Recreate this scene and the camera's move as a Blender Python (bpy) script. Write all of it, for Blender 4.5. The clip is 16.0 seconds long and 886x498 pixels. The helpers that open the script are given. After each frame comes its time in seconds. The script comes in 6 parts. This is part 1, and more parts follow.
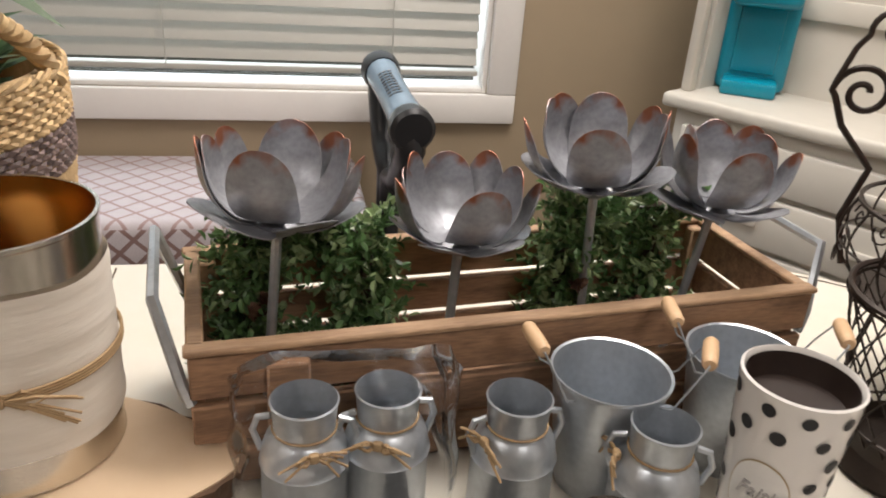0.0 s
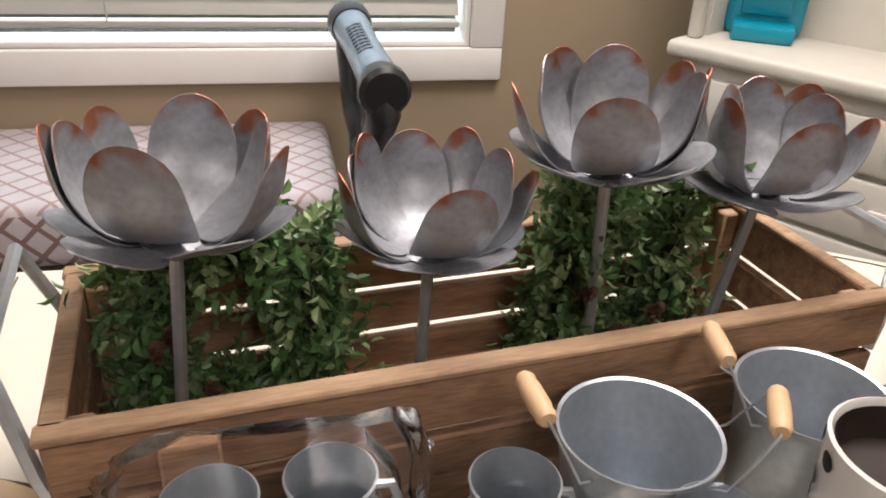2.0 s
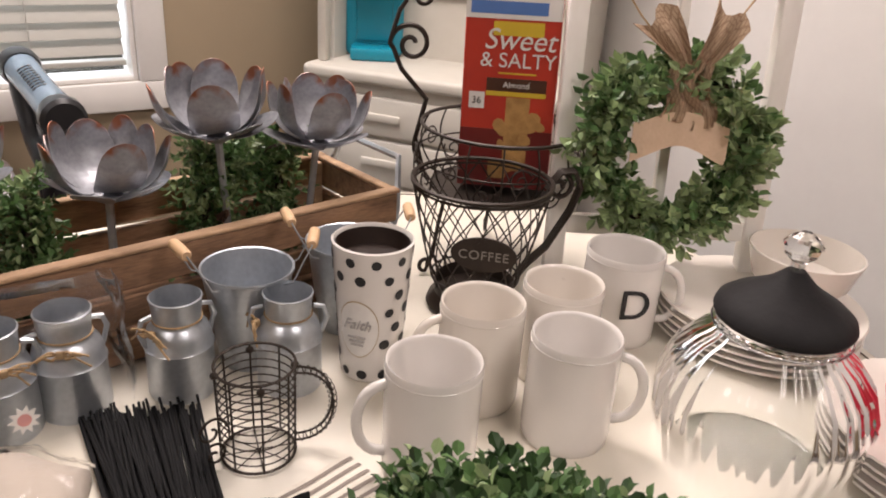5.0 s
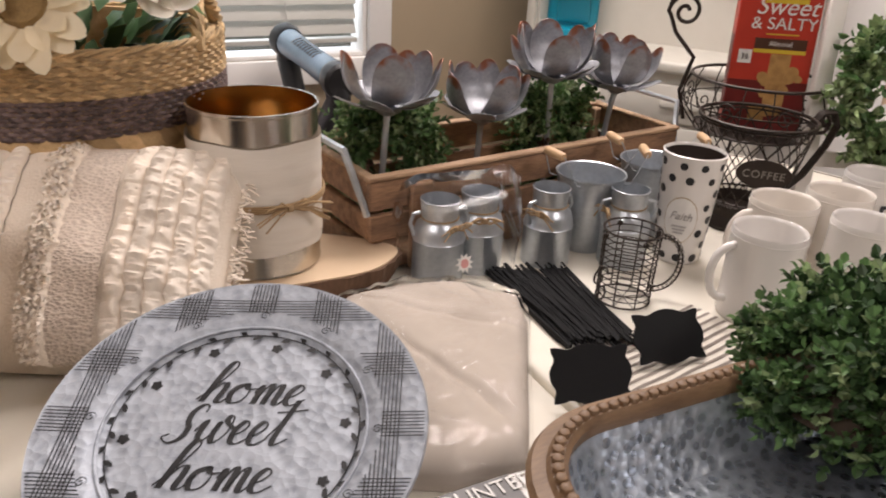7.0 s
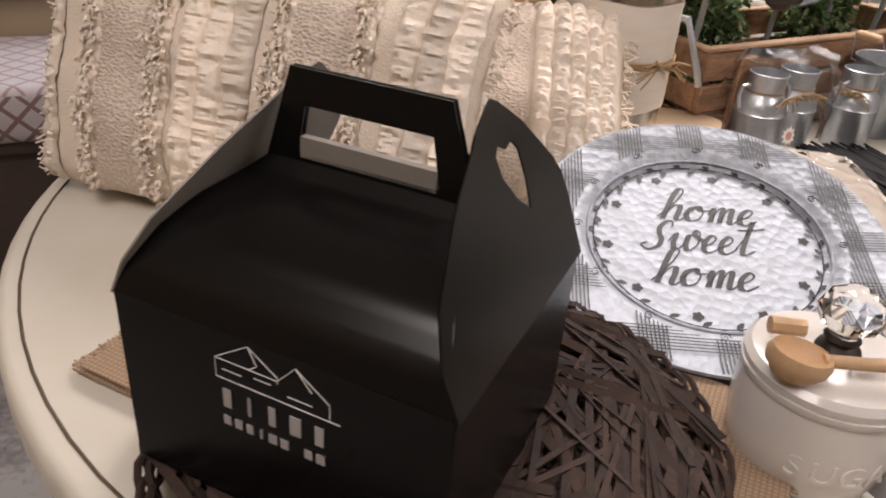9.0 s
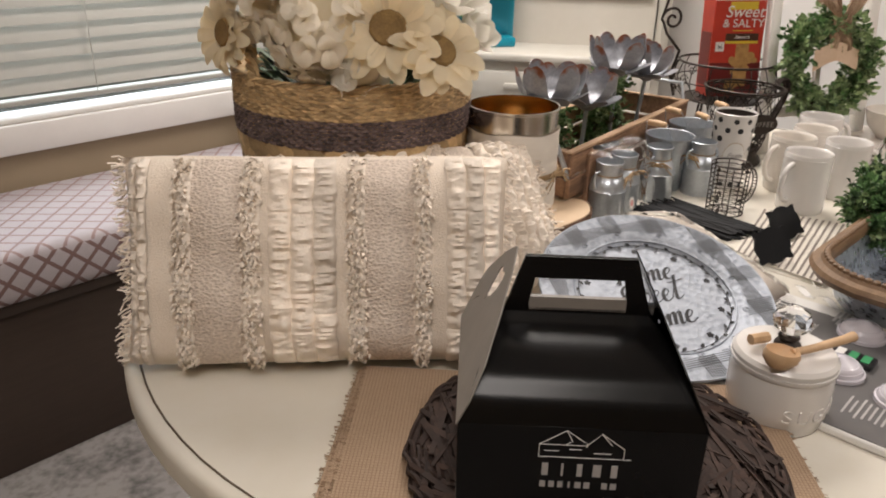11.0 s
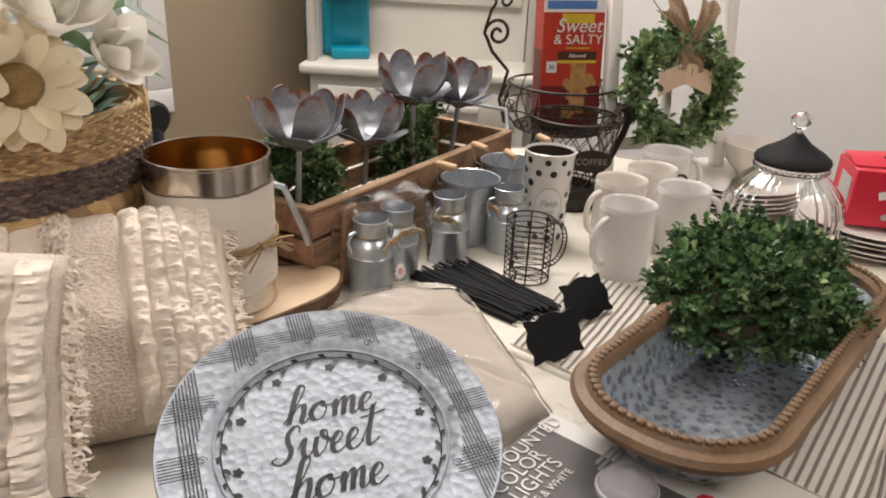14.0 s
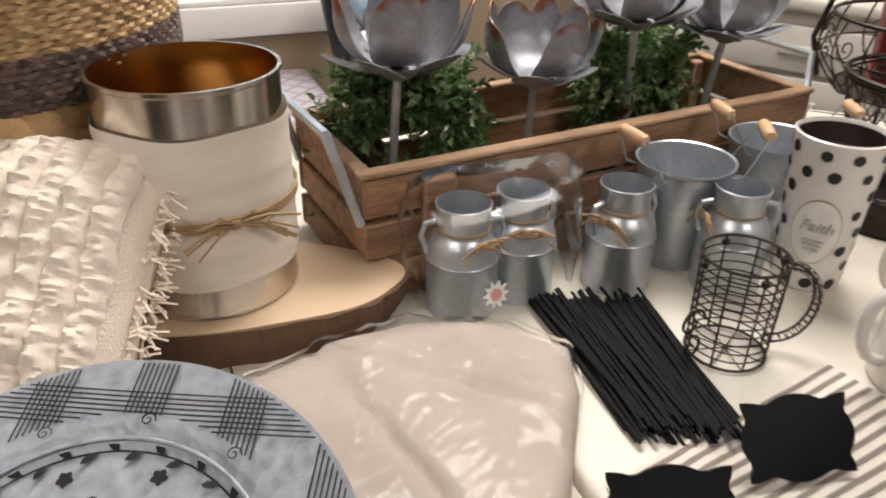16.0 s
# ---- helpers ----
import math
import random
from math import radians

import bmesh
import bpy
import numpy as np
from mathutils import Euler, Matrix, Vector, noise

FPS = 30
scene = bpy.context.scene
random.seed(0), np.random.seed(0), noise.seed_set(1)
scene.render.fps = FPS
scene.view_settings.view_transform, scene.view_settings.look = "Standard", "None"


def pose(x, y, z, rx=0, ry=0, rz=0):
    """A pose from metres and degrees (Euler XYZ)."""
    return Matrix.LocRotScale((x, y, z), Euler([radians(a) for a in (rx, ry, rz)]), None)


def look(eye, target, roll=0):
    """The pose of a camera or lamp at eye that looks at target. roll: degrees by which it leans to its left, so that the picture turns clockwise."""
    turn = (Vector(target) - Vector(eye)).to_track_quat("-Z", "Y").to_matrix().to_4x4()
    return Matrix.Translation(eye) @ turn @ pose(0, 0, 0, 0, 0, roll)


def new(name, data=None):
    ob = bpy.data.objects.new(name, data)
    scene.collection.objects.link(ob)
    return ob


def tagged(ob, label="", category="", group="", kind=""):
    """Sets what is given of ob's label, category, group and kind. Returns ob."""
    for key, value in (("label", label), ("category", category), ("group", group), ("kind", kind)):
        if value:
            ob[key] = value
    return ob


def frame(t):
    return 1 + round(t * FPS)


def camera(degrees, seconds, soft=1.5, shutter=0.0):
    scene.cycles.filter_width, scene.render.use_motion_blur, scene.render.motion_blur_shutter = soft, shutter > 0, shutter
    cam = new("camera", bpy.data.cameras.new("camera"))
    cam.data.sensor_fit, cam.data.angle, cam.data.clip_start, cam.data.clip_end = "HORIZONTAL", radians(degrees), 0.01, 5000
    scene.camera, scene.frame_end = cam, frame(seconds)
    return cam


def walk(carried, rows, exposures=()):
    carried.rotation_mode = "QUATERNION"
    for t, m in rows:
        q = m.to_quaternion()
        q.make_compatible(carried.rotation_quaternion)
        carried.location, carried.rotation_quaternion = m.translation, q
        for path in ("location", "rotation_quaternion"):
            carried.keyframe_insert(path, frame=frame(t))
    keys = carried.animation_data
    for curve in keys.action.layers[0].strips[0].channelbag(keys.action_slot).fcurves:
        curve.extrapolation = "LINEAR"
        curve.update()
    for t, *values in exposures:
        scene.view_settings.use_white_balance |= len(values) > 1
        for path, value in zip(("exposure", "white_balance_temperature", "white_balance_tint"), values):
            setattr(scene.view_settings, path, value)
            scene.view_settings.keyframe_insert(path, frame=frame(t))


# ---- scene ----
cam = camera(60.4, 16.0, 1.9, 0.15)
METRES, EYE, TILT, LEAN, TURN = 3.05, 1.20, -23.0, -4.0, 0.0
PATH = [
    (0, (0.042, 0.012, 1.21), (-0.012, 1.827, 0.373), 4.2),
    (0.5, (0.027, 0.125, 1.184), (-0.078, 1.931, 0.332), 5.4),
    (1, (0.023, 0.185, 1.164), (-0.059, 1.959, 0.245), 5.1),
    (1.5, (0.034, 0.194, 1.169), (-0.012, 1.957, 0.226), 4.0),
    (2, (0.053, 0.191, 1.173), (0.029, 1.955, 0.231), 3.0),
    (2.5, (0.071, 0.183, 1.175), (0.108, 1.946, 0.23), 2.5),
    (3, (0.101, 0.155, 1.189), (0.331, 1.908, 0.255), 2.4),
    (3.5, (0.125, 0.085, 1.209), (0.641, 1.795, 0.31), 0.5),
    (6, (-0.033, -0.354, 1.237), (0.661, 1.336, 0.423), 4.1),
    (6.5, (-0.155, -0.38, 1.22), (0.463, 1.333, 0.392), 3.6),
    (7, (-0.298, -0.408, 1.212), (0.17, 1.347, 0.375), 3.2),
    (7.5, (-0.332, -0.415, 1.199), (0.001, 1.364, 0.348), 4.1),
    (8, (-0.406, -0.437, 1.202), (-0.137, 1.343, 0.33), 3.8),
    (8.5, (-0.557, -0.464, 1.176), (-0.297, 1.298, 0.265), 4.9),
    (9, (-0.689, -0.441, 1.126), (-0.334, 1.265, 0.144), 4.7),
    (11.5, (-1.098, -0.502, 1.285), (0.021, 0.967, 0.517), 1.1),
    (12, (-1.042, -0.474, 1.282), (0.149, 0.923, 0.49), 1.4),
    (12.5, (-0.966, -0.476, 1.276), (0.275, 0.88, 0.489), 1.2),
    (13, (-0.819, -0.485, 1.285), (0.415, 0.897, 0.53), 2.2),
    (13.5, (-0.696, -0.479, 1.279), (0.476, 0.958, 0.531), 3.6),
    (14, (-0.606, -0.405, 1.258), (0.506, 1.059, 0.471), 2.6),
    (14.5, (-0.516, -0.328, 1.252), (0.586, 1.123, 0.426), 0.5),
    (15, (-0.387, -0.307, 1.248), (0.624, 1.189, 0.388), 1.4),
    (15.5, (-0.257, -0.274, 1.217), (0.418, 1.372, 0.304), 2.4),
    (16, (-0.17, -0.135, 1.163), (0.064, 1.591, 0.18), 1.0),
]
walk(cam, [(t, look(eye, target, roll)) for t, eye, target, roll in PATH], exposures=[(0.0, 0.03, 6500, 10), (2.0, 0.17, 6500, 12), (3.5, 0.17, 6800, 24), (6.0, 0.03, 6550, 14), (7.5, 0.04, 6500, 16), (9.0, 0.15, 6500, 16), (11.5, 0.03, 6500, 10), (12.5, 0.08, 6450, 10), (13.5, 0.0, 6400, 10), (16.0, 0.04, 6400, 10)])

# ---- light ----
world = bpy.data.worlds.new("sky")
scene.world = world
world.use_nodes = True
_sky = world.node_tree.nodes.new("ShaderNodeTexSky")
_sky.sky_type, _sky.sun_disc = "NISHITA", False
_sky.sun_elevation, _sky.sun_rotation = radians(40), radians(200)
world.node_tree.links.new(_sky.outputs[0], world.node_tree.nodes["Background"].inputs[0])
world.node_tree.nodes["Background"].inputs[1].default_value = 0.15


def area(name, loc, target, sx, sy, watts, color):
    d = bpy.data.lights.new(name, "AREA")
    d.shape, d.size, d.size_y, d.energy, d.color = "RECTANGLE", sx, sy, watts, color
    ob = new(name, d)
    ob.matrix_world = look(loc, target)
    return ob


area("unseen_ceiling_light", (0.35, 1.20, 2.36), (0.30, 1.0, 0), 0.9, 0.8, 42, (1.0, 0.925, 0.865))
# two unseen fill lamps added on the camera side, without fixtures
area("unseen_ceiling_light", (-1.3, -0.7, 2.36), (-1.2, -0.6, 0), 0.7, 0.7, 17, (1.0, 0.925, 0.865))
area("unseen_ceiling_light", (0.9, -1.0, 2.36), (0.85, -0.9, 0), 0.7, 0.7, 18, (1.0, 0.925, 0.865))
# the room stands turned against the axes; ROOM takes the wall's own coordinates into the world
ROOM = pose(0.14, 2.05, 0, 0, 0, 14.5) @ pose(-0.143, -2.07, 0)
area("window_daylight", ROOM @ Vector((-0.6, 2.35, 1.5)), ROOM @ Vector((-0.6, 0.5, 0.9)), 1.4, 1.5, 40, (0.85, 0.95, 1.0))


# ---- materials ----
def mat(name, c, rough=0.5, metal=0.0, c2=None, scale=20.0, amt=0.5, bump=0.0, bscale=None, rvar=0.0, kind="noise", stretch=(1, 1, 1), rand=0.0, spec=None, detail=6.0, coat=0.0):
    m = bpy.data.materials.new(name)
    m.use_nodes = True
    n, l = m.node_tree.nodes, m.node_tree.links
    p = n["Principled BSDF"]
    p.inputs["Roughness"].default_value, p.inputs["Metallic"].default_value = rough, metal
    if spec is not None:
        p.inputs["Specular IOR Level"].default_value = spec
    p.inputs["Coat Weight"].default_value = coat
    tc = n.new("ShaderNodeTexCoord")
    mp = n.new("ShaderNodeMapping")
    mp.inputs["Scale"].default_value = stretch
    l.new(tc.outputs["Object"], mp.inputs[0])

    def tex(s, k):
        if k == "voronoi":
            t = n.new("ShaderNodeTexVoronoi")
            t.inputs["Scale"].default_value = s
            l.new(mp.outputs[0], t.inputs["Vector"])
            return t.outputs["Distance"]
        t = n.new("ShaderNodeTexNoise")
        t.inputs["Scale"].default_value, t.inputs["Detail"].default_value = s, detail
        l.new(mp.outputs[0], t.inputs["Vector"])
        return t.outputs["Fac"]
    c2 = c2 or tuple(v * 0.75 for v in c)
    a, b = tex(scale, kind), tex(scale * 6.3, "noise")
    mx = n.new("ShaderNodeMath")
    mx.operation = "MULTIPLY_ADD"
    l.new(b, mx.inputs[0])
    mx.inputs[1].default_value = 0.45
    sc = n.new("ShaderNodeMath")
    sc.operation = "MULTIPLY"
    l.new(a, sc.inputs[0])
    sc.inputs[1].default_value = 0.65
    l.new(sc.outputs[0], mx.inputs[2])
    rp = n.new("ShaderNodeValToRGB")
    rp.color_ramp.elements[0].position, rp.color_ramp.elements[1].position = 0.5 - amt / 2, 0.5 + amt / 2
    rp.color_ramp.elements[0].color, rp.color_ramp.elements[1].color = (*c2, 1), (*c, 1)
    l.new(mx.outputs[0], rp.inputs[0])
    out = rp.outputs[0]
    if rand:
        oi = n.new("ShaderNodeObjectInfo")
        gi = n.new("ShaderNodeNewGeometry")
        ad = n.new("ShaderNodeMath")
        ad.operation = "ADD"
        l.new(oi.outputs["Random"], ad.inputs[0])
        l.new(gi.outputs["Random Per Island"], ad.inputs[1])
        fr = n.new("ShaderNodeMath")
        fr.operation = "FRACT"
        l.new(ad.outputs[0], fr.inputs[0])
        mr = n.new("ShaderNodeMapRange")
        mr.inputs["To Min"].default_value, mr.inputs["To Max"].default_value = 1 - rand, 1 + rand
        l.new(fr.outputs[0], mr.inputs["Value"])
        hs = n.new("ShaderNodeHueSaturation")
        l.new(mr.outputs[0], hs.inputs["Value"])
        l.new(out, hs.inputs["Color"])
        out = hs.outputs[0]
    l.new(out, p.inputs["Base Color"])
    if rvar:
        mr = n.new("ShaderNodeMapRange")
        mr.inputs["To Min"].default_value, mr.inputs["To Max"].default_value = max(0.02, rough - rvar), min(1, rough + rvar)
        l.new(a, mr.inputs["Value"])
        l.new(mr.outputs[0], p.inputs["Roughness"])
    if bump:
        bp = n.new("ShaderNodeBump")
        bp.inputs["Strength"].default_value, bp.inputs["Distance"].default_value = bump, 0.002
        l.new(tex(bscale or scale * 3, kind), bp.inputs["Height"])
        l.new(bp.outputs[0], p.inputs["Normal"])
    return m


def nodes_of(m):
    return m.node_tree.nodes, m.node_tree.links, m.node_tree.nodes["Principled BSDF"]


def grid_lines(m, color, freq, width, axes=(0, 1), angle=0.0, coord="Object", wob=0.0):
    """Thin printed lines over a material, along one or two directions."""
    n, l, p = nodes_of(m)
    old = p.inputs["Base Color"].links[0].from_socket
    tc = n.new("ShaderNodeTexCoord")
    mp = n.new("ShaderNodeMapping")
    mp.inputs["Rotation"].default_value[2 if axes == (0, 1) else 1] = radians(angle)
    l.new(tc.outputs[coord], mp.inputs[0])
    sp = n.new("ShaderNodeSeparateXYZ")
    l.new(mp.outputs[0], sp.inputs[0])
    for ax in axes:
        a = n.new("ShaderNodeMath")
        a.operation = "MULTIPLY"
        l.new(sp.outputs[ax], a.inputs[0])
        a.inputs[1].default_value = freq
        f = n.new("ShaderNodeMath")
        f.operation = "FRACT"
        l.new(a.outputs[0], f.inputs[0])
        g = n.new("ShaderNodeMath")
        g.operation = "LESS_THAN"
        l.new(f.outputs[0], g.inputs[0])
        g.inputs[1].default_value = width
        mx = n.new("ShaderNodeMix")
        mx.data_type = "RGBA"
        l.new(g.outputs[0], mx.inputs["Factor"])
        l.new(old, mx.inputs["A"])
        mx.inputs["B"].default_value = (*color, 1)
        old = mx.outputs["Result"]
    l.new(old, p.inputs["Base Color"])
    return m


def clear(name, tint=(1, 1, 1), rough=0.03, ior=1.45, gloss=1.0, ripple=0.16):
    """Thin clear sheet: mostly see-through, with Fresnel gloss."""
    m = bpy.data.materials.new(name)
    m.use_nodes = True
    n, l = m.node_tree.nodes, m.node_tree.links
    n.remove(n["Principled BSDF"])
    t, g, f, mx = n.new("ShaderNodeBsdfTransparent"), n.new("ShaderNodeBsdfGlossy"), n.new("ShaderNodeFresnel"), n.new("ShaderNodeMixShader")
    t.inputs[0].default_value = (*tint, 1)
    g.inputs["Roughness"].default_value = rough
    g.inputs["Color"].default_value = (gloss, gloss, gloss, 1)
    f.inputs[0].default_value = ior
    tx, bp = n.new("ShaderNodeTexNoise"), n.new("ShaderNodeBump")
    tx.inputs["Scale"].default_value = 30
    bp.inputs["Strength"].default_value, bp.inputs["Distance"].default_value = ripple, 0.004
    l.new(tx.outputs["Fac"], bp.inputs["Height"])
    l.new(bp.outputs[0], g.inputs["Normal"])
    l.new(f.outputs[0], mx.inputs[0])
    l.new(t.outputs[0], mx.inputs[1])
    l.new(g.outputs[0], mx.inputs[2])
    l.new(mx.outputs[0], n["Material Output"].inputs[0])
    return m


WALL_TAN = mat("tan wall paint", (0.295, 0.228, 0.150), 0.75, c2=(0.275, 0.212, 0.140), scale=3, bump=0.15, bscale=140)
WALL_GREY = mat("pale grey textured wall", (0.69, 0.67, 0.645), 0.8, c2=(0.64, 0.622, 0.60), scale=4, bump=0.5, bscale=22)
CEIL = mat("ceiling white", (0.75, 0.73, 0.70), 0.9, scale=8, bump=0.2)
FLOOR = mat("grey patterned carpet", (0.29, 0.27, 0.26), 0.95, c2=(0.125, 0.115, 0.11), scale=8, amt=0.20, bump=0.5, bscale=300)
TRIM = mat("white trim paint", (0.70, 0.675, 0.645), 0.45, scale=12, c2=(0.66, 0.635, 0.605))
BASEB = mat("brown baseboard", (0.23, 0.18, 0.14), 0.6, scale=10)
BLIND = mat("cream blind slat", (0.43, 0.415, 0.375), 0.5, c2=(0.405, 0.39, 0.35), scale=9)
CREAM = mat("cream distressed paint", (0.70, 0.66, 0.58), 0.45, c2=(0.65, 0.60, 0.50), scale=5, amt=0.5, bump=0.08, bscale=60, rvar=0.1)
GROOVE = mat("worn dark edge", (0.12, 0.09, 0.06), 0.7, scale=40)
HUTCH = mat("cream cabinet paint", (0.53, 0.50, 0.445), 0.5, c2=(0.48, 0.45, 0.395), scale=4, bump=0.1)
TEAL = mat("teal plastic", (0.0, 0.22, 0.32), 0.3, scale=5, c2=(0.0, 0.19, 0.28))
TEALD = mat("dark teal plastic", (0.0, 0.12, 0.18), 0.35, scale=5)
CUSH = grid_lines(mat("lattice cushion fabric", (0.46, 0.415, 0.435), 0.9, c2=(0.41, 0.37, 0.385), scale=30, bump=0.3, bscale=300), (0.30, 0.21, 0.20), 22, 0.14, (0, 1), 45)
# same fabric; heavier, darker lattice lines put the front's shade into the colour
CUSH_SHADED = grid_lines(mat("shaded lattice cushion front fabric", (0.46, 0.415, 0.435), 0.9, c2=(0.41, 0.37, 0.385), scale=30, bump=0.3, bscale=300), (0.20, 0.125, 0.115), 24, 0.22, (0, 2), 45)
BENCHW = mat("dark bench wood", (0.06, 0.04, 0.03), 0.6, scale=14, stretch=(1, 1, 8))
BLACKP = mat("black plastic", (0.012, 0.012, 0.014), 0.35, scale=20)
BLUEP = mat("grey blue plastic", (0.16, 0.22, 0.28), 0.25, scale=20)
WOODB = mat("brown weathered crate wood", (0.37, 0.21, 0.118), 0.75, c2=(0.10, 0.054, 0.033), scale=11, amt=0.38, stretch=(1, 7, 7), bump=0.35, bscale=30, rand=0.25)
WOODL = mat("lighter crate edge wood", (0.45, 0.29, 0.17), 0.7, c2=(0.19, 0.11, 0.064), scale=12, amt=0.4, stretch=(1, 7, 7), bump=0.3, bscale=30, rand=0.15)
GALV = mat("galvanised steel", (0.58, 0.62, 0.66), 0.33, 0.70, c2=(0.37, 0.40, 0.44), scale=26, amt=0.5, bump=0.12, bscale=60, rvar=0.12)
GALVB = mat("galvanised spangle", (0.60, 0.65, 0.71), 0.30, 0.7, c2=(0.24, 0.275, 0.33), scale=85, amt=0.55, kind="voronoi", bump=0.6, bscale=120, rvar=0.15)
HAMMER = mat("hammered steel plate", (0.43, 0.46, 0.51), 0.55, 0.38, c2=(0.29, 0.315, 0.36), scale=95, kind="voronoi", bump=0.55, bscale=105, rvar=0.10, spec=0.35)
PETAL = mat("dull grey zinc petal", (0.38, 0.39, 0.42), 0.42, 0.55, c2=(0.19, 0.19, 0.21), scale=30, amt=0.45, bump=0.35, bscale=55, rvar=0.14)
TIN = mat("bright tin", (0.66, 0.62, 0.56), 0.22, 1.0, scale=12, c2=(0.58, 0.54, 0.48), stretch=(3, 3, 0.4))
GOLDIN = mat("gold lacquer tin inside", (0.52, 0.29, 0.09), 0.25, 1.0, scale=10, c2=(0.45, 0.24, 0.07))
CLOTH = mat("off white cotton wrap", (0.76, 0.70, 0.62), 0.95, c2=(0.68, 0.62, 0.54), scale=9, stretch=(0.6, 0.6, 4), bump=0.3, bscale=60)
TWINE = mat("jute twine", (0.42, 0.29, 0.16), 0.9, c2=(0.28, 0.18, 0.09), scale=90, rand=0.2)
SLICE = mat("pale cut wood", (0.70, 0.53, 0.36), 0.6, c2=(0.60, 0.43, 0.27), scale=7, amt=0.7, bump=0.12, bscale=70)
BARK = mat("rough bark", (0.17, 0.095, 0.055), 0.9, c2=(0.05, 0.027, 0.017), scale=30, stretch=(1, 1, 0.3), amt=0.7, bump=1.0, bscale=50)
PILLOW = mat("cream woven cotton", (0.86, 0.76, 0.65), 0.95, c2=(0.80, 0.69, 0.57), scale=60, bump=0.8, bscale=420)
PILLOWW = mat("beige basket weave", (0.80, 0.69, 0.59), 0.95, c2=(0.58, 0.48, 0.40), scale=230, amt=0.5, bump=1.0, bscale=230, kind="voronoi", stretch=(1, 1, 1.6))
TUFT = mat("cream tufted yarn", (0.90, 0.81, 0.71), 0.95, c2=(0.82, 0.72, 0.61), scale=70, bump=0.6, bscale=200, rand=0.18)
SEAG = mat("natural seagrass weave", (0.60, 0.43, 0.235), 0.75, c2=(0.34, 0.21, 0.09), scale=60, rand=0.38)
SEAGP = mat("dark purple seagrass weave", (0.17, 0.12, 0.11), 0.75, c2=(0.085, 0.058, 0.055), scale=60, rand=0.5)
LEAF = mat("boxwood green leaf", (0.130, 0.235, 0.090), 0.36, c2=(0.078, 0.155, 0.055), scale=25, rand=0.5)
LEAFL = mat("light green leaf", (0.33, 0.43, 0.22), 0.42, c2=(0.22, 0.31, 0.14), scale=25, rand=0.4)
LEAFD = mat("dark green leaf", (0.045, 0.095, 0.035), 0.45, c2=(0.028, 0.062, 0.022), scale=25, rand=0.4)
TWIG = mat("dark brown twig", (0.06, 0.04, 0.025), 0.8, scale=40)
CONE = mat("pine cone brown", (0.12, 0.06, 0.035), 0.8, scale=50, rand=0.3)
FCREAM = mat("cream petal", (0.90, 0.80, 0.60), 0.7, c2=(0.85, 0.73, 0.51), scale=25, rand=0.1)
FWHITE = mat("white petal", (0.87, 0.84, 0.77), 0.65, c2=(0.79, 0.75, 0.66), scale=25, rand=0.08)
FIVORY = mat("ivory petal", (0.93, 0.87, 0.75), 0.7, c2=(0.88, 0.80, 0.66), scale=25, rand=0.08)
FBROWN = mat("flower centre brown", (0.30, 0.19, 0.07), 0.9, c2=(0.13, 0.075, 0.03), scale=60, bump=0.8, bscale=200)
CERAM = mat("white glazed ceramic", (0.72, 0.69, 0.66), 0.18, scale=6, c2=(0.69, 0.66, 0.63), coat=0.3)
CERAMI = mat("cream glazed ceramic", (0.73, 0.68, 0.62), 0.2, scale=6, c2=(0.70, 0.65, 0.59), coat=0.3)
BLACKC = mat("black card", (0.0045, 0.004, 0.004), 0.26, scale=6, c2=(0.003, 0.003, 0.003), rvar=0.05, spec=0.28)
GREYC = mat("plain grey card", (0.26, 0.235, 0.21), 0.55, scale=8)
CHALK = mat("matt chalkboard black", (0.006, 0.006, 0.007), 0.75, scale=30, c2=(0.009, 0.009, 0.010), spec=0.25)
STICK = mat("black fibre stick", (0.007, 0.007, 0.008), 0.65, scale=40, rand=0.3, spec=0.25)
IRON = mat("dark brown wire iron", (0.035, 0.024, 0.018), 0.5, 0.4, scale=40, c2=(0.02, 0.014, 0.01), bump=0.2)
LID = mat("charcoal painted lid", (0.013, 0.012, 0.013), 0.7, scale=20, bump=0.25, bscale=120, spec=0.25)
LINEN = mat("folded linen", (0.46, 0.405, 0.35), 0.9, c2=(0.40, 0.35, 0.30), scale=14, bump=0.4, bscale=30)
BURLAP = grid_lines(mat("burlap", (0.47, 0.34, 0.23), 0.95, c2=(0.36, 0.25, 0.16), scale=160, amt=0.7, bump=0.9, bscale=500), (0.30, 0.20, 0.13), 260, 0.3)
BROWNW = mat("dark brown woven paper", (0.050, 0.027, 0.019), 0.85, c2=(0.016, 0.009, 0.007), scale=60, rand=0.4)
TOWEL = mat("ticking stripe cotton", (0.74, 0.69, 0.61), 0.95, c2=(0.68, 0.63, 0.55), scale=40, bump=0.4, bscale=400)
STRIPE = mat("grey woven stripe", (0.27, 0.23, 0.20), 0.95, scale=80, bump=0.4, bscale=400)
TRAYW = mat("brown carved tray wood", (0.25, 0.155, 0.085), 0.5, c2=(0.11, 0.060, 0.030), scale=14, stretch=(1, 4, 4), bump=0.3, bscale=50)
CARD = mat("grey printed card", (0.10, 0.097, 0.097), 0.4, scale=5, c2=(0.15, 0.14, 0.135), spec=0.35)
CARDD = mat("dark printed card", (0.035, 0.030, 0.030), 0.4, scale=8)
CARDW = mat("white card", (0.78, 0.76, 0.73), 0.5, scale=8, c2=(0.74, 0.72, 0.69))
LAMPW = mat("frosted white plastic", (0.66, 0.63, 0.68), 0.22, scale=10, c2=(0.60, 0.57, 0.62), coat=0.4)
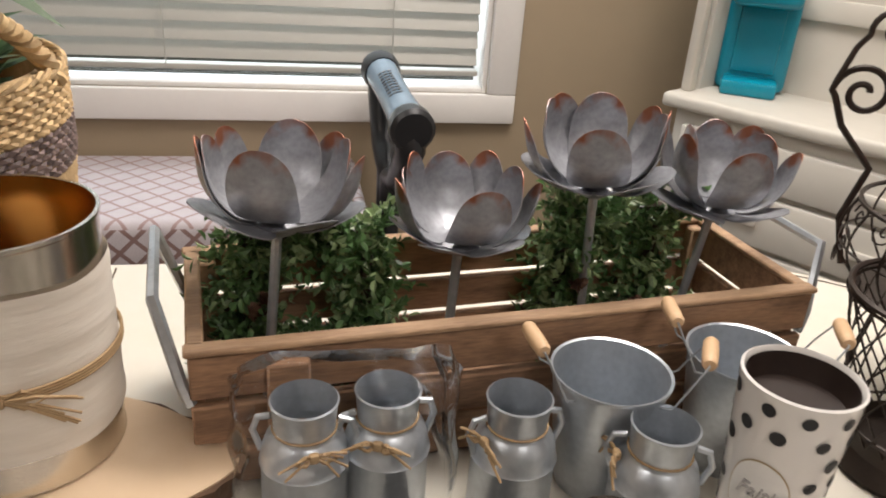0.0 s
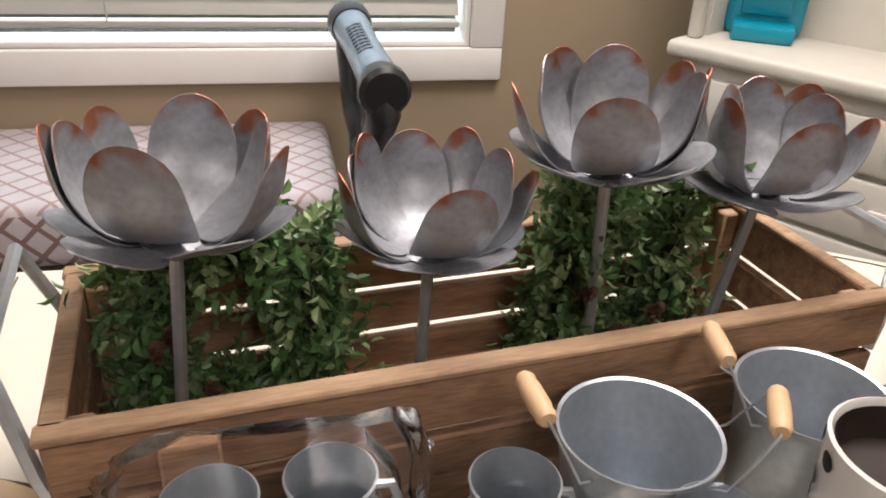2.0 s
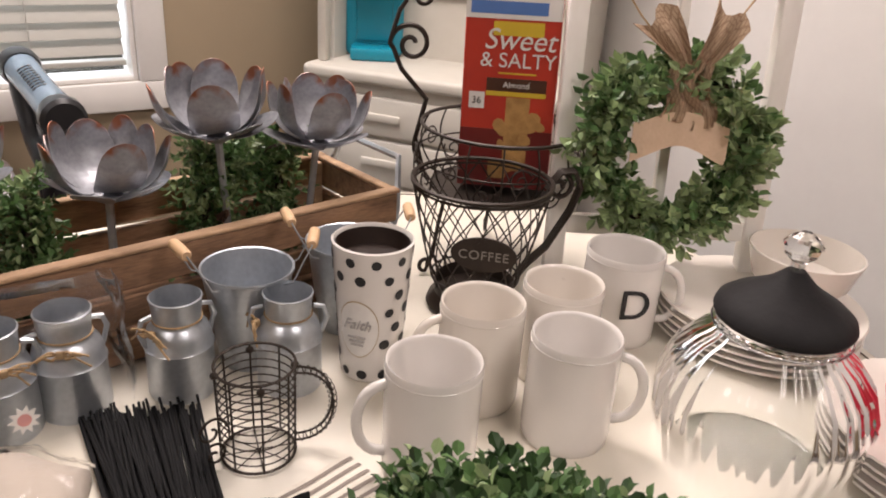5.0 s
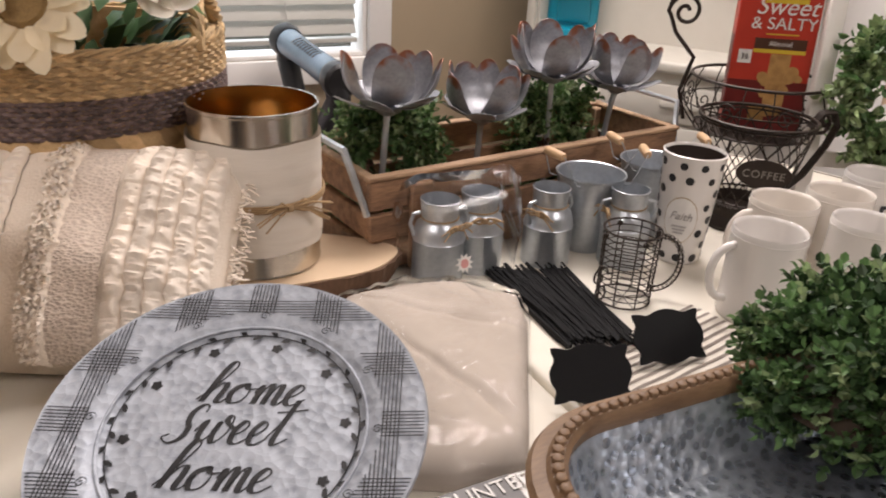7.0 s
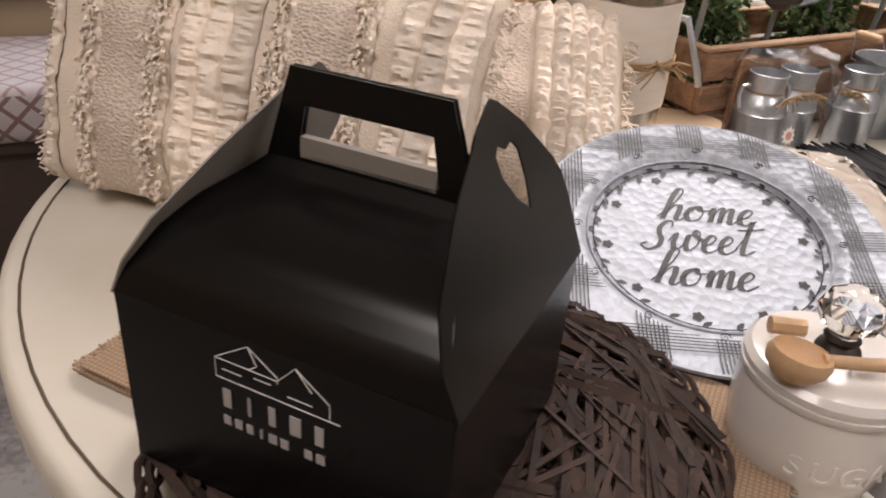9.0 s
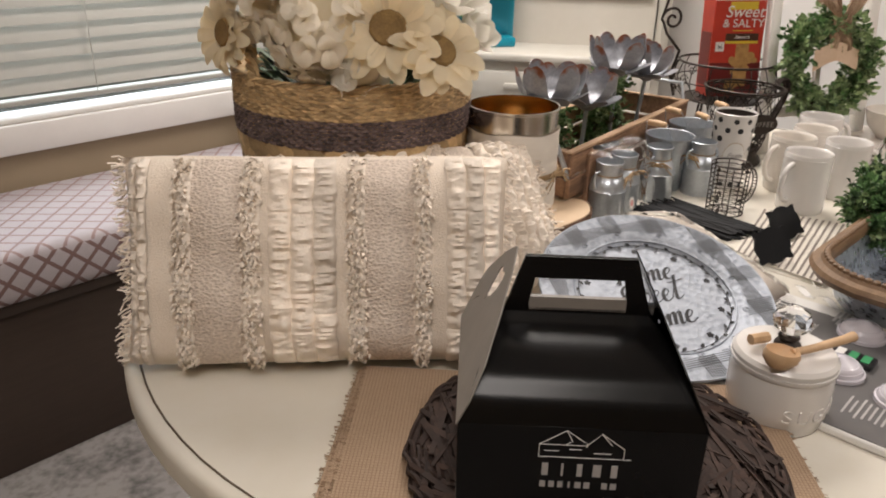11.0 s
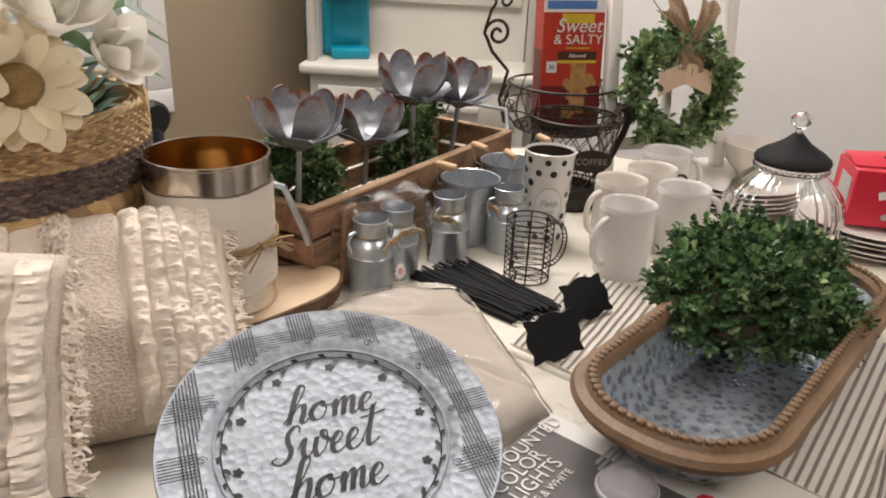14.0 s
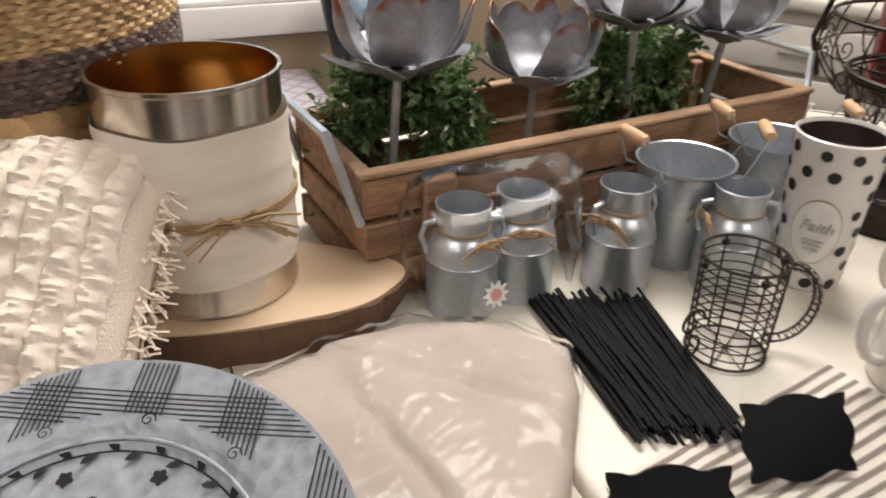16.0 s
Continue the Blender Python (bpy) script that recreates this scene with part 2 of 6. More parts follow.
LWOOD = mat("pale turned wood", (0.62, 0.42, 0.25), 0.5, c2=(0.52, 0.33, 0.18), scale=20, stretch=(4, 4, 1))
REDB = mat("red box print", (0.52, 0.045, 0.02), 0.4, c2=(0.36, 0.022, 0.014), scale=5)
REDP = mat("bright red carton", (0.62, 0.02, 0.05), 0.35, scale=6, c2=(0.55, 0.018, 0.045))
DKRED = mat("dark maroon print", (0.16, 0.012, 0.010), 0.4, scale=10)
YELL = mat("yellow print", (0.70, 0.50, 0.04), 0.4, scale=8)
BLUEPR = mat("blue print", (0.10, 0.22, 0.55), 0.4, scale=8)
GREENPR = mat("green print", (0.05, 0.30, 0.12), 0.4, scale=8)
OAT = mat("golden oat print", (0.52, 0.30, 0.10), 0.5, c2=(0.25, 0.12, 0.035), scale=60, amt=0.8, kind="voronoi")
BROWNPR = mat("dark brown print", (0.07, 0.025, 0.012), 0.4, scale=8)
WHITEPR = mat("white print", (0.80, 0.78, 0.75), 0.45, scale=8)
GREYPR = mat("grey print", (0.45, 0.43, 0.42), 0.45, scale=8)
INK = mat("black ink", (0.016, 0.016, 0.018), 0.55, scale=30)
GOLDPR = mat("dull gold print", (0.45, 0.33, 0.18), 0.4, scale=8)
PINKPR = mat("pink print", (0.72, 0.35, 0.33), 0.5, scale=8)
DISTW = mat("distressed white paint", (0.86, 0.83, 0.79), 0.6, c2=(0.74, 0.70, 0.65), scale=12, amt=0.4, stretch=(1, 1, 0.3), bump=0.25)
PLASTIC = clear("clear plastic film", (0.97, 0.97, 0.97), 0.10, 1.28)
FILM = clear("thin shiny plastic film", (0.96, 0.96, 0.96), 0.10, 1.25, 1.0, 0.05)
GLASSJ = clear("clear ribbed glass", (0.97, 0.98, 0.98), 0.04, 1.42, 1.0, 0.0)
GLASSM = bpy.data.materials.new("clear glass")
GLASSM.use_nodes = True
_p = GLASSM.node_tree.nodes["Principled BSDF"]
_p.inputs["Roughness"].default_value, _p.inputs["Transmission Weight"].default_value, _p.inputs["IOR"].default_value = 0.02, 1.0, 1.45
_p.inputs["Base Color"].default_value = (0.97, 0.98, 0.98, 1)


def copper_tips(m):
    """Copper wash on the tips of the petals, by the height within each petal's own space."""
    n, l, p = nodes_of(m)
    old = p.inputs["Base Color"].links[0].from_socket
    tc, sp, tx = n.new("ShaderNodeTexCoord"), n.new("ShaderNodeSeparateXYZ"), n.new("ShaderNodeTexNoise")
    l.new(tc.outputs["Object"], sp.inputs[0])
    l.new(tc.outputs["Object"], tx.inputs["Vector"])
    tx.inputs["Scale"].default_value = 45
    ma = n.new("ShaderNodeMath")
    ma.operation = "MULTIPLY_ADD"
    l.new(tx.outputs["Fac"], ma.inputs[0])
    ma.inputs[1].default_value = 0.055
    l.new(sp.outputs[2], ma.inputs[2])
    mr = n.new("ShaderNodeMapRange")
    mr.inputs["From Min"].default_value, mr.inputs["From Max"].default_value = 0.087, 0.101
    l.new(ma.outputs[0], mr.inputs["Value"])
    mx = n.new("ShaderNodeMix")
    mx.data_type = "RGBA"
    l.new(mr.outputs[0], mx.inputs["Factor"])
    l.new(old, mx.inputs["A"])
    mx.inputs["B"].default_value = (0.27, 0.10, 0.055, 1)
    l.new(mx.outputs["Result"], p.inputs["Base Color"])


copper_tips(PETAL)


def sheer(m, amount):
    """Thin petals and leaves let some light through."""
    n, l, p = nodes_of(m)
    tr, mx = n.new("ShaderNodeBsdfTranslucent"), n.new("ShaderNodeMixShader")
    l.new(p.inputs["Base Color"].links[0].from_socket, tr.inputs[0])
    mx.inputs[0].default_value = amount
    l.new(p.outputs[0], mx.inputs[1])
    l.new(tr.outputs[0], mx.inputs[2])
    l.new(mx.outputs[0], n["Material Output"].inputs[0])


for _m in (FCREAM, FWHITE, FIVORY):
    sheer(_m, 0.40)
sheer(BLIND, 0.20)
for _m in (LEAF, LEAFL):
    sheer(_m, 0.25)


# ---- shapes ----
def finish(bm, name, material, smooth=True):
    bmesh.ops.recalc_face_normals(bm, faces=bm.faces)
    me = bpy.data.meshes.new(name)
    bm.to_mesh(me)
    bm.free()
    for mt in (material if isinstance(material, (list, tuple)) else [material]):
        me.materials.append(mt)
    if smooth:
        me.shade_smooth()
        me.set_sharp_from_angle(angle=radians(40))
    return me


def part(name, bm, material, parent, label="", m=None, smooth=True):
    ob = new(name, finish(bm, name, material, smooth))
    ob.parent = parent
    if m is not None:
        ob.matrix_basis = m
    return tagged(ob, label)


def thing(name, m, label, category, group="", kind=""):
    ob = new(name)
    ob.matrix_basis = m
    ob.empty_display_size = 0.02
    return tagged(ob, label, category, group, kind)


def solid(name, bm, material, label, category="", group="", kind="", m=None, smooth=True):
    ob = new(name, finish(bm, name, material, smooth))
    if m is not None:
        ob.matrix_basis = m
    return tagged(ob, label, category, group, kind)


def box(sx, sy, sz, c=(0, 0, 0), bevel=0.0, seg=2, bm=None, rot=None):
    bm = bm or bmesh.new()
    r = bmesh.ops.create_cube(bm, size=1)
    M = Matrix.Translation(c) @ (rot or Matrix()) @ Matrix.Diagonal((sx, sy, sz, 1))
    bmesh.ops.transform(bm, matrix=M, verts=r["verts"])
    if bevel:
        ed = {e for v in r["verts"] for e in v.link_edges}
        bmesh.ops.bevel(bm, geom=list(ed), offset=bevel, segments=seg, affect="EDGES", profile=0.5)
    return bm


def lathe(prof, seg=40, bm=None, sx=1.0, sy=1.0, flute=0.0, nfl=0):
    bm = bm or bmesh.new()
    rings = []
    for k, (r, z) in enumerate(prof):
        if r < 1e-6:
            rings.append([bm.verts.new((0, 0, z))])
        else:
            ring = []
            for i in range(seg):
                a = 2 * math.pi * i / seg
                q = r * (1 + flute * math.cos(nfl * a)) if nfl else r
                ring.append(bm.verts.new((q * math.cos(a) * sx, q * math.sin(a) * sy, z)))
            rings.append(ring)
    for a, b in zip(rings, rings[1:]):
        if len(a) == 1 and len(b) == 1:
            continue
        for i in range(seg):
            j = (i + 1) % seg
            if len(a) == 1:
                bm.faces.new((a[0], b[i], b[j]))
            elif len(b) == 1:
                bm.faces.new((a[i], a[j], b[0]))
            else:
                bm.faces.new((a[i], a[j], b[j], b[i]))
    return bm


def tube(pts, r, seg=6, closed=False, bm=None, taper=None):
    bm = bm or bmesh.new()
    pts = [Vector(p) for p in pts]
    n = len(pts)
    up = Vector((0, 0, 1))
    rings = []
    prev = None
    for i, p in enumerate(pts):
        d = (pts[(i + 1) % n] - pts[i - 1]) if closed or 0 < i < n - 1 else (pts[1] - pts[0] if i == 0 else pts[-1] - pts[-2])
        d.normalize()
        ref = prev if prev is not None else (up if abs(d.z) < 0.9 else Vector((1, 0, 0)))
        x = (ref - d * ref.dot(d)).normalized()
        prev = x
        y = d.cross(x)
        q = r * (taper[i] if taper else 1)
        rings.append([bm.verts.new(p + (x * math.cos(2 * math.pi * k / seg) + y * math.sin(2 * math.pi * k / seg)) * q) for k in range(seg)])
    for i in range(n if closed else n - 1):
        a, b = rings[i], rings[(i + 1) % n]
        for k in range(seg):
            bm.faces.new((a[k], a[(k + 1) % seg], b[(k + 1) % seg], b[k]))
    if not closed:
        bm.faces.new(rings[0][::-1])
        bm.faces.new(rings[-1])
    return bm


def circle(r, z=0, n=32, c=(0, 0), a0=0.0, a1=360.0, sy=1.0):
    full = a1 - a0 >= 360
    return [(c[0] + r * math.cos(radians(a0 + (a1 - a0) * i / (n if full else n - 1))), c[1] + sy * r * math.sin(radians(a0 + (a1 - a0) * i / (n if full else n - 1))), z) for i in range(n)]


def slab(outline, z0, z1, bevel=0.0, bm=None, seg=2):
    bm = bm or bmesh.new()
    vs = [bm.verts.new((x, y, z0)) for x, y in outline]
    f = bm.faces.new(vs)
    r = bmesh.ops.extrude_face_region(bm, geom=[f])
    top = [g for g in r["geom"] if isinstance(g, bmesh.types.BMVert)]
    bmesh.ops.translate(bm, verts=top, vec=(0, 0, z1 - z0))
    if bevel:
        tf = [g for g in r["geom"] if isinstance(g, bmesh.types.BMFace)]
        bmesh.ops.bevel(bm, geom=list({e for q in tf for e in q.edges}), offset=bevel, segments=seg, affect="EDGES", profile=0.5)
    return bm


def patch(fn, nu, nv, bm=None, closed_u=False):
    """A sheet from fn(u, v) over the unit square."""
    bm = bm or bmesh.new()
    g = [[bm.verts.new(fn(i / (nu if closed_u else nu - 1), j / (nv - 1))) for j in range(nv)] for i in range(nu)]
    for i in range(nu if closed_u else nu - 1):
        for j in range(nv - 1):
            k = (i + 1) % nu
            bm.faces.new((g[i][j], g[k][j], g[k][j + 1], g[i][j + 1]))
    return bm


def thick(bm, t):
    bmesh.ops.recalc_face_normals(bm, faces=bm.faces)
    bmesh.ops.solidify(bm, geom=bm.faces[:], thickness=t)
    return bm


def lettering(text, size, material, parent, m, depth=0.0006, shear=0.0, name="lettering", align="CENTER", space=1.0, bold=0.0):
    cu = bpy.data.curves.new(name, "FONT")
    cu.body, cu.size, cu.extrude, cu.shear, cu.align_x, cu.space_character = text, size, depth, shear, align, space
    cu.offset = bold
    tmp = new("tmp_text", cu)
    bpy.context.view_layer.update()
    me = bpy.data.meshes.new_from_object(tmp.evaluated_get(bpy.context.evaluated_depsgraph_get()))
    bpy.data.objects.remove(tmp)
    me.materials.clear()
    me.materials.append(material)
    ob = new(name, me)
    ob.parent = parent
    ob.matrix_basis = m
    return ob


def add_leaf(bm, p, d, up, length, width, fold=0.25, curl=0.15, blunt=False):
    """One folded leaf of eight triangles from p along d."""
    d = d.normalized()
    s = d.cross(up)
    if s.length < 1e-4:
        s = Vector((1, 0, 0))
    s.normalize()
    nrm = s.cross(d)
    k2, w2s = (0.84, 0.50) if blunt else (0.72, 0.40)
    a = bm.verts.new(p)
    m1 = bm.verts.new(p + d * length * 0.35 - nrm * 0.0)
    m2 = bm.verts.new(p + d * length * k2 + nrm * curl * length * 0.2)
    e = bm.verts.new(p + d * length + nrm * -curl * length * 0.4)
    for sg in (1, -1):
        w1 = bm.verts.new(p + d * length * 0.35 + s * sg * width * 0.46 + nrm * fold * width)
        w2 = bm.verts.new(p + d * length * k2 + s * sg * width * w2s + nrm * fold * width)
        bm.faces.new((a, w1, m1))
        bm.faces.new((m1, w1, w2, m2))
        bm.faces.new((m2, w2, e))


def round_petal(bm, p, d, up, length, width, cup=0.15, curl=0.2, wide_at=0.66):
    """A soft rounded petal from p along d, widest towards its end, with a cupped face and rolled tip."""
    d = d.normalized()
    s = d.cross(up)
    if s.length < 1e-4:
        s = Vector((1, 0, 0))
    s.normalize()
    nrm = s.cross(d)
    ts = (0.0, 0.22, 0.45, 0.66, 0.84, 0.96)
    ws = (0.10, 0.36, 0.44 + 0.04 * (wide_at < 0.6), 0.50, 0.42, 0.22)
    rows = []
    for t, w in zip(ts, ws):
        z = curl * length * (0.35 * t - 0.75 * t * t * t)
        c = p + d * length * t + nrm * z
        e = nrm * cup * width * (w * 2) ** 2
        rows.append((bm.verts.new(c - s * w * width + e), bm.verts.new(c), bm.verts.new(c + s * w * width + e)))
    for a, b in zip(rows, rows[1:]):
        bm.faces.new((a[0], a[1], b[1], b[0]))
        bm.faces.new((a[1], a[2], b[2], b[1]))
    tip = bm.verts.new(p + d * length + nrm * (curl * length * -0.42))
    bm.faces.new((rows[-1][0], rows[-1][1], tip))
    bm.faces.new((rows[-1][1], rows[-1][2], tip))


RNG = random.Random(7)


def rv():
    while True:
        v = Vector((RNG.uniform(-1, 1), RNG.uniform(-1, 1), RNG.uniform(-1, 1)))
        if 0.05 < v.length < 1:
            return v.normalized()


def sprig(bm, p, d, n, length, leaf, wide):
    """A short shoot with pairs of leaves."""
    d = d.normalized()
    s = d.orthogonal().normalized()
    for i in range(n):
        q = p + d * length * (i + 0.5) / n
        a = RNG.uniform(0, 6.28)
        for k in (0, math.pi):
            side = Matrix.Rotation(a + k, 3, d) @ s
            add_leaf(bm, q, side + d * 0.7, d, leaf * RNG.uniform(0.7, 1.15), wide * RNG.uniform(0.7, 1.1))
    add_leaf(bm, p + d * length, d, s, leaf, wide)


# ---- the room ----
TZ = 0.75
NY, EX, WX, SY, CZ = 2.07, 1.09, -2.7, -2.2, 2.4
structure = dict(kind="structure")


def wall(name, bm, material, label):
    return solid(name, bm, material, label, "wall", kind="structure", m=ROOM, smooth=False)


solid("floor", box(EX - WX + 0.4, NY - SY + 0.4, 0.1, ((EX + WX) / 2, (NY + SY) / 2, -0.05)), FLOOR, "grey mottled patterned carpet floor", "floor", kind="structure", m=ROOM, smooth=False)
solid("ceiling", box(EX - WX + 0.4, NY - SY + 0.4, 0.1, ((EX + WX) / 2, (NY + SY) / 2, CZ + 0.05)), CEIL, "plain white ceiling", "ceiling", kind="structure", m=ROOM, smooth=False)
WL, WR, WB, WT = -1.55, 0.065, 0.745, 2.05
wn = bmesh.new()
box(WL - WX + 0.2, 0.12, CZ, ((WL + WX - 0.2) / 2, NY + 0.06, CZ / 2), bm=wn)
box(EX - WR + 0.2, 0.12, CZ, ((EX + WR + 0.2) / 2, NY + 0.06, CZ / 2), bm=wn)
box(WR - WL, 0.12, WB, ((WL + WR) / 2, NY + 0.06, WB / 2), bm=wn)
box(WR - WL, 0.12, CZ - WT, ((WL + WR) / 2, NY + 0.06, (CZ + WT) / 2), bm=wn)
wall("wall_north", wn, WALL_TAN, "tan painted wall around the window")
wall("wall_east", box(0.12, NY - SY, CZ, (EX + 0.06, (NY + SY) / 2, CZ / 2)), WALL_GREY, "pale grey wall with trowelled texture")
wall("wall_south", box(EX - WX, 0.12, CZ, ((EX + WX) / 2, SY - 0.06, CZ / 2)), WALL_TAN, "plain tan wall")
wall("wall_west", box(0.12, NY - SY, CZ, (WX - 0.06, (NY + SY) / 2, CZ / 2)), WALL_TAN, "plain tan wall")
solid("baseboard", box(0.018, 3.4, 0.135, (EX - 0.009, -0.5, 0.0675), 0.004), BASEB, "brown wooden baseboard along the grey wall", "baseboard", kind="structure", m=ROOM)


def window_unit():
    w = thing("window_1", ROOM, "white trimmed window with closed cream blinds", "window", kind="structure")
    t, y = 0.078, NY - 0.011
    for nm, sx, sz, cx, cz in (("window_frame", WR - WL + 2 * t, t, (WL + WR) / 2, WB - t / 2), ("window_frame", WR - WL + 2 * t, t, (WL + WR) / 2, WT + t / 2),
                               ("window_frame", t, WT - WB, WL - t / 2, (WT + WB) / 2), ("window_frame", t, WT - WB, WR + t / 2, (WT + WB) / 2)):
        part(nm, box(sx, 0.022, sz, (cx, y, cz), 0.005), TRIM, w)
    part("window_jamb", box(0.012, 0.10, WT - WB, (WR - 0.006, NY + 0.05, (WT + WB) / 2)), TRIM, w)
    part("window_jamb", box(0.012, 0.10, WT - WB, (WL + 0.006, NY + 0.05, (WT + WB) / 2)), TRIM, w)
    part("window_sill", box(WR - WL - 0.024, 0.10, 0.012, ((WL + WR) / 2, NY + 0.05, WB + 0.006), 0.002), TRIM, w)
    pane = part("pane", box(WR - WL, 0.004, WT - WB, ((WL + WR) / 2, NY + 0.11, (WT + WB) / 2)), clear("window glass"), w)
    pane.visible_shadow = False
    b = thing("window_blind", ROOM, "cream slatted blind, closed down to a narrow gap over the sill", "blind")
    z = WB + 0.045
    part("bottom_rail", box(WR - WL - 0.04, 0.04, 0.014, ((WL + WR) / 2, NY + 0.045, z), 0.003), BLIND, b)
    me = None
    while z < WT - 0.06:
        z += 0.044
        ob = None
        if me is None:
            def fn(u, v):
                return ((u - 0.5) * (WR - WL - 0.045), (v - 0.5) * 0.026, (v - 0.5) * 0.047 + 0.004 * math.sin(v * math.pi))
            me = finish(thick(patch(fn, 2, 5), 0.0025), "slat", BLIND)
        ob = new("slat", me)
        ob.parent, ob.matrix_basis = b, pose((WL + WR) / 2, NY + 0.045, z)
    part("headrail", box(WR - WL - 0.04, 0.05, 0.05, ((WL + WR) / 2, NY + 0.045, WT - 0.027), 0.004), BLIND, b)
    for x in (WL + 0.25, (WL + WR) / 2, WR - 0.25):
        part("ladder_cord", tube([(x, NY + 0.024, WB + 0.05), (x, NY + 0.024, WT - 0.05)], 0.0016, 5), BLIND, b)


window_unit()


# ---- corner hutch ----
def hutch():
    h = thing("corner_hutch", pose(0.495, 1.815, 0, 0, 0, -42), "cream painted corner hutch with drawers and open top", "cabinet")
    L, D, H = 0.72, 0.30, 0.80
    part("body", box(L - 0.03, D, H, (L / 2, D / 2 + 0.012, H / 2), 0.004), HUTCH, h)
    part("counter", box(L + 0.03, D + 0.03, 0.034, (L / 2, D / 2, H + 0.017), 0.011, 3), HUTCH, h)
    z = 0.775
    for dh in (0.115, 0.13, 0.13, 0.16, 0.16):
        d = part("drawer", box(L - 0.09, 0.022, dh - 0.012, (L / 2, 0.003, z - dh / 2), 0.006), HUTCH, h)
        for x in (L * 0.3, L * 0.7):
            part("pull", box(0.11, 0.012, 0.022, (x, -0.012, z - dh / 2), 0.005), HUTCH, d, "recessed cream finger pull")
        z -= dh
    for x in (0.014, L - 0.014):
        part("post", box(0.026, 0.030, 1.1, (x, 0.05, H + 0.034 + 0.55), 0.006), HUTCH, h)
    part("back_panel", box(L - 0.06, 0.014, 1.1, (L / 2, D - 0.03, H + 0.034 + 0.55)), HUTCH, h)
    for zz in (0.2, 0.52, 0.85):
        part("panel_rail", box(L - 0.10, 0.012, 0.05, (L / 2, D - 0.046, H + 0.034 + zz), 0.004), HUTCH, h)
    for k in (0, 1):
        part("side_panel", box(0.014, D - 0.09, 1.1, (0.016 + k * (L - 0.032), D / 2 + 0.045, H + 0.034 + 0.55)), HUTCH, h)
    part("top", box(L + 0.02, D + 0.02, 0.03, (L / 2, D / 2, H + 1.15), 0.008), HUTCH, h)
    return h


hutch()


def brewer():
    b = thing("coffee_brewer", pose(0.70, 1.915, 0.834, 0, 0, -18), "teal plastic single-cup coffee brewer on the hutch counter", "coffee maker")
    part("body", box(0.160, 0.17, 0.30, (0, 0.05, 0.15), 0.018, 3), TEAL, b)
    part("side_tank", box(0.04, 0.15, 0.26, (-0.098, 0.05, 0.13), 0.014, 3), TEAL, b)
    part("head", box(0.150, 0.09, 0.10, (0, -0.075, 0.25), 0.02, 3), TEAL, b)
    part("drip_tray", box(0.125, 0.075, 0.035, (0, -0.07, 0.0175), 0.008), TEAL, b)
    part("back_recess", box(0.10, 0.012, 0.15, (0, -0.035, 0.12), 0.004), TEAL, b)


brewer()


# ---- window bench ----
def bench():
    b = thing("window_bench", ROOM, "dark wooden bench under the window", "bench")
    part("base", box(1.75, 0.40, 0.42, (-1.17, 1.866, 0.21), 0.006), BENCHW, b)
    part("top", box(1.80, 0.425, 0.03, (-1.17, 1.855, 0.435), 0.006), BENCHW, b)
    bm = box(1.78, 0.45, 0.125, (-1.17, 1.843, 0.5125), 0.026, 4)
    bm.normal_update()
    for f in bm.faces:
        f.material_index = 1 if f.normal.z < 0.55 else 0
    solid("bench_cushion", bm, [CUSH, CUSH_SHADED], "lavender lattice-patterned box cushion on the window bench", "cushion", m=ROOM)


bench()


def padded_stand():
    v = thing("padded_stand", pose(0, 0, 0), "black stand with a blue-grey printed padded bar, beside the bench", "stand")
    p, q = Vector((-0.190, 1.83, 0.822)), Vector((-0.085, 1.50, 0.788))
    ax = (q - p).normalized()
    part("bar_pad", tube([p.lerp(q, k / 8) for k in range(9)], 0.040, 16, taper=[1.0, 0.97, 0.93, 0.9, 0.9, 0.9, 0.93, 0.97, 1.0]), BLUEP, v, "blue-grey padded bar with dark printed marks")
    for e, sg in ((p, -1), (q, 1)):
        part("end_collar", tube([e - ax * 0.02 * sg, e, e + ax * 0.022 * sg, e + ax * 0.030 * sg], 0.047, 18, taper=[0.9, 1.0, 1.0, 0.82]), BLACKP, v, "black rubber end collar")
        mid, e2 = Vector((-0.145, 1.68, 0.60)), e - ax * 0.012 * sg
        leg = [e2 + Vector((0, 0, -0.005)), e2 + (e2 - mid) * 0.10 + Vector((0, 0, -0.07)), e2.lerp(mid, 0.40) + Vector((0, 0, -0.07)), mid.lerp(e2, 0.12), mid + Vector((0, 0, -0.25)), mid + Vector((0, 0, -0.58))]
        sm = [leg[min(k // 4, 4)].lerp(leg[min(k // 4, 4) + 1], k % 4 / 4) for k in range(20)] + [leg[-1]]
        part("leg", tube(sm, 0.034, 10, taper=[1.0 - 0.018 * k for k in range(21)]), BLACKP, v)
    part("foot", box(0.30, 0.36, 0.04, (-0.145, 1.68, 0.02), 0.012), BLACKP, v)
    side = Vector((-0.35, -0.15, 0.92)).normalized()
    side = (side - ax * side.dot(ax)).normalized()
    cr = ax.cross(side)
    for k in range(9):
        c = p.lerp(q, 0.30 + 0.05 * k)
        bm = bmesh.new()
        for j in (-1, 0, 1):
            d = (side * math.cos(0.32 * j) + cr * math.sin(0.32 * j)) * 0.0368
            box(0.007, 0.009, 0.002, tuple(c + d), bm=bm, rot=d.to_track_quat("Z", "Y").to_matrix().to_4x4())
        part("printed_mark", bm, BLACKP, v)


padded_stand()

# ---- table ----
AX = radians(13.5)
AU, AV = Vector((math.cos(AX), math.sin(AX))), Vector((-math.sin(AX), math.cos(AX)))
O2 = Vector((0.085, -0.181))


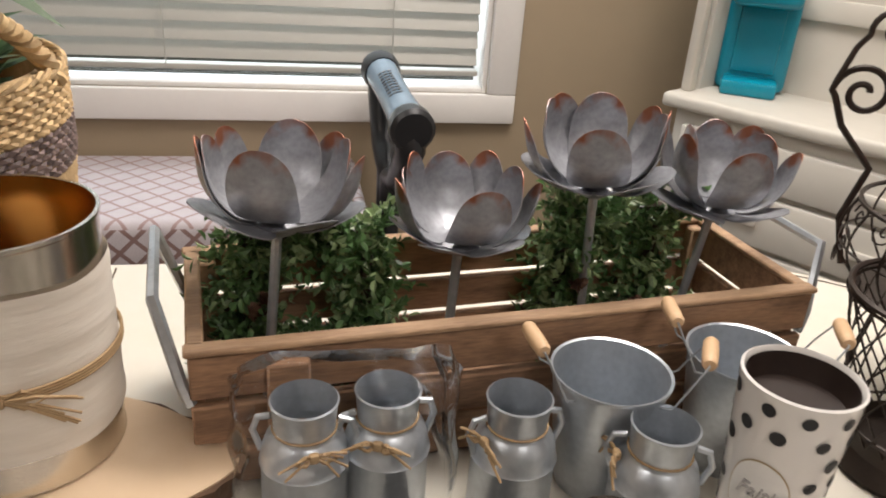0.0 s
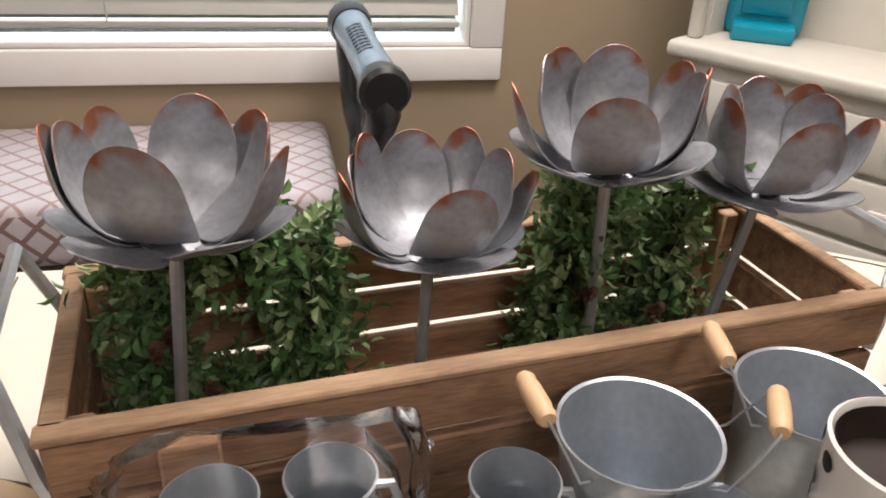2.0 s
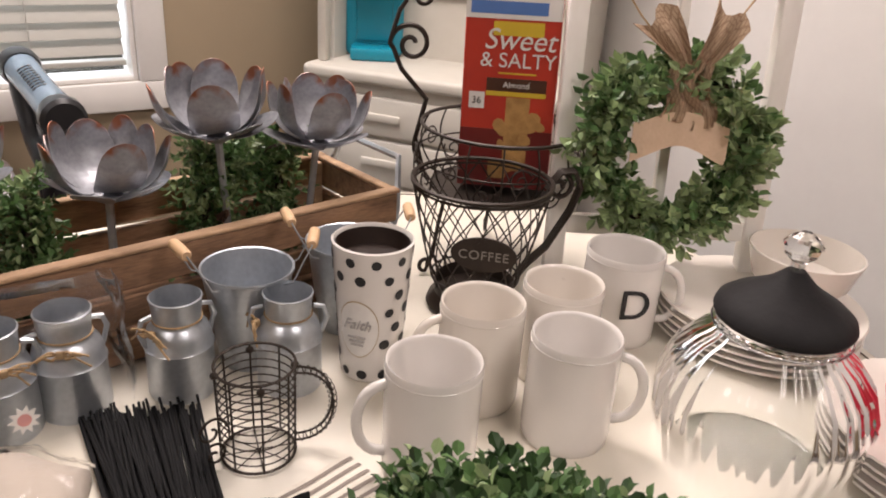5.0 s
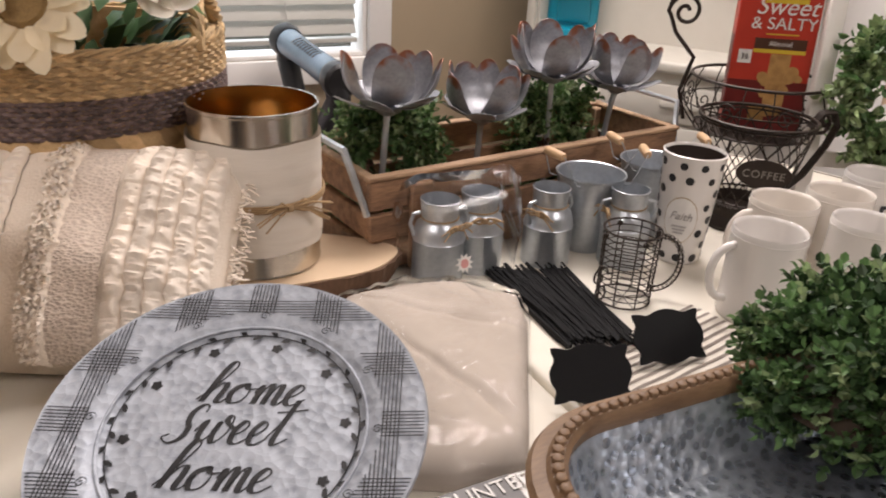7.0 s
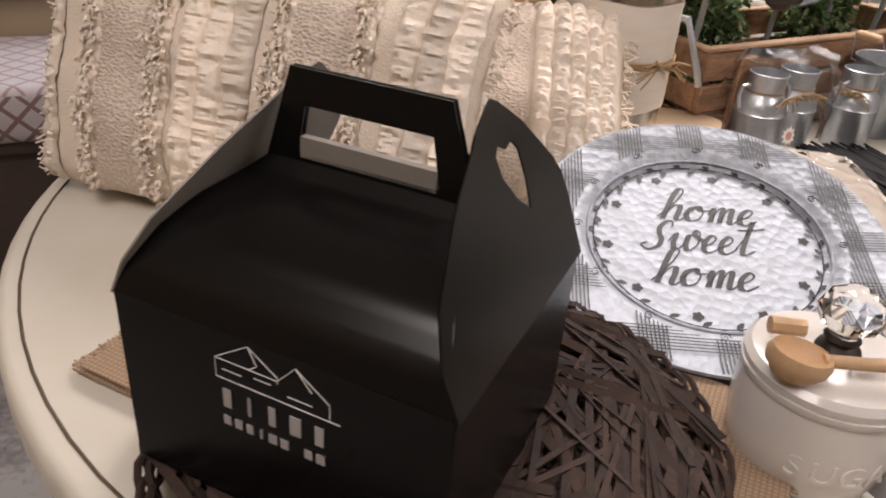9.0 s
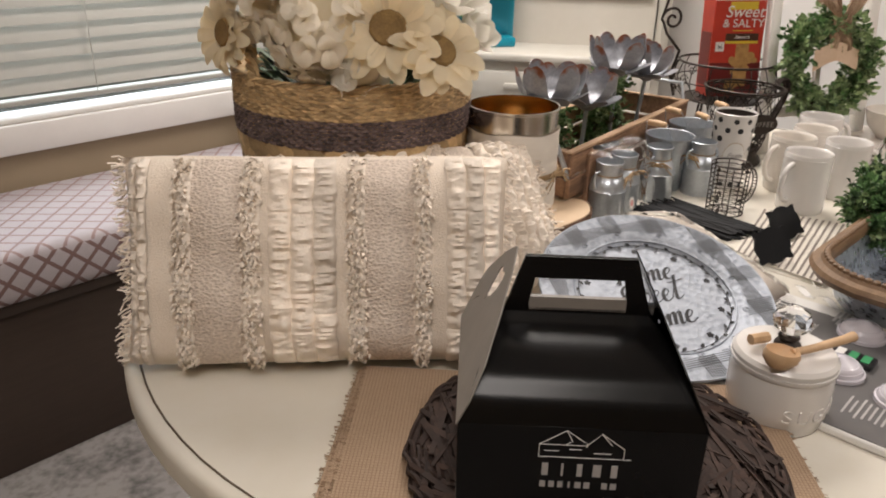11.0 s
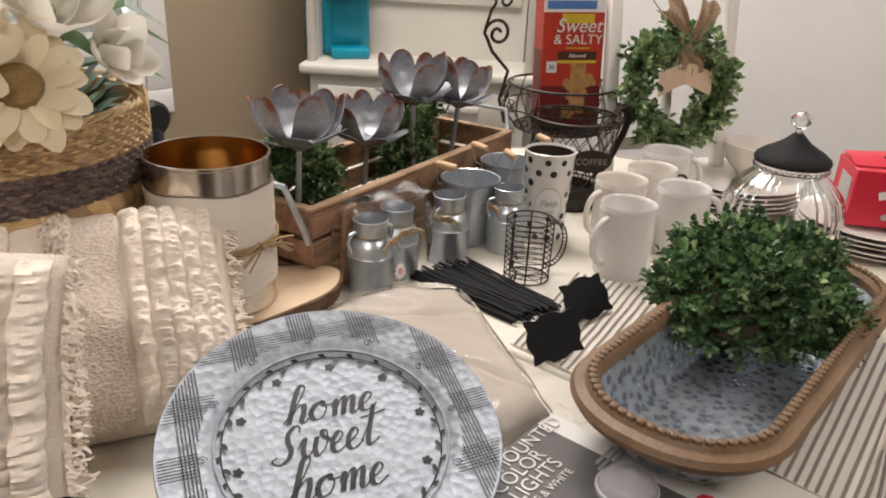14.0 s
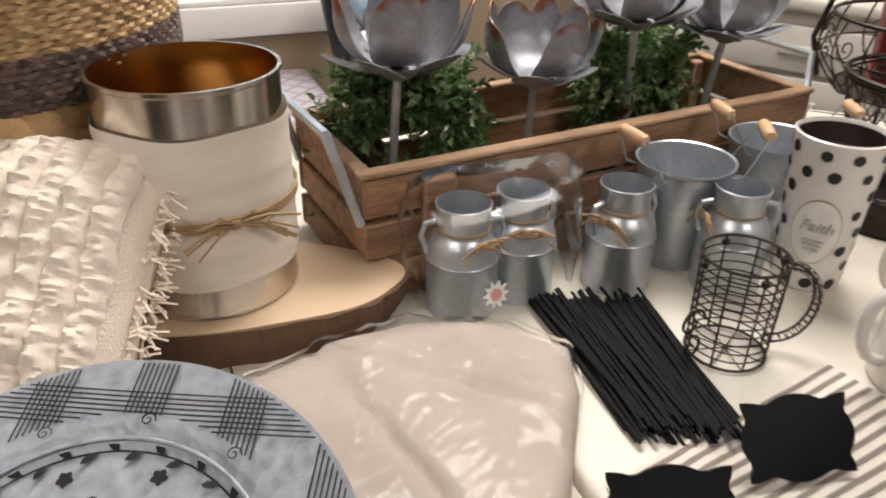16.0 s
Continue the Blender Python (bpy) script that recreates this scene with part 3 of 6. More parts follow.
def tpt(s, w):
    p = O2 + AU * s + AV * w
    return (p.x, p.y)


def table():
    t = thing("dining_table", pose(0, 0, 0), "cream distressed extending table with rounded ends", "table")

    def outline(side, inset=0.0):
        a, b, o = (0.529 if side < 0 else 0.512) - inset, 0.574 - inset, []
        if side < 0:
            for i in range(41):
                th = radians(90 + 180 * i / 40)
                o.append((-0.40 + a * math.cos(th), 0.574 + b * math.sin(th)))
            return [(-0.0015, 1.148 - inset)] + o + [(-0.0015, inset)]
        for i in range(41):
            th = radians(-90 + 180 * i / 40)
            o.append((0.48 + a * math.cos(th), 0.574 + b * math.sin(th)))
        return [(0.0015, inset)] + o + [(0.0015, 1.148 - inset)]
    for side in (-1, 1):
        bm = slab([tpt(*q) for q in outline(side)], TZ - 0.032, TZ, 0.010, seg=3)
        leaf = part("tabletop_leaf", bm, CREAM, t)
        ln = [q for q in outline(side, 0.020)][1:-1]
        part("edge_groove", tube([(*tpt(*q), TZ + 0.0002) for q in ln], 0.0014, 5), GROOVE, leaf, "dark worn line along the table edge")
    part("plank_seam", tube([(*tpt(-0.205, 0.02), TZ), (*tpt(-0.228, 1.13), TZ)], 0.0012, 4), GROOVE, t)
    ap = [tpt(*q) for q in ((-0.62, 0.16), (0.70, 0.16), (0.70, 1.0), (-0.62, 1.0))]
    part("apron", slab(ap, TZ - 0.12, TZ - 0.033), CREAM, t)
    for s, w in ((-0.58, 0.2), (0.66, 0.2), (0.66, 0.96), (-0.58, 0.96)):
        x, y = tpt(s, w)
        part("leg", lathe([(0, 0), (0.022, 0), (0.03, 0.04), (0.022, 0.09), (0.034, 0.25), (0.038, 0.45), (0.026, 0.56), (0.036, 0.60), (0.036, 0.64), (0, 0.64)], 20), CREAM, t, m=pose(x, y, 0))


table()


# ---- flower crate ----
CR = pose(0.081, 0.679, TZ, 0, 0, 20.8)
CL, CW, CH = 0.585, 0.190, 0.133


def crate():
    c = thing("flower_crate", CR, "long slatted brown wooden crate with galvanised handles", "crate")
    # long sides: three slats each; a paler capping strip along the top edge
    for sy in (-1, 1):
        for k, (z, h) in enumerate(((0.023, 0.036), (0.067, 0.036), (0.112, 0.040))):
            part("slat", box(CL, 0.010, h, (0, sy * (CW / 2 - 0.005), z), 0.0018, 1), WOODB, c)
        part("rim_strip", box(CL + 0.006, 0.016, 0.006, (0, sy * (CW / 2 - 0.006), CH + 0.002), 0.0018, 1), WOODL, c)
        for x in ((-CL / 2 + 0.075,) if sy < 0 else (-CL / 2 + 0.075, CL / 2 - 0.075)):
            part("batten", box(0.034, 0.009, CH - 0.012, (x, sy * (CW / 2 + 0.0045), CH / 2 - 0.004), 0.002, 1), WOODB, c)
    for sx in (-1, 1):
        for z, h in ((0.023, 0.036), (0.067, 0.036), (0.112, 0.040)):
            part("end_slat", box(0.010, CW - 0.022, h, (sx * (CL / 2 - 0.006), 0, z), 0.0018, 1), WOODB, c)
        part("rim_strip", box(0.014, CW - 0.018, 0.006, (sx * (CL / 2 - 0.006), 0, CH + 0.002), 0.0018, 1), WOODL, c)
        for sy in (-1, 1):
            part("corner_post", box(0.016, 0.016, CH - 0.004, (sx * (CL / 2 - 0.0195), sy * (CW / 2 - 0.0185), CH / 2), 0.002, 1), WOODL, c)
        x0 = sx * CL / 2
        hb = bmesh.new()
        tube([(x0, -0.088, 0.085), (x0 + sx * 0.006, -0.086, 0.105), (x0 + sx * 0.022, -0.066, 0.170), (x0 + sx * 0.024, 0.066, 0.170), (x0 + sx * 0.006, 0.086, 0.105), (x0, 0.088, 0.085)], 0.0050, 6, bm=hb)
        part("handle", hb, GALV, c, "bent galvanised metal handle")
    for i in range(4):
        part("bottom_board", box(CL - 0.024, 0.040, 0.008, (0, -0.069 + 0.046 * i, 0.006), 0.0015, 1), WOODB, c)


crate()


def boxwood_square(name, m, w, h, label, n=240):
    """An open square of boxwood sprigs with small pine cones."""
    t = thing(name, m, label, "wreath", "boxwood squares in the crate")
    ring = [(-w / 2, 0, 0.02), (w / 2, 0, 0.02), (w / 2, 0, h), (-w / 2, 0, h)]
    part("twig_frame", tube(ring, 0.008, 6, closed=True), TWIG, t)
    bm, bl = bmesh.new(), bmesh.new()
    for i in range(n):
        k = RNG.randrange(4)
        a, b = Vector(ring[k]), Vector(ring[(k + 1) % 4])
        p = a.lerp(b, RNG.random()) + rv() * 0.016
        d = rv()
        d.y *= 0.75
        sprig(bm if RNG.random() < 0.7 else bl, p, d, 3, RNG.uniform(0.020, 0.048), 0.0135, 0.0085)
    part("foliage", bm, LEAF, t)
    part("young_leaves", bl, LEAFL, t, "lighter green young leaves")
    for k in range(3):
        x, z = RNG.choice(((-w * 0.4, h * 0.55), (w * 0.35, h * 0.9), (w * 0.3, 0.05), (0, 0.04)))
        cb = bmesh.new()
        for j in range(26):
            a, zz = j * 2.4, j / 26
            add_leaf(cb, Vector((0, 0, zz * 0.022)), Vector((math.cos(a), math.sin(a), 0.3)), Vector((0, 0, 1)), 0.010 * (1.1 - zz * 0.7), 0.007)
        part("pine_cone", cb, CONE, t, m=pose(x + RNG.uniform(-0.02, 0.02), -0.025, z, RNG.uniform(0, 60)))
    return t


boxwood_square("boxwood_square", CR @ pose(-0.182, 0.046, 0.012, 0, 0, -8), 0.112, 0.152, "square green boxwood wreath with pine cones in the crate", 640)
boxwood_square("boxwood_square", CR @ pose(0.142, 0.048, 0.012, 0, 0, 6), 0.114, 0.158, "square green boxwood wreath with pine cones in the crate", 560)


def petal_mesh(length, width, cup, lean, rim=0.0):
    """A cupped metal petal; its own z runs up the flower."""
    def fn(u, v):
        t = 0.5 - 0.5 * math.cos(math.pi * (0.06 + 0.94 * v))
        q = (t ** 1.1 - 0.5) * 2
        w = max(0.0006, width * max(0.0, 1 - abs(q) ** 2.5) ** 0.5)
        if t < 0.25:
            w = max(w, 0.020)
        s = (u - 0.5) * 2
        th = lean(t)
        y = th[0]
        z = th[1]
        return (s * w / 2, y - cup * (s * s) * (w / width) ** 2 * -1 * 0.5, z)
    return thick(patch(fn, 11, 19), 0.0010)


def make_petals():
    def bend(length, a0, a1, r0, late):
        def f(t):
            y, z, n = r0, 0.0, 24
            for i in range(n):
                q = t * (i + 0.5) / n
                a = radians(a0 + (a1 - a0) * min(1, q * 1.3) ** late)
                y += math.cos(a) * length * t / n
                z += math.sin(a) * length * t / n
            return (y, z)
        return f
    out = {}
    out["inner"] = finish(petal_mesh(0.108, 0.060, -0.019, bend(0.100, 10, 94, 0.012, 1.15)), "petal", PETAL)
    out["middle"] = finish(petal_mesh(0.110, 0.046, -0.016, bend(0.106, 8, 88, 0.014, 1.15)), "petal", PETAL)
    out["outer"] = finish(petal_mesh(0.095, 0.048, -0.011, bend(0.070, 2, 32, 0.012, 1.0)), "petal", PETAL)
    return out


PM = make_petals()


def metal_flower(m, stem, spin, s):
    f = thing("metal_flower", m, "grey zinc lotus flower with copper-tipped petals on a steel stem", "garden flower", "metal flowers in the crate")
    part("stem", tube([(0, 0, -stem), (0, 0, 0.004)], 0.0046, 8), GALV, f)
    part("cup", lathe([(0, -0.011), (0.008, -0.010), (0.018, -0.004), (0.023, 0.004), (0.0, 0.010)], 20), PETAL, f)
    for kind, dz, angles in (("outer", 0.0, (140, 220, 84, 276, 20)), ("middle", 0.003, (42, 318, 102, 258)), ("inner", 0.006, (0, 78, 180, 282))):
        for a in angles:
            ob = new("petal", PM[kind])
            ob.parent = f
            ob.matrix_basis = pose(0, 0, dz, 0, 0, spin + a + RNG.uniform(-9, 9)) @ pose(0, 0, 0, RNG.uniform(-9, 5), RNG.uniform(-6, 6)) @ Matrix.Diagonal((s, s, s, 1))
    return f


for (x, y, z), sp, s, tilt in (((-0.118, 0.602, 0.948), 8, 0.96, (-2, 4)), ((0.037, 0.666, 0.916), 20, 0.91, (2, 2)), ((0.163, 0.715, 0.966), -6, 0.96, (4, -3)), ((0.290, 0.746, 0.942), 14, 0.93, (2, 6))):
    metal_flower(pose(x, y, z, tilt[0], tilt[1]), z - 0.764, sp, s)


# ---- wood slice and wrapped tin ----
def wood_slice():
    t = thing("wood_slice", pose(-0.305, 0.479, TZ, 0, 0, -2), "oval pale wood slice with rough bark edge", "wood slice")
    out = []
    for i in range(72):
        a = 2 * math.pi * i / 72
        k = 1 + 0.025 * math.sin(3 * a + 1) + 0.015 * math.sin(7 * a)
        out.append((0.180 * k * math.cos(a), 0.082 * k * math.sin(a)))
    bark = bmesh.new()
    rows = []
    for z, k in ((0.0, 0.93), (0.012, 0.965), (0.026, 1.0), (0.0395, 1.014)):
        rows.append([bark.verts.new((x * k + 0.0016 * math.sin(i * 2.1 + z * 60), y * k + 0.0016 * math.sin(i * 1.7), z)) for i, (x, y) in enumerate(out)])
    for a, b in zip(rows, rows[1:]):
        for i in range(72):
            bark.faces.new((a[i], a[(i + 1) % 72], b[(i + 1) % 72], b[i]))
    bark.faces.new(rows[0][::-1])
    bark.faces.new(rows[-1])
    part("bark", bark, BARK, t, smooth=False)
    part("cut_face", slab([(x * 0.985, y * 0.98) for x, y in out], 0.0390, 0.0412), SLICE, t)


wood_slice()


def bow(parent, m, r=0.0012, spread=0.045, n=6, loops=2, tails=5):
    bm = bmesh.new()
    for i in range(loops):
        for sg in (-1, 1):
            a = RNG.uniform(0.6, 1.0)
            tube([(0, 0, 0), (sg * 0.4 * spread * a, -0.006, 0.25 * spread), (sg * spread * a * 0.8, -0.008, 0.1 * spread * a), (sg * 0.4 * spread * a, -0.006, -0.12 * spread), (0, 0, 0)], r, 5, bm=bm)
    for i in range(tails):
        sg = 1 if i % 3 else -1
        e = Vector((sg * spread * RNG.uniform(0.7, 1.35), -0.008, -spread * RNG.uniform(-0.2, 0.7)))
        tube([(0, 0, 0), e * 0.5 + Vector((0, -0.005, 0.006)), e], r, 5, bm=bm)
    box(0.008, 0.006, 0.008, (0, -0.002, 0), 0.002, bm=bm)
    return part("twine_bow", bm, TWINE, parent, "jute twine bow", m)


def wrapped_tin():
    t = thing("wrapped_tin", pose(-0.297, 0.488, TZ + 0.0412), "large tin wrapped in off-white cloth with a twine bow", "tin can")
    R, H = 0.0755, 0.198
    part("shell", lathe([(0, 0), (R - 0.002, 0), (R, 0.002), (R - 0.001, 0.005), (R - 0.001, H - 0.005), (R + 0.0008, H - 0.003), (R + 0.0008, H), (R - 0.002, H)], 64), TIN, t)
    part("inside", lathe([(R - 0.002, H - 0.0005)] + [(R - 0.003 - 0.0012 * (k % 2), H - 0.01 - k * 0.012) for k in range(14)] + [(0, 0.006)], 64), GOLDIN, t, "gold lacquered inside of the tin")

    def fn(u, v):
        a = u * 2 * math.pi
        z = 0.032 + v * 0.131
        wr = 0.00022 * math.sin(z * 330 + 1.2 * math.sin(a * 2)) + 0.0003 * math.sin(z * 170 + a * 2)
        e = 0.0015 * math.sin(a * 5) * (1 if v > 0.9 or v < 0.1 else 0)
        return ((R + 0.0025 + wr) * math.cos(a), (R + 0.0025 + wr) * math.sin(a), z + e)
    part("cloth_wrap", patch(fn, 72, 40, closed_u=True), CLOTH, t)
    bm = bmesh.new()
    for k in range(4):
        tube(circle(R + 0.0050, 0.088 + 0.0023 * k, 48), 0.0013, 5, closed=True, bm=bm)
    part("twine", bm, TWINE, t)
    bow(t, pose(0.035, -0.071, 0.090, 0, 0, 26), 0.0011, 0.042, loops=1, tails=11)


wrapped_tin()


# ---- basket of flowers ----
def strand_rows(R, z0, z1, rows, count, bm, sx=1.0, sy=1.0, lean=0.5, fat=1.0):
    """Rows of slanting bulged stitches round a basket wall."""
    dz = (z1 - z0) / rows
    for j in range(rows):
        z = z0 + dz * (j + 0.5)
        r = R(z)
        for i in range(count):
            a = 2 * math.pi * (i + 0.5 * (j % 2) + RNG.uniform(-0.12, 0.12)) / count
            w = math.pi * r / count * 1.45
            h = dz * 0.62 * fat
            c = Vector((r * sx * math.cos(a), r * sy * math.sin(a), z))
            t = Vector((-math.sin(a), math.cos(a), 0)) * w + Vector((0, 0, h * lean * (1 if j % 2 else -1)))
            o = Vector((math.cos(a), math.sin(a), 0))
            u = Vector((0, 0, h))
            v = [bm.verts.new(c + q) for q in (-t, -t * 0.45 + u * 0.8 + o * 0.0025, t * 0.45 + u * 0.8 + o * 0.0025, t, t * 0.45 - u * 0.8 + o * 0.0025, -t * 0.45 - u * 0.8 + o * 0.0025)]
            m = bm.verts.new(c + o * 0.0052)
            for k in range(6):
                bm.faces.new((v[k], v[(k + 1) % 6], m))


BK = pose(-0.519, 0.632, TZ)


def basket():
    b = thing("seagrass_basket", BK, "round seagrass basket with a dark purple-brown band", "basket")

    def R(z):
        return 0.150 + 0.038 * min(1, z / 0.22) ** 0.7
    part("lining", lathe([(0, 0.0), (R(0) - 0.004, 0.0)] + [(R(z) - 0.003, z) for z in (0.05, 0.1, 0.15, 0.2, 0.24, 0.297)] + [(R(0.27) - 0.016, 0.297), (R(0.1) - 0.018, 0.05), (0, 0.03)], 56), SEAG, b)
    lo, mid, hi = bmesh.new(), bmesh.new(), bmesh.new()
    strand_rows(R, 0.002, 0.206, 11, 46, lo, fat=1.15)
    strand_rows(R, 0.206, 0.249, 8, 76, mid, lean=0.25)
    strand_rows(R, 0.249, 0.294, 9, 60, hi, lean=0.45)
    tagged(part("lower_weave", lo, SEAG, b), kind="stuff")
    tagged(part("dark_band_weave", mid, SEAGP, b, "dark purple-brown woven band"), kind="stuff")
    tagged(part("upper_weave", hi, SEAG, b), kind="stuff")
    rim = bmesh.new()
    for k in range(3):
        pts = []
        for i in range(150):
            a = 2 * math.pi * i / 150
            tw = 24 * a + k * 2.094
            pts.append(((R(0.27) + 0.0026 * math.cos(tw)) * math.cos(a), (R(0.27) + 0.0026 * math.cos(tw)) * math.sin(a), 0.297 + 0.0026 * math.sin(tw)))
        tube(pts, 0.0028, 6, closed=True, bm=rim)
    part("rope_rim", rim, SEAG, b)
    for a0 in (-8, 172):
        hb = bmesh.new()
        for k in range(3):
            pts = []
            for i in range(60):
                t = i / 59
                a = radians(a0 - 22 + 44 * t)
                tw = 40 * t + k * 2.094
                rr = R(0.27) - 0.022 * math.sin(t * math.pi) + 0.005 * math.cos(tw)
                pts.append((rr * math.cos(a), rr * math.sin(a), 0.285 + 0.062 * math.sin(t * math.pi) ** 0.7 + 0.005 * math.sin(tw)))
            tube(pts, 0.0055, 6, bm=hb)
        part("rope_handle", hb, SEAG, b)


basket()


def petal_ring(bm, n, r0, length, width, tilt, z=0.0, curl=0.3):
    for i in range(n):
        a = 2 * math.pi * i / n + RNG.uniform(-0.1, 0.1)
        d = Vector((math.cos(a), math.sin(a), tilt + RNG.uniform(-0.15, 0.15)))
        round_petal(bm, Vector((math.cos(a) * r0, math.sin(a) * r0, z)), d, Vector((0, 0, 1)), length * RNG.uniform(0.85, 1.15), width * RNG.uniform(0.85, 1.1), RNG.uniform(0.05, 0.25), RNG.uniform(0.1, 0.5))


def aim(p, d, roll=0):
    return Matrix.Translation(p) @ Vector(d).to_track_quat("Z", "Y").to_matrix().to_4x4() @ pose(0, 0, 0, 0, 0, roll)


def sunflower(p, d, s=1.0):
    f = thing("sunflower", aim(p, d), "cream artificial sunflower with a brown centre", "flower", "flowers in the basket")
    bm = bmesh.new()
    petal_ring(bm, 15, 0.020 * s, 0.054 * s, 0.029 * s, 0.22)
    petal_ring(bm, 13, 0.018 * s, 0.046 * s, 0.025 * s, 0.48, 0.003)
    part("petal_ring", bm, FCREAM, f)
    part("centre", lathe([(0.026 * s, 0), (0.027 * s, 0.006 * s), (0.022 * s, 0.012 * s), (0.012 * s, 0.010 * s), (0, 0.008 * s)], 24), FBROWN, f, "brown seed centre")
    part("stem", tube([(0, 0, 0), (0, 0, -0.05)], 0.003, 6), LEAFD, f)


def hydrangea(p, r, material=None):
    f = thing("hydrangea", pose(*p), "cream artificial hydrangea head", "flower", "flowers in the basket")
    bm = bmesh.new()
    for i in range(int(95 * (r / 0.075) ** 2)):
        d = rv()
        c = d * r * RNG.uniform(0.82, 1.04)
        s, t = d.orthogonal().normalized(), None
        s = Matrix.Rotation(RNG.uniform(0, 6.28), 3, d) @ s
        for k in range(4):
            q = Matrix.Rotation(k * math.pi / 2, 3, d) @ s
            round_petal(bm, c, q + d * RNG.uniform(0.2, 0.6), d, RNG.uniform(0.019, 0.027), 0.025, RNG.uniform(0.05, 0.3), RNG.uniform(0.2, 0.7))
    part("flower_head", bm, material or FIVORY, f)
    part("core", lathe([(0, -r * 0.8)] + [(r * 0.8 * math.cos(radians(a)), r * 0.8 * math.sin(radians(a))) for a in range(-75, 90, 15)] + [(0, r * 0.8)], 18), FCREAM, f)


def magnolia(p, d, s=1.0):
    f = thing("magnolia", aim(p, d), "white artificial magnolia bloom", "flower", "flowers in the basket")

    def pet(a, tilt, ln, wd):
        def fn(u, v):
            w = wd * math.sin(math.pi * (0.08 + 0.9 * v) ** 0.8) ** 0.7
            x = (u - 0.5) * w
            y = 0.006 + ln * v * math.cos(radians(tilt) * (0.4 + 0.8 * v))
            z = ln * v * math.sin(radians(tilt) * (0.4 + 0.8 * v)) + 1.6 * x * x / wd
            q = Matrix.Rotation(a, 3, "Z") @ Vector((x, y, z))
            return q * s
        return fn
    for i in range(5):
        part("petal", patch(pet(i * 1.2566 + 0.3, 38, 0.062, 0.046), 7, 8), FWHITE, f)
    for i in range(3):
        part("petal", patch(pet(i * 2.094, 68, 0.052, 0.040), 7, 8), FWHITE, f)
    part("centre", lathe([(0.008, 0), (0.006, 0.02), (0, 0.024)], 12), LEAFL, f)


sunflower((-0.560, 0.440, 1.128), (-0.5, -0.85, 0.35), 1.0)
sunflower((-0.500, 0.405, 1.098), (-0.1, -0.8, 0.6), 0.92)
sunflower((-0.725, 0.620, 1.110), (-0.9, -0.2, 0.15), 0.8)
hydrangea((-0.615, 0.530, 1.125), 0.078)
hydrangea((-0.650, 0.600, 1.165), 0.075)
hydrangea((-0.545, 0.610, 1.155), 0.070)
hydrangea((-0.585, 0.475, 1.075), 0.036, FWHITE)
magnolia((-0.455, 0.470, 1.150), (0.1, -0.6, 0.8), 1.15)
magnolia((-0.410, 0.560, 1.175), (0.4, -0.3, 0.9), 1.15)
magnolia((-0.490, 0.540, 1.205), (-0.2, -0.4, 0.9), 1.1)
magnolia((-0.400, 0.490, 1.110), (0.5, -0.8, 0.4), 0.9)
_lv = bmesh.new()
for _ in range(190):
    _a = RNG.uniform(0, 6.28)
    _d = Vector((math.cos(_a), math.sin(_a), RNG.uniform(0.2, 1.2)))
    add_leaf(_lv, Vector((math.cos(_a) * 0.12, math.sin(_a) * 0.12, RNG.uniform(0.20, 0.30))), _d, Vector((0, 0, 1)), RNG.uniform(0.04, 0.075), 0.022, 0.15, 0.3)
solid("basket_greenery", _lv, LEAFD, "dark green artificial leaves filling the basket", "leaves", kind="stuff", m=BK)
_lf = bmesh.new()
for _a, _z, _l in ((-40, 0.33, 0.13), (-25, 0.38, 0.12), (-60, 0.36, 0.11), (-5, 0.345, 0.13)):
    _d = Vector((math.cos(radians(_a)), math.sin(radians(_a)), 0.25))
    add_leaf(_lf, Vector((math.cos(radians(_a)) * 0.10, math.sin(radians(_a)) * 0.10, _z)), _d, Vector((0, 0, 1)), _l, 0.036, 0.12, 0.6)
solid("long_leaves", _lf, LEAF, "long green artificial leaves leaning over the basket rim", "leaves", m=BK)


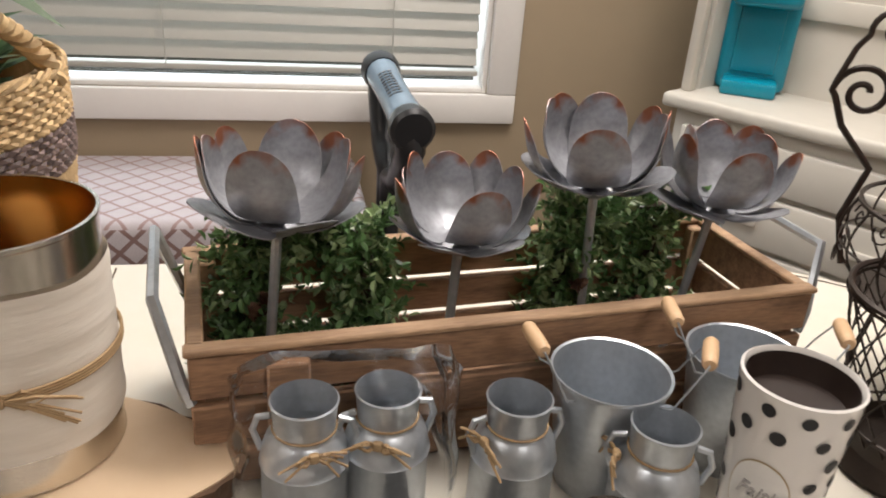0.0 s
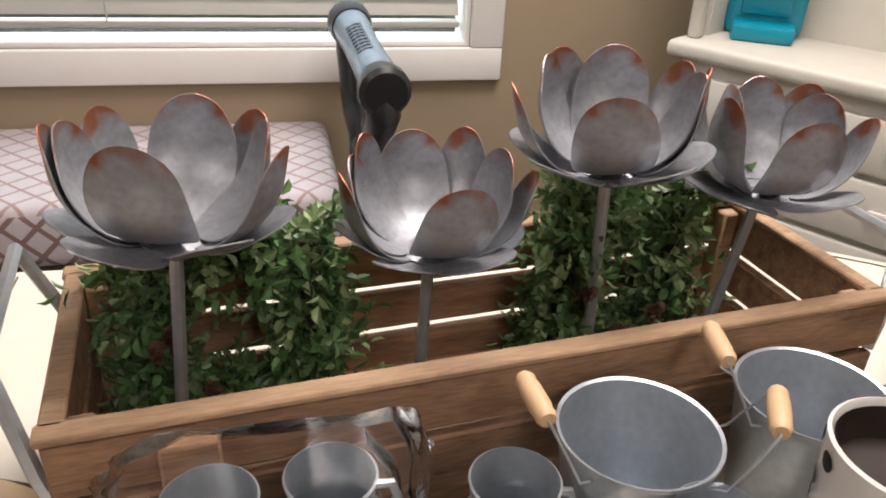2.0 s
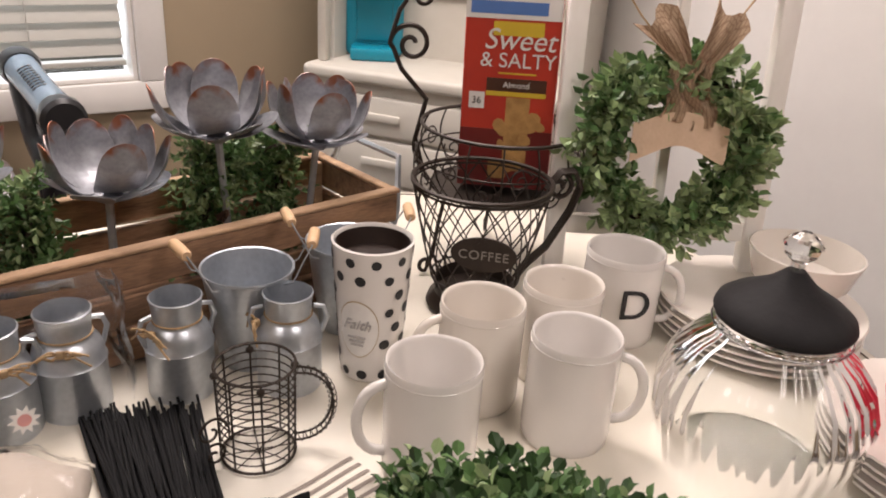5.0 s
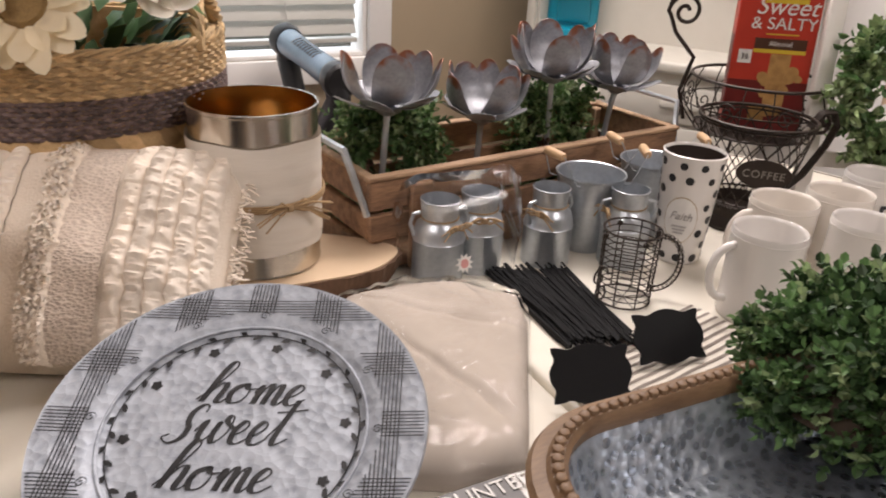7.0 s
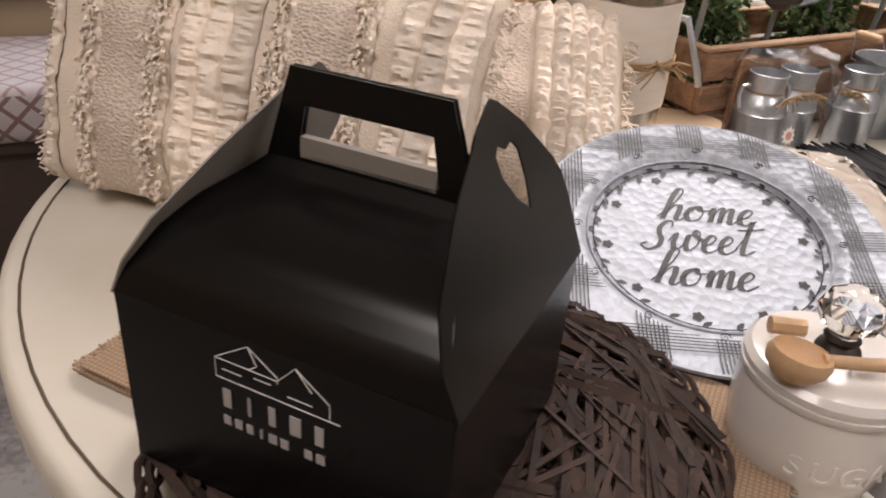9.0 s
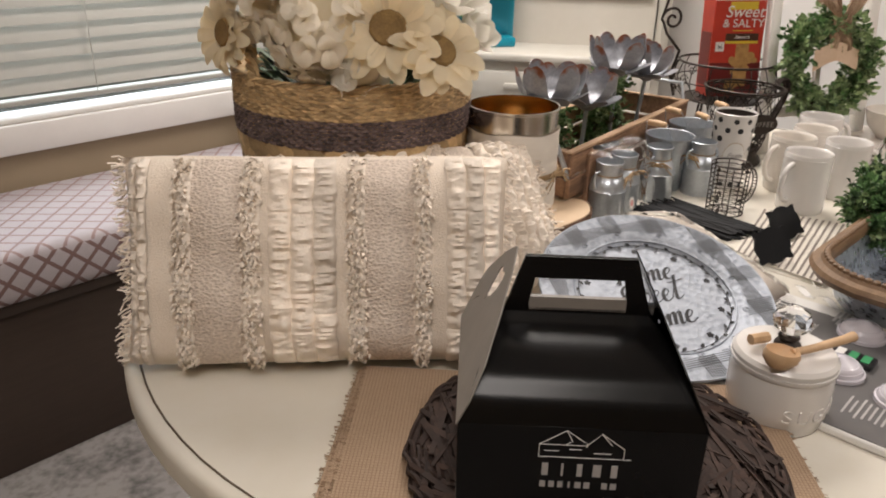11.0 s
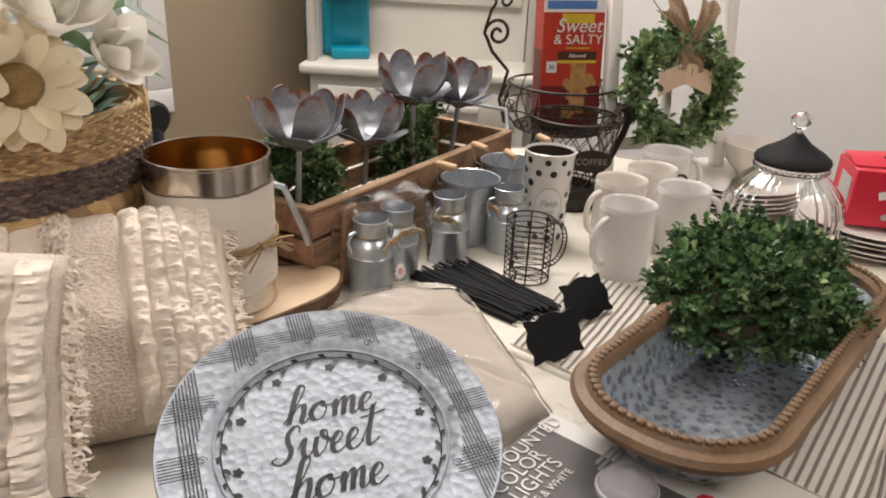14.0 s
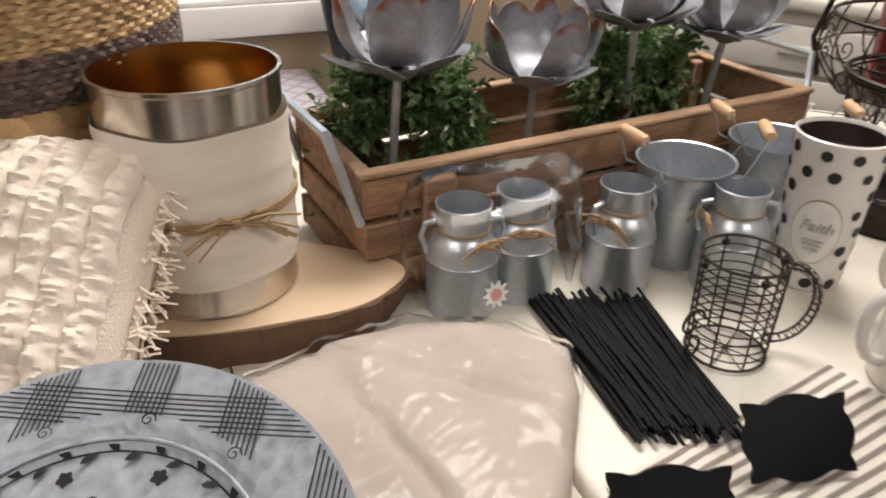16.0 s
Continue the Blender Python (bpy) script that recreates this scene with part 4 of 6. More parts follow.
# ---- pillows ----
def pillow(name, m, L, H, T, bands, label):
    """Lumbar pillow: local x along, z up, y through. bands: (from, to, kind) along x, 0 to 1."""
    p = thing(name, m, label, "pillow", "cream pillows")

    def surf(u, v, side, off=0.0):
        x, z = (u - 0.5) * 2, (v - 0.5) * 2
        k = (max(0, 1 - abs(x) ** 5) * max(0, 1 - abs(z) ** 3.2)) ** 0.5
        pinch = 1 - 0.05 * (abs(z) ** 2) * (abs(x) ** 6)
        wob = 0.004 * math.sin(u * 31) * k + 0.003 * math.sin(v * 17 + u * 9) * k
        return Vector((x * L / 2 * (1 - 0.03 * (1 - abs(z) ** 2) * abs(x) ** 8), side * (T / 2 * k + wob + off), z * H / 2 * pinch * (1 - 0.035 * (1 - abs(x) ** 2)) + H / 2))
    for side, nm in ((-1, "front_cover"), (1, "back_cover")):
        part(nm, patch(lambda u, v: surf(u, v, side), 40, 24), PILLOW, p)
    for a, b, kind in bands:
        if kind == "weave":
            bm = patch(lambda u, v: surf(a + (b - a) * u, 0.02 + 0.96 * v, -1, 0.0025), 8, 24)
            part("woven_panel", bm, PILLOWW, p, "beige basket-weave panel")
        elif kind == "ruffle":
            n = max(2, int((b - a) * L / 0.020))

            def fn(u, v):
                q = a + (b - a) * u + 0.007 * noise.noise(Vector((u * 5, v * 16, 9.0)))
                row = int(u * n * 0.999)
                nz = noise.noise(Vector((row * 3.7, v * 26, 0.3))) * 0.5 + noise.noise(Vector((u * n * 2.0, v * 60, 5.0))) * 0.5
                lump = 0.0105 * abs(math.sin(u * n * math.pi)) ** 0.5 * (0.75 + 0.8 * nz) + 0.0036 * nz
                return surf(q, 0.015 + 0.97 * v, -1, 0.002 + lump)
            part("ruffled_panel", patch(fn, n * 8 + 1, 110), TUFT, p, "rows of ruffled cream yarn")
        else:
            def ridge(u, v):
                nz = noise.noise(Vector((a * 40, v * 38, 2.0)))
                h = 0.0075 * math.sin(math.pi * u) ** 0.7 * (0.9 + 0.5 * nz) + 0.0012 * noise.noise(Vector((u * 9, v * 150, 1.0)))
                return surf(a - 0.004 + (b - a + 0.008) * u + 0.006 * nz, 0.012 + 0.976 * v, -1, 0.001 + h)
            part("fringe_base", patch(ridge, 9, 130), TUFT, p)
            bm = bmesh.new()
            cnt = int(H / 0.0012 * (b - a) * L / 0.010)
            for i in range(cnt):
                u, v = RNG.uniform(a, b), RNG.uniform(0.01, 0.99)
                q = surf(u, v, -1, 0.006)
                d = Vector((RNG.uniform(-1, 1), -1.0, RNG.uniform(-1.1, 0.3)))
                ln = RNG.uniform(0.006, 0.012)
                add_leaf(bm, q, d, Vector((RNG.uniform(-1, 1), 0, 1)), ln, 0.0050, 0.35, 0.8)
            tagged(part("fringe_row", bm, TUFT, p, "shaggy fringe row"), kind="stuff")
    for sx in (0.004, 0.996):
        bm = bmesh.new()
        for i in range(230):
            v = RNG.random()
            q = surf(sx, v, RNG.choice((-1, 1)))
            d = Vector(((1 if sx > 0.5 else -1) * RNG.uniform(0.4, 1), RNG.uniform(-0.7, 0.5), RNG.uniform(-0.9, 0.3)))
            e = q + d.normalized() * RNG.uniform(0.008, 0.020)
            tube([q, q.lerp(e, 0.5) + rv() * 0.003, e], 0.0011, 3, bm=bm)
        tagged(part("end_fringe", bm, TUFT, p), kind="stuff")
    return p


pillow("lumbar_pillow", pose(-0.7524, 0.2649, TZ + 0.004, -20, 0, -28.5), 0.469, 0.262, 0.115,
       [(0.024, 0.079, "ruffle"), (0.151, 0.190, "fringe"), (0.190, 0.325, "weave"), (0.317, 0.357, "fringe"), (0.381, 0.547, "ruffle"), (0.579, 0.618, "fringe"), (0.618, 0.745, "weave"), (0.745, 0.781, "fringe"), (0.825, 0.975, "ruffle")],
       "cream lumbar pillow with tufted stripes and woven panels")
pillow("lumbar_pillow", pose(-0.612, 0.325, TZ + 0.004, -47, 0, -13), 0.56, 0.262, 0.12,
       [(0.05, 0.20, "ruffle"), (0.24, 0.28, "fringe"), (0.28, 0.42, "weave"), (0.42, 0.46, "fringe"), (0.48, 0.60, "ruffle"), (0.66, 0.70, "fringe"), (0.70, 0.78, "weave"), (0.79, 0.97, "ruffle")],
       "cream lumbar pillow with ruffled rows, leaning behind another")


# ---- bagged linen, plate ----
def linen_bag():
    t = thing("bagged_linen", pose(0, 0, TZ), "folded beige linen in a clear plastic bag", "linen pack")
    out = [(-0.285, 0.345), (-0.20, 0.405), (-0.125, 0.432), (-0.04, 0.418), (0.012, 0.380), (0.005, 0.32), (-0.02, 0.25), (-0.047, 0.17), (-0.078, 0.080), (-0.15, 0.075), (-0.25, 0.10)]
    c = Vector((-0.13, 0.25))

    def fn(u, v, wavy=1.0):
        n = len(out)
        q = u * n
        i = int(q) % n
        a, b = Vector(out[i]), Vector(out[(i + 1) % n])
        e = a.lerp(b, q - int(q))
        p = c.lerp(e, min(1, v * 1.02))
        k = max(0.0, 1 - v ** 11) ** 0.6
        z = 0.032 * k + wavy * 0.0022 * math.sin(p.x * 60 + p.y * 31) * k + wavy * 0.0014 * math.sin(p.y * 90 - p.x * 40) * k
        z -= 0.0045 * k * math.exp(-((p.x * 0.9 + p.y * 0.45 + 0.012) / 0.006) ** 2) + 0.004 * k * math.exp(-((p.x * 0.5 + p.y * 0.86 - 0.235) / 0.005) ** 2)
        return (p.x, p.y, max(0.001, z))
    part("linen", patch(fn, 88, 44, closed_u=True), LINEN, t)

    def fp(u, v):
        x, y, z = fn(u, min(1, v * 0.985 + 0.005), 0.25)
        rid = 1 - abs(noise.noise(Vector((x * 21 + y * 7, y * 4.5, 0.4))))
        fine = 1 - abs(noise.noise(Vector((x * 60 - y * 50, y * 20 + x * 20, 3.1))))
        return (c.x + (x - c.x) * 1.03, c.y + (y - c.y) * 1.03, z + 0.003 + 0.0045 * rid ** 12 + 0.0016 * fine ** 12 * (0.25 + v))
    ob = part("plastic_bag", patch(fp, 240, 90, closed_u=True), FILM, t, "clear wrinkled plastic bag")
    ob.visible_shadow = False

    def tail(u, v):
        x, y = -0.085 + 0.055 * u + 0.02 * v, 0.075 - 0.085 * v - 0.02 * u
        return (x, y, 0.014 + 0.011 * math.sin(u * 13 + v * 6) * math.sin(v * 7 + u * 3) + 0.012 * (1 - v))
    ob = part("bag_flap", patch(tail, 24, 24), PLASTIC, t, "loose clear plastic flap")
    ob.visible_shadow = False


linen_bag()


STROKES = {}
STROKES["h"] = (0.92, [[(0, 0.1), (0.35, 0.9), (0.58, 1.8), (0.42, 2.05), (0.28, 1.6), (0.2, 0)], [(0.2, 0.1), (0.4, 0.8), (0.62, 0.95), (0.68, 0.6), (0.66, 0.1), (0.8, 0), (1.0, 0.3)]])
STROKES["o"] = (0.80, [[(0.0, 0.3), (0.2, 0.7), (0.45, 0.95), (0.15, 0.8), (0.05, 0.4), (0.2, 0.02), (0.5, 0.1), (0.6, 0.55), (0.42, 0.95), (0.52, 0.7), (0.9, 0.75)]])
STROKES["m"] = (1.05, [[(0, 0.5), (0.12, 0.9), (0.15, 0.0)], [(0.15, 0.1), (0.3, 0.85), (0.45, 0.9), (0.47, 0)], [(0.47, 0.1), (0.62, 0.85), (0.78, 0.9), (0.8, 0.15), (0.92, 0), (1.1, 0.3)]])
STROKES["e"] = (0.62, [[(0, 0.3), (0.3, 0.5), (0.45, 0.8), (0.28, 0.98), (0.08, 0.6), (0.12, 0.12), (0.35, 0.0), (0.68, 0.3)]])
STROKES["s"] = (0.72, [[(0.64, 1.30), (0.62, 1.58), (0.42, 1.62), (0.22, 1.30), (0.25, 0.90), (0.40, 0.55), (0.34, 0.12), (0.02, -0.08), (-0.28, 0.14), (-0.10, 0.30)]])
STROKES["w"] = (1.20, [[(-0.05, 0.45), (0.08, 0.86), (0.17, 0.90), (0.15, 0.35), (0.30, 0.0), (0.52, 0.30), (0.64, 0.92), (0.61, 0.35), (0.76, 0.0), (1.04, 0.42), (1.02, 1.06), (0.86, 1.18), (0.86, 0.92), (1.22, 0.62)]])
STROKES["t"] = (0.70, [[(0, 0.3), (0.30, 1.2), (0.42, 2.0), (0.26, 0.5), (0.34, 0.02), (0.72, 0.30)], [(-0.10, 1.42), (0.35, 1.48), (0.90, 1.60)]])


def script_word(word, size, wide, parent, m):
    """A word brushed in joined script, thick on the downstrokes."""
    x0 = -0.5 * sum(STROKES[ch][0] for ch in word) - 0.12
    bm = bmesh.new()
    for ch in word:
        adv, strokes = STROKES[ch]
        for st in strokes:
            q = [Vector((x, y)) for x, y in st]
            q = [q[0]] + q + [q[-1]]
            pts = []
            for i in range(1, len(q) - 2):
                for k in range(8):
                    u = k / 8
                    pts.append(0.5 * (2 * q[i] + (q[i + 1] - q[i - 1]) * u + (2 * q[i - 1] - 5 * q[i] + 4 * q[i + 1] - q[i + 2]) * u * u + (3 * q[i] - q[i - 1] - 3 * q[i + 1] + q[i + 2]) * u ** 3))
            pts.append(q[-1])
            prev = None
            for i, c in enumerate(pts):
                d = (pts[min(i + 1, len(pts) - 1)] - pts[max(i - 1, 0)])
                d = d.normalized() if d.length > 1e-6 else Vector((1, 0))
                w = 0.034 + 0.070 * max(0.0, -d.y)
                n = Vector((-d.y, d.x)) * w
                pr = [bm.verts.new(((x0 + v.x + 0.26 * v.y) * size * wide, v.y * size, 0)) for v in (c + n, c - n)]
                if prev:
                    bm.faces.new((prev[0], prev[1], pr[1], pr[0]))
                prev = pr
        x0 += adv
    return part("lettering", bm, INK, parent, "black script lettering", m, smooth=False)


def charger_plate():
    down = Vector((-0.385, -0.923, 0))
    tilt = radians(17.5)
    nrm = (Vector((0, 0, 1)) * math.cos(tilt) + down * math.sin(tilt))
    xa = Vector((0.94, -0.34, 0))
    xa = (xa - nrm * xa.dot(nrm)).normalized()
    M = Matrix((xa, nrm.cross(xa), nrm)).transposed().to_4x4()
    M.translation = (-0.3265, 0.1195, TZ + 0.062)
    M = M @ Matrix.Diagonal((0.97, 0.97, 0.97, 1))
    t = thing("charger_plate", M, "round galvanised charger plate lettered home sweet home", "plate")
    part("plate", lathe([(0, -0.010), (0.100, -0.010), (0.108, -0.009), (0.118, -0.001), (0.124, 0.002), (0.160, 0.004), (0.164, 0.0055), (0.165, 0.003), (0.124, -0.001), (0.108, -0.0125), (0, -0.0125)], 96), HAMMER, t)
    part("well_ring", tube(circle(0.1125, -0.0035, 72), 0.0014, 6, closed=True), HAMMER, t)
    # checked bands across the rim
    for turn in (0, 90):
        for c0 in (-0.128, -0.064, 0.0, 0.064, 0.128):
            bm = bmesh.new()
            for j in range(8):
                c = c0 + (j - 3.5) * 0.0034
                if abs(c) > 0.158:
                    continue
                y1 = math.sqrt(0.1615 ** 2 - c * c)
                y0 = math.sqrt(max(0.0, 0.1255 ** 2 - c * c))
                for lo, hi in (((y0, y1), (-y1, -y0)) if y0 > 0 else ((-y1, y1),)):
                    def strip(u, v):
                        y = lo + (hi - lo) * v
                        r = math.hypot(c, y)
                        return (c + (u - 0.5) * 0.0011, y, 0.0036 + (r - 0.124) * 0.055)
                    patch(strip, 2, 8, bm=bm)
            tagged(part("check_band", bm, INK, t, m=pose(0, 0, 0.0001 if turn else 0, 0, 0, turn + 6)), kind="stuff")
    # vine with leaves and small flowers round the well
    vine = bmesh.new()
    tube(circle(0.106, -0.0075, 90), 0.0006, 4, closed=True, bm=vine)
    for i in range(46):
        a = 2 * math.pi * i / 46
        p = Vector((0.106 * math.cos(a), 0.106 * math.sin(a), -0.0068))
        d = Vector((-math.sin(a), math.cos(a), 0)) + Vector((math.cos(a), math.sin(a), 0)) * (0.8 if i % 2 else -0.8)
        add_leaf(vine, p, d, Vector((0, 0, 1)), 0.011, 0.0055, 0.0, 0.0)
    part("printed_vine", vine, INK, t)
    for i in range(10):
        a = radians(36 * i + 12)
        bm = bmesh.new()
        for k in range(5):
            b = k * 1.2566
            add_leaf(bm, Vector((0, 0, 0)), Vector((math.cos(b), math.sin(b), 0)), Vector((0, 0, 1)), 0.0058, 0.0050, 0, 0)
        part("printed_flower", bm, INK, t, m=pose(0.0935 * math.cos(a), 0.0935 * math.sin(a), -0.0094))
    for i in range(12):
        a = radians(30 * i + 4)
        part("printed_curl", tube([(0.0052 * (1 - 0.07 * k) * math.cos(0.75 * k), 0.0052 * (1 - 0.07 * k) * math.sin(0.75 * k), 0) for k in range(13)], 0.0004, 3), INK, t, m=pose(0.1225 * math.cos(a), 0.1225 * math.sin(a), 0.0026))
    for word, x, y, size, wide in (("home", 0.004, 0.029, 0.0225, 1.22), ("sweet", -0.002, -0.013, 0.0235, 1.08), ("home", -0.001, -0.057, 0.0225, 1.22)):
        script_word(word, size, wide, t, pose(x, y, -0.0094, 0, 0, 4))


charger_plate()


# ---- small galvanised pails and milk cans ----
def pail(m, grips):
    p = thing("galvanised_pail", m, "small galvanised pail with two wooden-grip handles", "pail", "pails beside the crate")
    H, R, r = 0.114, 0.0495, 0.034
    part("bucket", lathe([(0, 0.004), (r - 0.002, 0.004), (r, 0), (r + 0.001, 0.003), (R - 0.001, H - 0.004), (R + 0.0014, H - 0.002), (R + 0.0014, H + 0.001), (R - 0.001, H), (r, 0.007), (0, 0.007)], 48), GALV, p)
    for a in grips:
        h = thing("handle", pose(0, 0, 0, 0, 0, a), "", "")
        h.parent = p
        c = Vector((R + 0.022, 0, H + 0.036))
        bm = bmesh.new()
        for sg in (-1, 1):
            tube([(R * 0.86, sg * 0.026, H - 0.008), (R * 1.05, sg * 0.030, H - 0.004), (R + 0.010, sg * 0.028, H + 0.012), (c.x, sg * 0.0215, c.z), (c.x, 0, c.z)], 0.0009, 5, bm=bm)
        part("wire", bm, GALV, h)
        part("grip", lathe([(0, -0.0195), (0.0048, -0.0195), (0.0064, -0.016), (0.0058, -0.013), (0.0066, -0.008), (0.0066, 0.008), (0.0058, 0.013), (0.0064, 0.016), (0.0048, 0.0195), (0, 0.0195)], 14), LWOOD, h, "turned pale wooden grip", Matrix.Translation(c) @ pose(0, 0, 0, 90))
    return p


pail(pose(0.173, 0.552, TZ), (197, -16))
pail(pose(0.297, 0.599, TZ), (182, -12))


def milk_can(m, bow_at, group="milk cans beside the crate", tails=6):
    c = thing("milk_can", m, "miniature galvanised milk can with a twine bow", "milk can", group)
    part("body", lathe([(0, 0), (0.0335, 0), (0.0345, 0.003), (0.0340, 0.055), (0.0355, 0.057), (0.0340, 0.059), (0.0335, 0.066), (0.0305, 0.076), (0.0255, 0.081), (0.0238, 0.084), (0.0240, 0.090), (0.0256, 0.108), (0.0266, 0.110), (0.0252, 0.111), (0.0231, 0.090), (0.0229, 0.084), (0.0245, 0.080), (0.0315, 0.066), (0.0320, 0.010), (0, 0.006)], 40), GALV, c)
    for sg in (-1, 1):
        part("ear_handle", tube([(sg * 0.026, 0, 0.094), (sg * 0.036, 0, 0.092), (sg * 0.040, 0, 0.080), (sg * 0.034, 0, 0.062)], 0.0028, 8), GALV, c)
    bm = bmesh.new()
    tube(circle(0.0246, 0.086, 24), 0.0011, 5, closed=True, bm=bm)
    part("twine", bm, TWINE, c)
    bow(c, pose(0.031 * math.cos(radians(bow_at)), 0.031 * math.sin(radians(bow_at)), 0.080, 0, 0, bow_at + 90), 0.0011, 0.024, loops=4, tails=tails)
    return c


milk_can(pose(0.096, 0.508, TZ, 0, 0, 20), 200)
milk_can(pose(0.206, 0.490, TZ, 0, 0, -10), 195)
milk_can(pose(-0.068, 0.480, TZ, 0, 0, 5), -70, "milk cans in a bag")
milk_can(pose(-0.007, 0.503, TZ, 0, 0, 25), -120, "milk cans in a bag")


def clear_bag():
    t = thing("clear_bag", pose(-0.038, 0.492, TZ, 0, 0, 19), "clear plastic bag round two milk cans, with a white star tag", "plastic bag")

    def fn(u, v):
        a = u * 2 * math.pi
        k = 1 + 0.03 * math.sin(a * 5 + v * 9) + 0.025 * math.sin(a * 11 - v * 14)
        e = 0.55 + 0.45 * min(1, (1 - v) * 3) if v > 0.85 else 1
        c, s = math.cos(a), math.sin(a)
        q = 0.6
        return (0.086 * k * math.copysign(abs(c) ** q, c), 0.046 * k * math.copysign(abs(s) ** q, s) * e, 0.002 + 0.132 * v + 0.004 * math.sin(a * 4))
    ob = part("film", patch(fn, 80, 26, closed_u=True), PLASTIC, t)
    ob.visible_shadow = False

    def top(u, v):
        return (-0.07 + 0.15 * u, -0.028 + 0.05 * v, 0.128 + 0.004 * math.sin(u * 13) + 0.006 * u * v)
    ob = part("folded_top", patch(top, 26, 10), PLASTIC, t)
    ob.visible_shadow = False
    star = []
    for i in range(20):
        a, r = math.pi * i / 10, 0.014 if i % 2 == 0 else 0.0085
        star.append((r * math.cos(a), r * math.sin(a)))
    tg = part("star_tag", slab(star, 0, 0.001), CARDW, t, "white star-shaped paper tag", pose(-0.022, -0.049, 0.036, 78))
    part("printed_dot", slab([(x, y) for x, y, _ in circle(0.006, 0, 16)], 0.001, 0.0013), PINKPR, tg)


clear_bag()


# ---- spotted tumbler ----
def tumbler():
    t = thing("spotted_tumbler", pose(0.297, 0.493, TZ, 0, 0, 0), "white ceramic tumbler with black spots and dark inside", "tumbler")
    H, R, r = 0.161, 0.0440, 0.033

    def rad(z):
        return r + (R - r) * z / H
    part("cup", lathe([(0, 0.002), (r - 0.003, 0), (r, 0.003), (R - 0.0005, H - 0.003), (R, H), (R - 0.002, H + 0.0012), (R - 0.004, H - 0.002), (R - 0.006, H - 0.03), (0, H - 0.03)], 56), CERAM, t)
    part("lining", lathe([(R - 0.0042, H - 0.003), (R - 0.0052, H - 0.012), (R - 0.008, H - 0.0225), (0.010, H - 0.0235), (0, H - 0.0235)], 40), mat("dark brown glaze", (0.030, 0.019, 0.015), 0.35, c2=(0.018, 0.011, 0.009), scale=30), t, "dark brown glazed inside")
    rows = 8
    for j in range(rows):
        z = 0.012 + j * (H - 0.024) / (rows - 1)
        for i in range(9):
            a = 2 * math.pi * (i + 0.5 * (j % 2)) / 9 + RNG.uniform(-0.07, 0.07)
            lab = abs((math.degrees(a) - 232 + 180) % 360 - 180) < 38 and 0.03 < z < 0.112
            if lab:
                continue
            rr = RNG.uniform(0.0052, 0.0066)
            bm = bmesh.new()
            c = bm.verts.new((rad(z) * math.cos(a) * 1.012, rad(z) * math.sin(a) * 1.012, z))
            ring = []
            for k in range(14):
                b = 2 * math.pi * k / 14
                aa = a + rr * math.cos(b) / rad(z)
                zz = z + rr * math.sin(b)
                q = rad(zz) + 0.0005
                ring.append(bm.verts.new((q * math.cos(aa), q * math.sin(aa), zz)))
            for k in range(14):
                bm.faces.new((c, ring[k], ring[(k + 1) % 14]))
            part("spot", bm, INK, t)

    def lab(scale, off):
        def fn(u, v):
            b, q = u * 2 * math.pi, v * scale
            aa = radians(232) + q * 0.0235 * math.cos(b) / 0.04
            zz = 0.070 + q * 0.034 * math.sin(b)
            k = rad(zz) + off
            return (k * math.cos(aa), k * math.sin(aa), zz)
        return fn
    part("label_border", patch(lab(1.04, 0.0005), 40, 6, closed_u=True), GOLDPR, t)
    part("label", patch(lab(1.0, 0.0008), 40, 6, closed_u=True), WHITEPR, t, "white oval label with grey script")
    d = Vector((math.cos(radians(232)), math.sin(radians(232)), 0))
    M = Matrix.Translation(d * 0.0400 + Vector((0, 0, 0.072))) @ pose(0, 0, 0, 90 - 4, 0, 232 + 90)
    lettering("Faith", 0.016, GREYPR, t, M, 0.0009, 0.3)
    for k in range(3):
        part("printed_bar", box(0.020 - 0.003 * k, 0.0016, 0.0016, tuple(d * (0.0396 - 0.0004 * k) + Vector((0, 0, 0.062 - 0.005 * k))), rot=Matrix.Rotation(radians(322), 4, "Z")), GREYPR, t)


tumbler()


# ---- wire baskets ----
def scroll(c, r, turns, a0, plane, sgn=1, n=40):
    """A spiral in the vertical plane through c along the unit vector plane."""
    o = []
    for i in range(n):
        t = i / (n - 1)
        a = a0 + sgn * turns * 2 * math.pi * t
        q = r * (1 - 0.82 * t)
        o.append(Vector(c) + Vector(plane) * q * math.cos(a) + Vector((0, 0, 1)) * q * math.sin(a))
    return o


